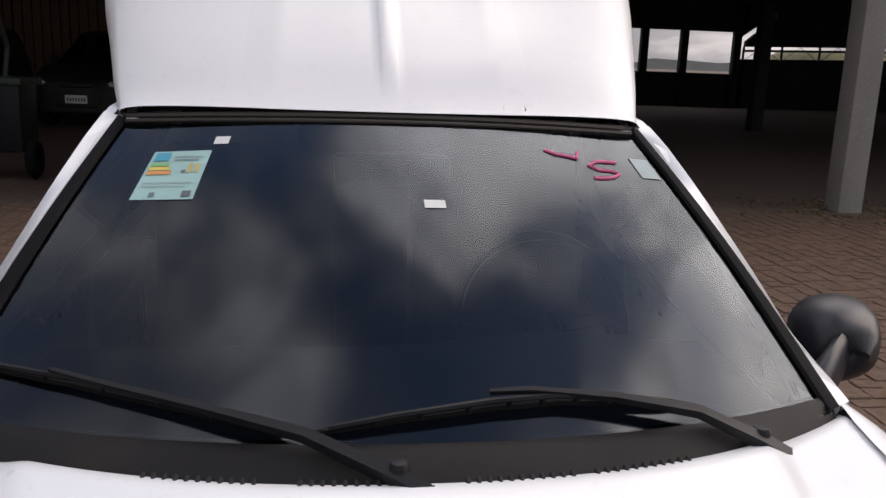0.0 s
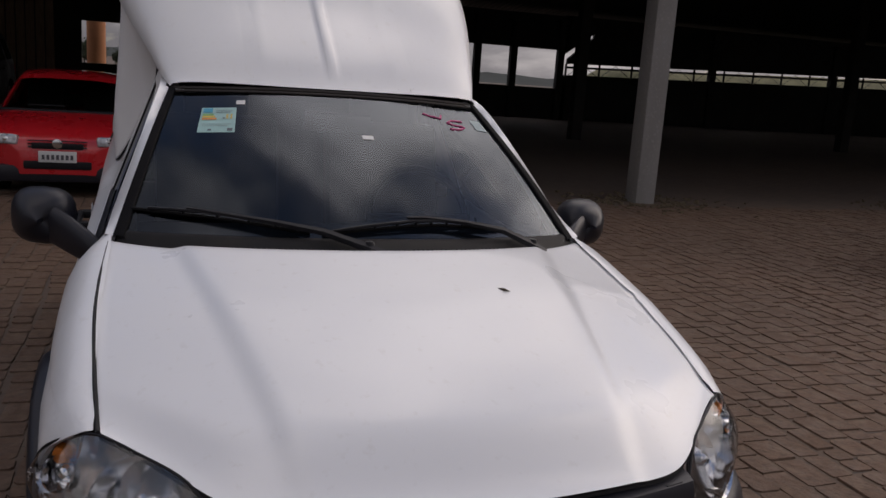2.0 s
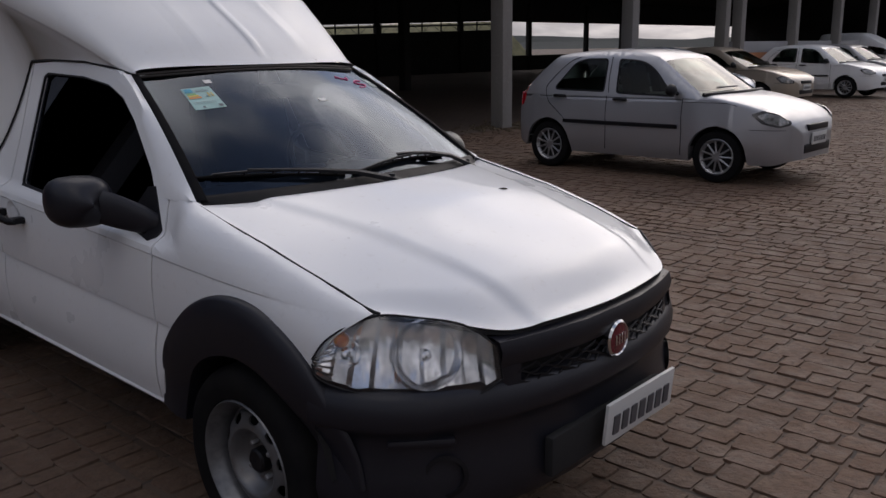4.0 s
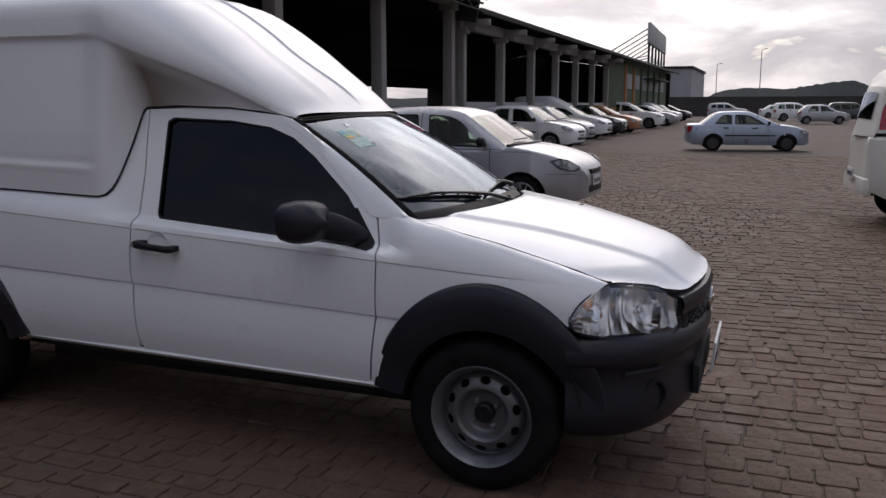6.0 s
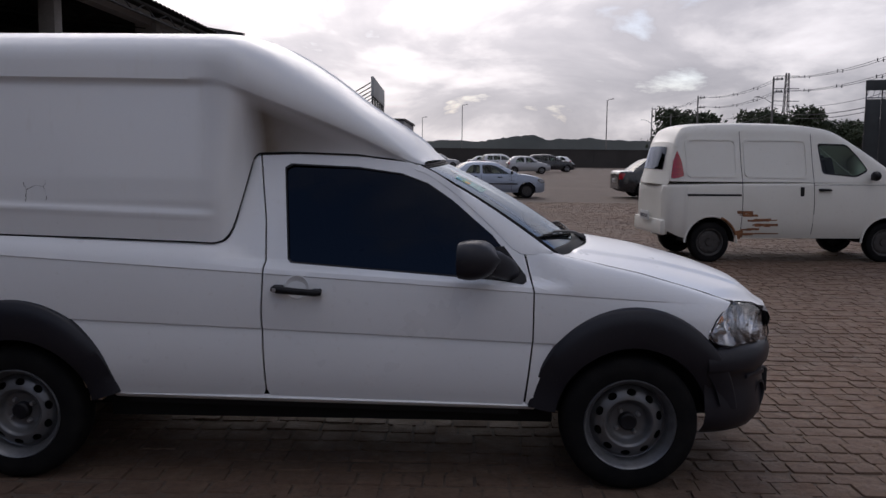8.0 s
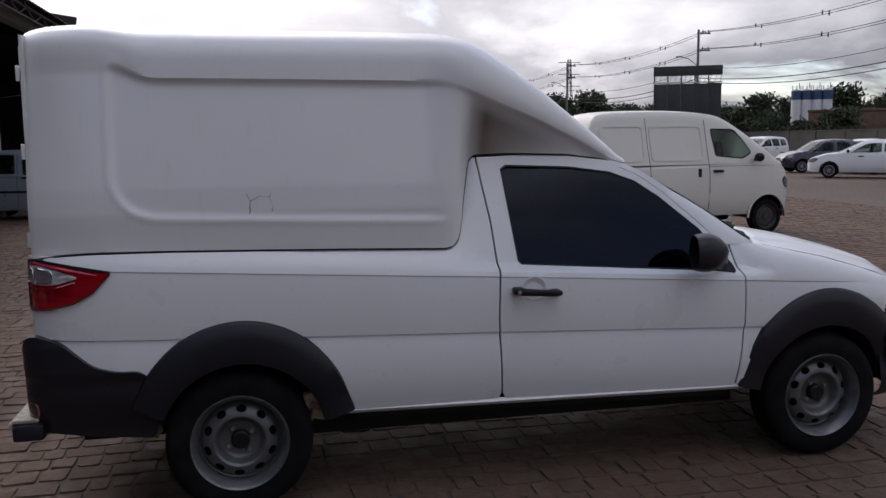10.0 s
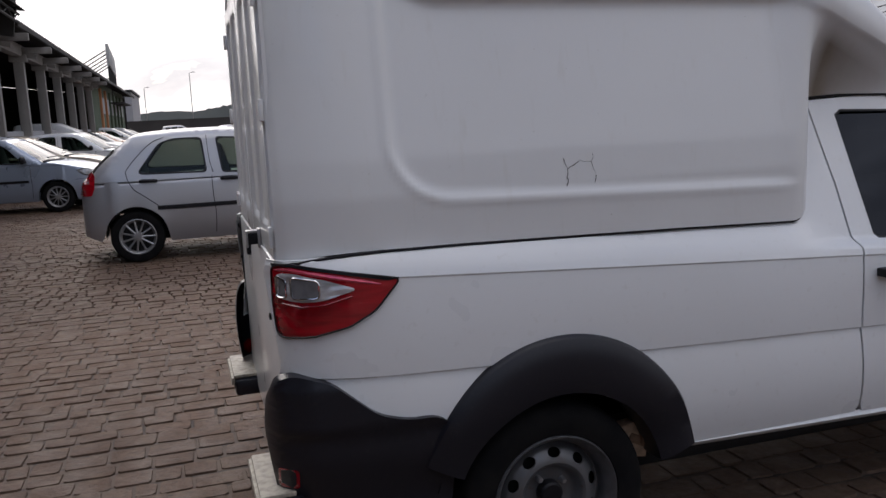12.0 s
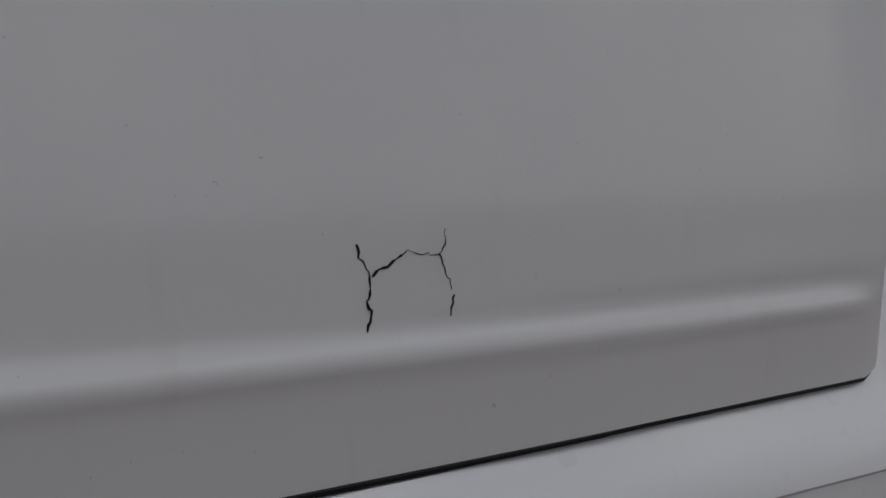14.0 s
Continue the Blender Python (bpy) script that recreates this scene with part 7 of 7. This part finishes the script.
leaves = k.m


def make_tree(seed, height, spread, count):
    rr = random.Random(seed)
    t = thing("tree", "leafy dark green tree behind the boundary wall", "tree", group="trees round the yard")
    bm = bmesh.new()
    trunk_top = height * 0.45
    tube(bm, [(0, 0, -0.1), (rr.uniform(-.1, .1), rr.uniform(-.1, .1), trunk_top * .5), (rr.uniform(-.2, .2), rr.uniform(-.2, .2), trunk_top), (rr.uniform(-.4, .4), rr.uniform(-.4, .4), height * .75)], [0.035 * height, 0.028 * height, 0.02 * height, 0.006 * height], 7)
    clumps = []
    for i in range(13):
        a, q = rr.uniform(0, 6.28), rr.uniform(0.38, 0.95)
        d = spread * rr.uniform(0.25, 0.95) * (1.15 - q * 0.6)
        c = Vector((d * math.cos(a), d * math.sin(a), height * q))
        tube(bm, [(0, 0, height * min(0.55, q * 0.62)), c * 0.6 + Vector((0, 0, height * 0.15)), c], [0.011 * height, 0.007 * height, 0.003 * height], 5)
        clumps.append((c, rr.uniform(0.10, 0.2) * height))
    part("trunk", bm, bark, t)
    verts, faces = [], []
    for i in range(count):
        c, s = rr.choice(clumps)
        p = c + Vector((rr.gauss(0, .55), rr.gauss(0, .55), rr.gauss(0, .42))) * s
        n = Vector((rr.gauss(0, 1), rr.gauss(0, 1), rr.gauss(0, 1))).normalized()
        u = n.orthogonal().normalized() * rr.uniform(.026, .05) * height
        v = n.cross(u).normalized() * u.length * 0.6
        at = len(verts)
        verts += [p - u, p + v, p + u + n * .3 * u.length, p - v]
        faces.append((at, at + 1, at + 2, at + 3))
    me = bpy.data.meshes.new("crown")
    me.from_pydata(verts, [], faces)
    me.materials.append(leaves)
    ob = new("crown", me)
    ob.parent = t
    return t


kinds = [make_tree(1, 7.5, 3.0, 2400), make_tree(2, 6.0, 2.6, 2200), make_tree(3, 9.0, 3.4, 2600)]
rt = random.Random(21)
spots = []
for i in range(84):
    a = radians(38 + 38 * i / 83 + rt.uniform(-.6, .6))
    d = rt.uniform(215, 250)
    spots.append((d * math.cos(a), d * math.sin(a), rt.uniform(1.1, 1.5)))
for i in range(9):
    spots.append((46 + rt.uniform(-2, 3), 52 + 1.5 * i + rt.uniform(-1, 1), rt.uniform(0.32, 0.45)))
for i in range(12):
    spots.append((-24 + 5.2 * i + rt.uniform(-1, 1), -31 + rt.uniform(-3, 0), rt.uniform(0.8, 1.15)))
for i in range(14):
    y = -14 + 1.55 * i
    spots.append((-90 + rt.uniform(-4, 4), y + rt.uniform(-0.6, 0.6), (0.43 - 0.016 * (y + 10)) * rt.uniform(0.8, 1.1)))
for i, (x, y, s) in enumerate(spots):
    m = pose(x, y, 0, 0, 0, rt.uniform(0, 360))
    if i < 3:
        kinds[i].matrix_basis = m
        tree = kinds[i]
    else:
        tree = copy_thing(kinds[i % 3], m)
    tree.scale = (s, s, s)

# power line beside the car park
pole_mat = Mat("grey_pole", (0.20, 0.19, 0.18), 0.9).vary(3, 0.5).m
POLES = [-30, 0.5, 31, 62, 93, 124, 155]
PXL = 32.6
for y in POLES:
    p = thing("power_pole", "tall grey concrete power pole with crossarms", "pole", (PXL + 4, y, 0), "power poles")
    bm = bmesh.new()
    tube(bm, [(0, 0, 0), (0, 0, 10.6)], [0.16, 0.10], 8)
    part("shaft", bm, pole_mat, p)
    for z, ln in ((10.3, 1.2), (8.9, 1.2)):
        part("crossarm", boxes(((ln, 0.1, 0.1), (ln * 0.4, 0, z))), dark_steel, p)
        bm = bmesh.new()
        for q in (0.35, 0.6, 0.95):
            tube(bm, [(q, 0, z), (q, 0, z + 0.2)], [0.05, 0.03], 6)
        part("insulator", bm, dark_steel, p)
    bm = bmesh.new()
    tube(bm, [(0, 0, 7.6), (-0.9, 0, 8.2), (-1.6, 0, 8.35)], 0.03, 5)
    box(bm, (0.5, 0.16, 0.09), (-1.75, 0, 8.35), (0, -6, 0), 0.02)
    part("lamp_arm", bm, dark_steel, p)
cable_mat = Mat("cable", (0.03, 0.03, 0.032), 0.7).vary(5, 0.4).m
for dx, z, sag, rad in ((0.4, 10.45, 0.7, .022), (0.9, 10.45, 0.75, .022), (0.4, 9.05, 0.7, .022), (0.9, 9.05, 0.75, .022), (0.1, 7.5, 0.9, .02), (0.1, 6.6, 0.8, .035), (0.15, 6.3, 0.9, .03)):
    bm = bmesh.new()
    pts = []
    for y0, y1 in zip(POLES, POLES[1:]):
        pts += [(PXL + 4 + dx, y0 + (y1 - y0) * i / 12, z - sag * 4 * (i / 12) * (1 - i / 12)) for i in range(12)]
    tube(bm, pts, rad, 5)
    if z > 8.5:
        for i in range(0, len(pts), 3):
            q = pts[i]
            tube(bm, [(q[0], q[1], q[2] - 0.14), (q[0], q[1], q[2] + 0.14)], 0.05, 5)
    solid("power_cable", bm, cable_mat, "dark overhead cable with spacers", "cable", "power cables")

# hoarding
hd = thing("billboard", "large dark hoarding seen from behind, on steel legs", "billboard", (35.0, 60.7, 0))
hd.rotation_euler = (0, 0, radians(-28))
hd.scale = (0.83, 1, 1.05)
board_dark = Mat("dark_board", (0.045, 0.05, 0.052), 0.8).vary(1.0, 0.7).m
for q in range(5):
    part("panel", boxes(((1.26, 0.08, 4.9), (-2.6 + 1.3 * q, 0, 3.3)), bevel=0.01), board_dark, hd)
    bm = bmesh.new()
    tube(bm, [(-3.2 + 1.3 * q, 0.1, 0), (-3.2 + 1.3 * q, 0.1, 6.6)], 0.07, 6)
    tube(bm, [(-3.2 + 1.3 * q, -1.6, 0), (-3.2 + 1.3 * q, 0.05, 5.0)], 0.05, 6)
    part("leg", bm, dark_steel, hd)
part("head_board", boxes(((6.6, 0.1, 0.75), (0, 0, 6.75)), bevel=0.01), board_dark, hd)
bm = bmesh.new()
for q in range(14):
    tube(bm, [(-3.2 + 0.48 * q, 0, 5.75), (-3.0 + 0.48 * q, 0, 6.4)], 0.03, 5)
tube(bm, [(-3.3, 0, 5.85), (3.3, 0, 5.85)], 0.05, 5)
part("lattice", bm, pale_wall, hd)

# silos, wagons, mast and lamps in the distance
blue = Mat("silo_blue", (0.035, 0.07, 0.15), 0.6).vary(2, 0.4).m
white_flat = Mat("silo_white", (0.65, 0.67, 0.70), 0.6).vary(1, 0.4, dark=0.8).m
for q in range(4):
    s = thing("silo", "white silo with a blue band", "silo", (114.2 + 1.75 * q, 160.2 - 1.05 * q, 0), "silos")
    bm = bmesh.new()
    lathe(bm, [(0.6, 1.2), (1.05, 2.5), (1.05, 9.6)], 16, "z")
    part("drum", bm, white_flat, s)
    bm = bmesh.new()
    lathe(bm, [(1.08, 9.6), (1.08, 11.5)], 16, "z")
    part("blue_band", bm, blue, s)
    bm = bmesh.new()
    lathe(bm, [(1.06, 11.5), (0.9, 11.75), (0.0005, 11.9)], 16, "z")
    for a in range(6):
        tube(bm, [(0.95 * math.cos(a * 1.05), 0.95 * math.sin(a * 1.05), 11.6), (0.95 * math.cos(a * 1.05), 0.95 * math.sin(a * 1.05), 12.6)], 0.05, 4)
    part("top_deck", bm, pale_wall, s)
    for a in range(4):
        bm = bmesh.new()
        tube(bm, [(math.cos(a * 1.57 + .7), math.sin(a * 1.57 + .7), 0), (math.cos(a * 1.57 + .7), math.sin(a * 1.57 + .7), 2.6)], 0.09, 5)
        part("leg", bm, dark_steel, s)
    bm = bmesh.new()
    tube(bm, [(0.6, 0, 12), (0.6, 0, 13.2)], 0.08, 5)
    part("vent_pipe", bm, dark_steel, s)
rusty = Mat("rusty_wagon", (0.13, 0.085, 0.06), 0.9).vary(1.5, 0.7).m
for q in range(5):
    wg = thing("rail_wagon", "long rust-brown goods wagon beyond the wall", "wagon", (72 + 12.5 * q, 84 - 9.5 * q, 0), "rail wagons")
    wg.rotation_euler = (0, 0, radians(-37))
    part("hopper", boxes(((14.6, 2.8, 2.6), (0, 0, 3.3)), bevel=0.15), rusty, wg)
    part("wagon_top", boxes(((14.8, 3.0, 0.3), (0, 0, 4.7)), bevel=0.1), rusty, wg)
    part("bogie", boxes(((3, 2.2, 1.0), (-5, 0, 1.2)), ((3, 2.2, 1.0), (5, 0, 1.2)), bevel=0.05), dark_steel, wg)
mast = thing("lattice_mast", "grey lattice power pylon on the skyline", "pylon", (106, 276, 0))
bm = bmesh.new()
for sx in (-1, 1):
    for sy in (-1, 1):
        tube(bm, [(2.6 * sx, 2.6 * sy, 0), (0.7 * sx, 0.7 * sy, 18), (0.4 * sx, 0.4 * sy, 29)], 0.14, 5)
for i in range(14):
    z0, z1 = 2.0 * i, 2.0 * (i + 1)
    w0, w1 = 2.6 - 0.105 * z0 if z0 < 18 else 0.6, 2.6 - 0.105 * z1 if z1 < 18 else 0.5
    for sx, sy in ((1, 0), (0, 1)):
        for sg in (-1, 1):
            tube(bm, [(w0 * sx * sg - w0 * sy, w0 * sy * sg - w0 * sx, z0), (w1 * sx * sg + w1 * sy, w1 * sy * sg + w1 * sx, z1)], 0.08, 4)
for z in (20, 24, 28):
    tube(bm, [(-4, 0, z), (4, 0, z)], 0.14, 4)
part("frame", bm, dark_steel, mast)
for x, y, h in ((1.4, 150, 10.4), (21.5, 114, 9.2), (-6.8, 170, 9), (26, 96, 6.5)):
    lp = thing("street_lamp", "slender grey street lamp in the distance", "street lamp", (x, y, 0), "street lamps")
    bm = bmesh.new()
    tube(bm, [(0, 0, 0), (0, 0, h)], [0.09, 0.06], 6)
    part("shaft", bm, pole_mat, lp)
    bm = bmesh.new()
    tube(bm, [(0, 0, h), (0.5, 0, h + 0.15)], 0.04, 5)
    box(bm, (0.5, 0.25, 0.10), (0.7, 0, h + 0.17), (0, -8, 0), 0.03)
    part("lamp_head", bm, dark_steel, lp)

# stones nearest the walk, each a piece of its own
variants = []
for q in range(14):
    vs = stone_verts(0.22, ROW_H, rp, 0.0, rp.gauss(0, 0.008), rp.gauss(0, 0.010))
    me = bpy.data.meshes.new("paving_stone")
    me.from_pydata(vs, [], STONE_FACES)
    me.materials.append(stone_mat)
    variants.append(me)
for i, (sx, sy, ln, h) in enumerate(near_stones):
    ob = new("paving_stone", variants[i % 14])
    ob.parent = paving
    ob.location = (sx, sy, rp.uniform(-0.004, 0.003))
    ob.scale = (ln / 0.22, h / ROW_H, 1)
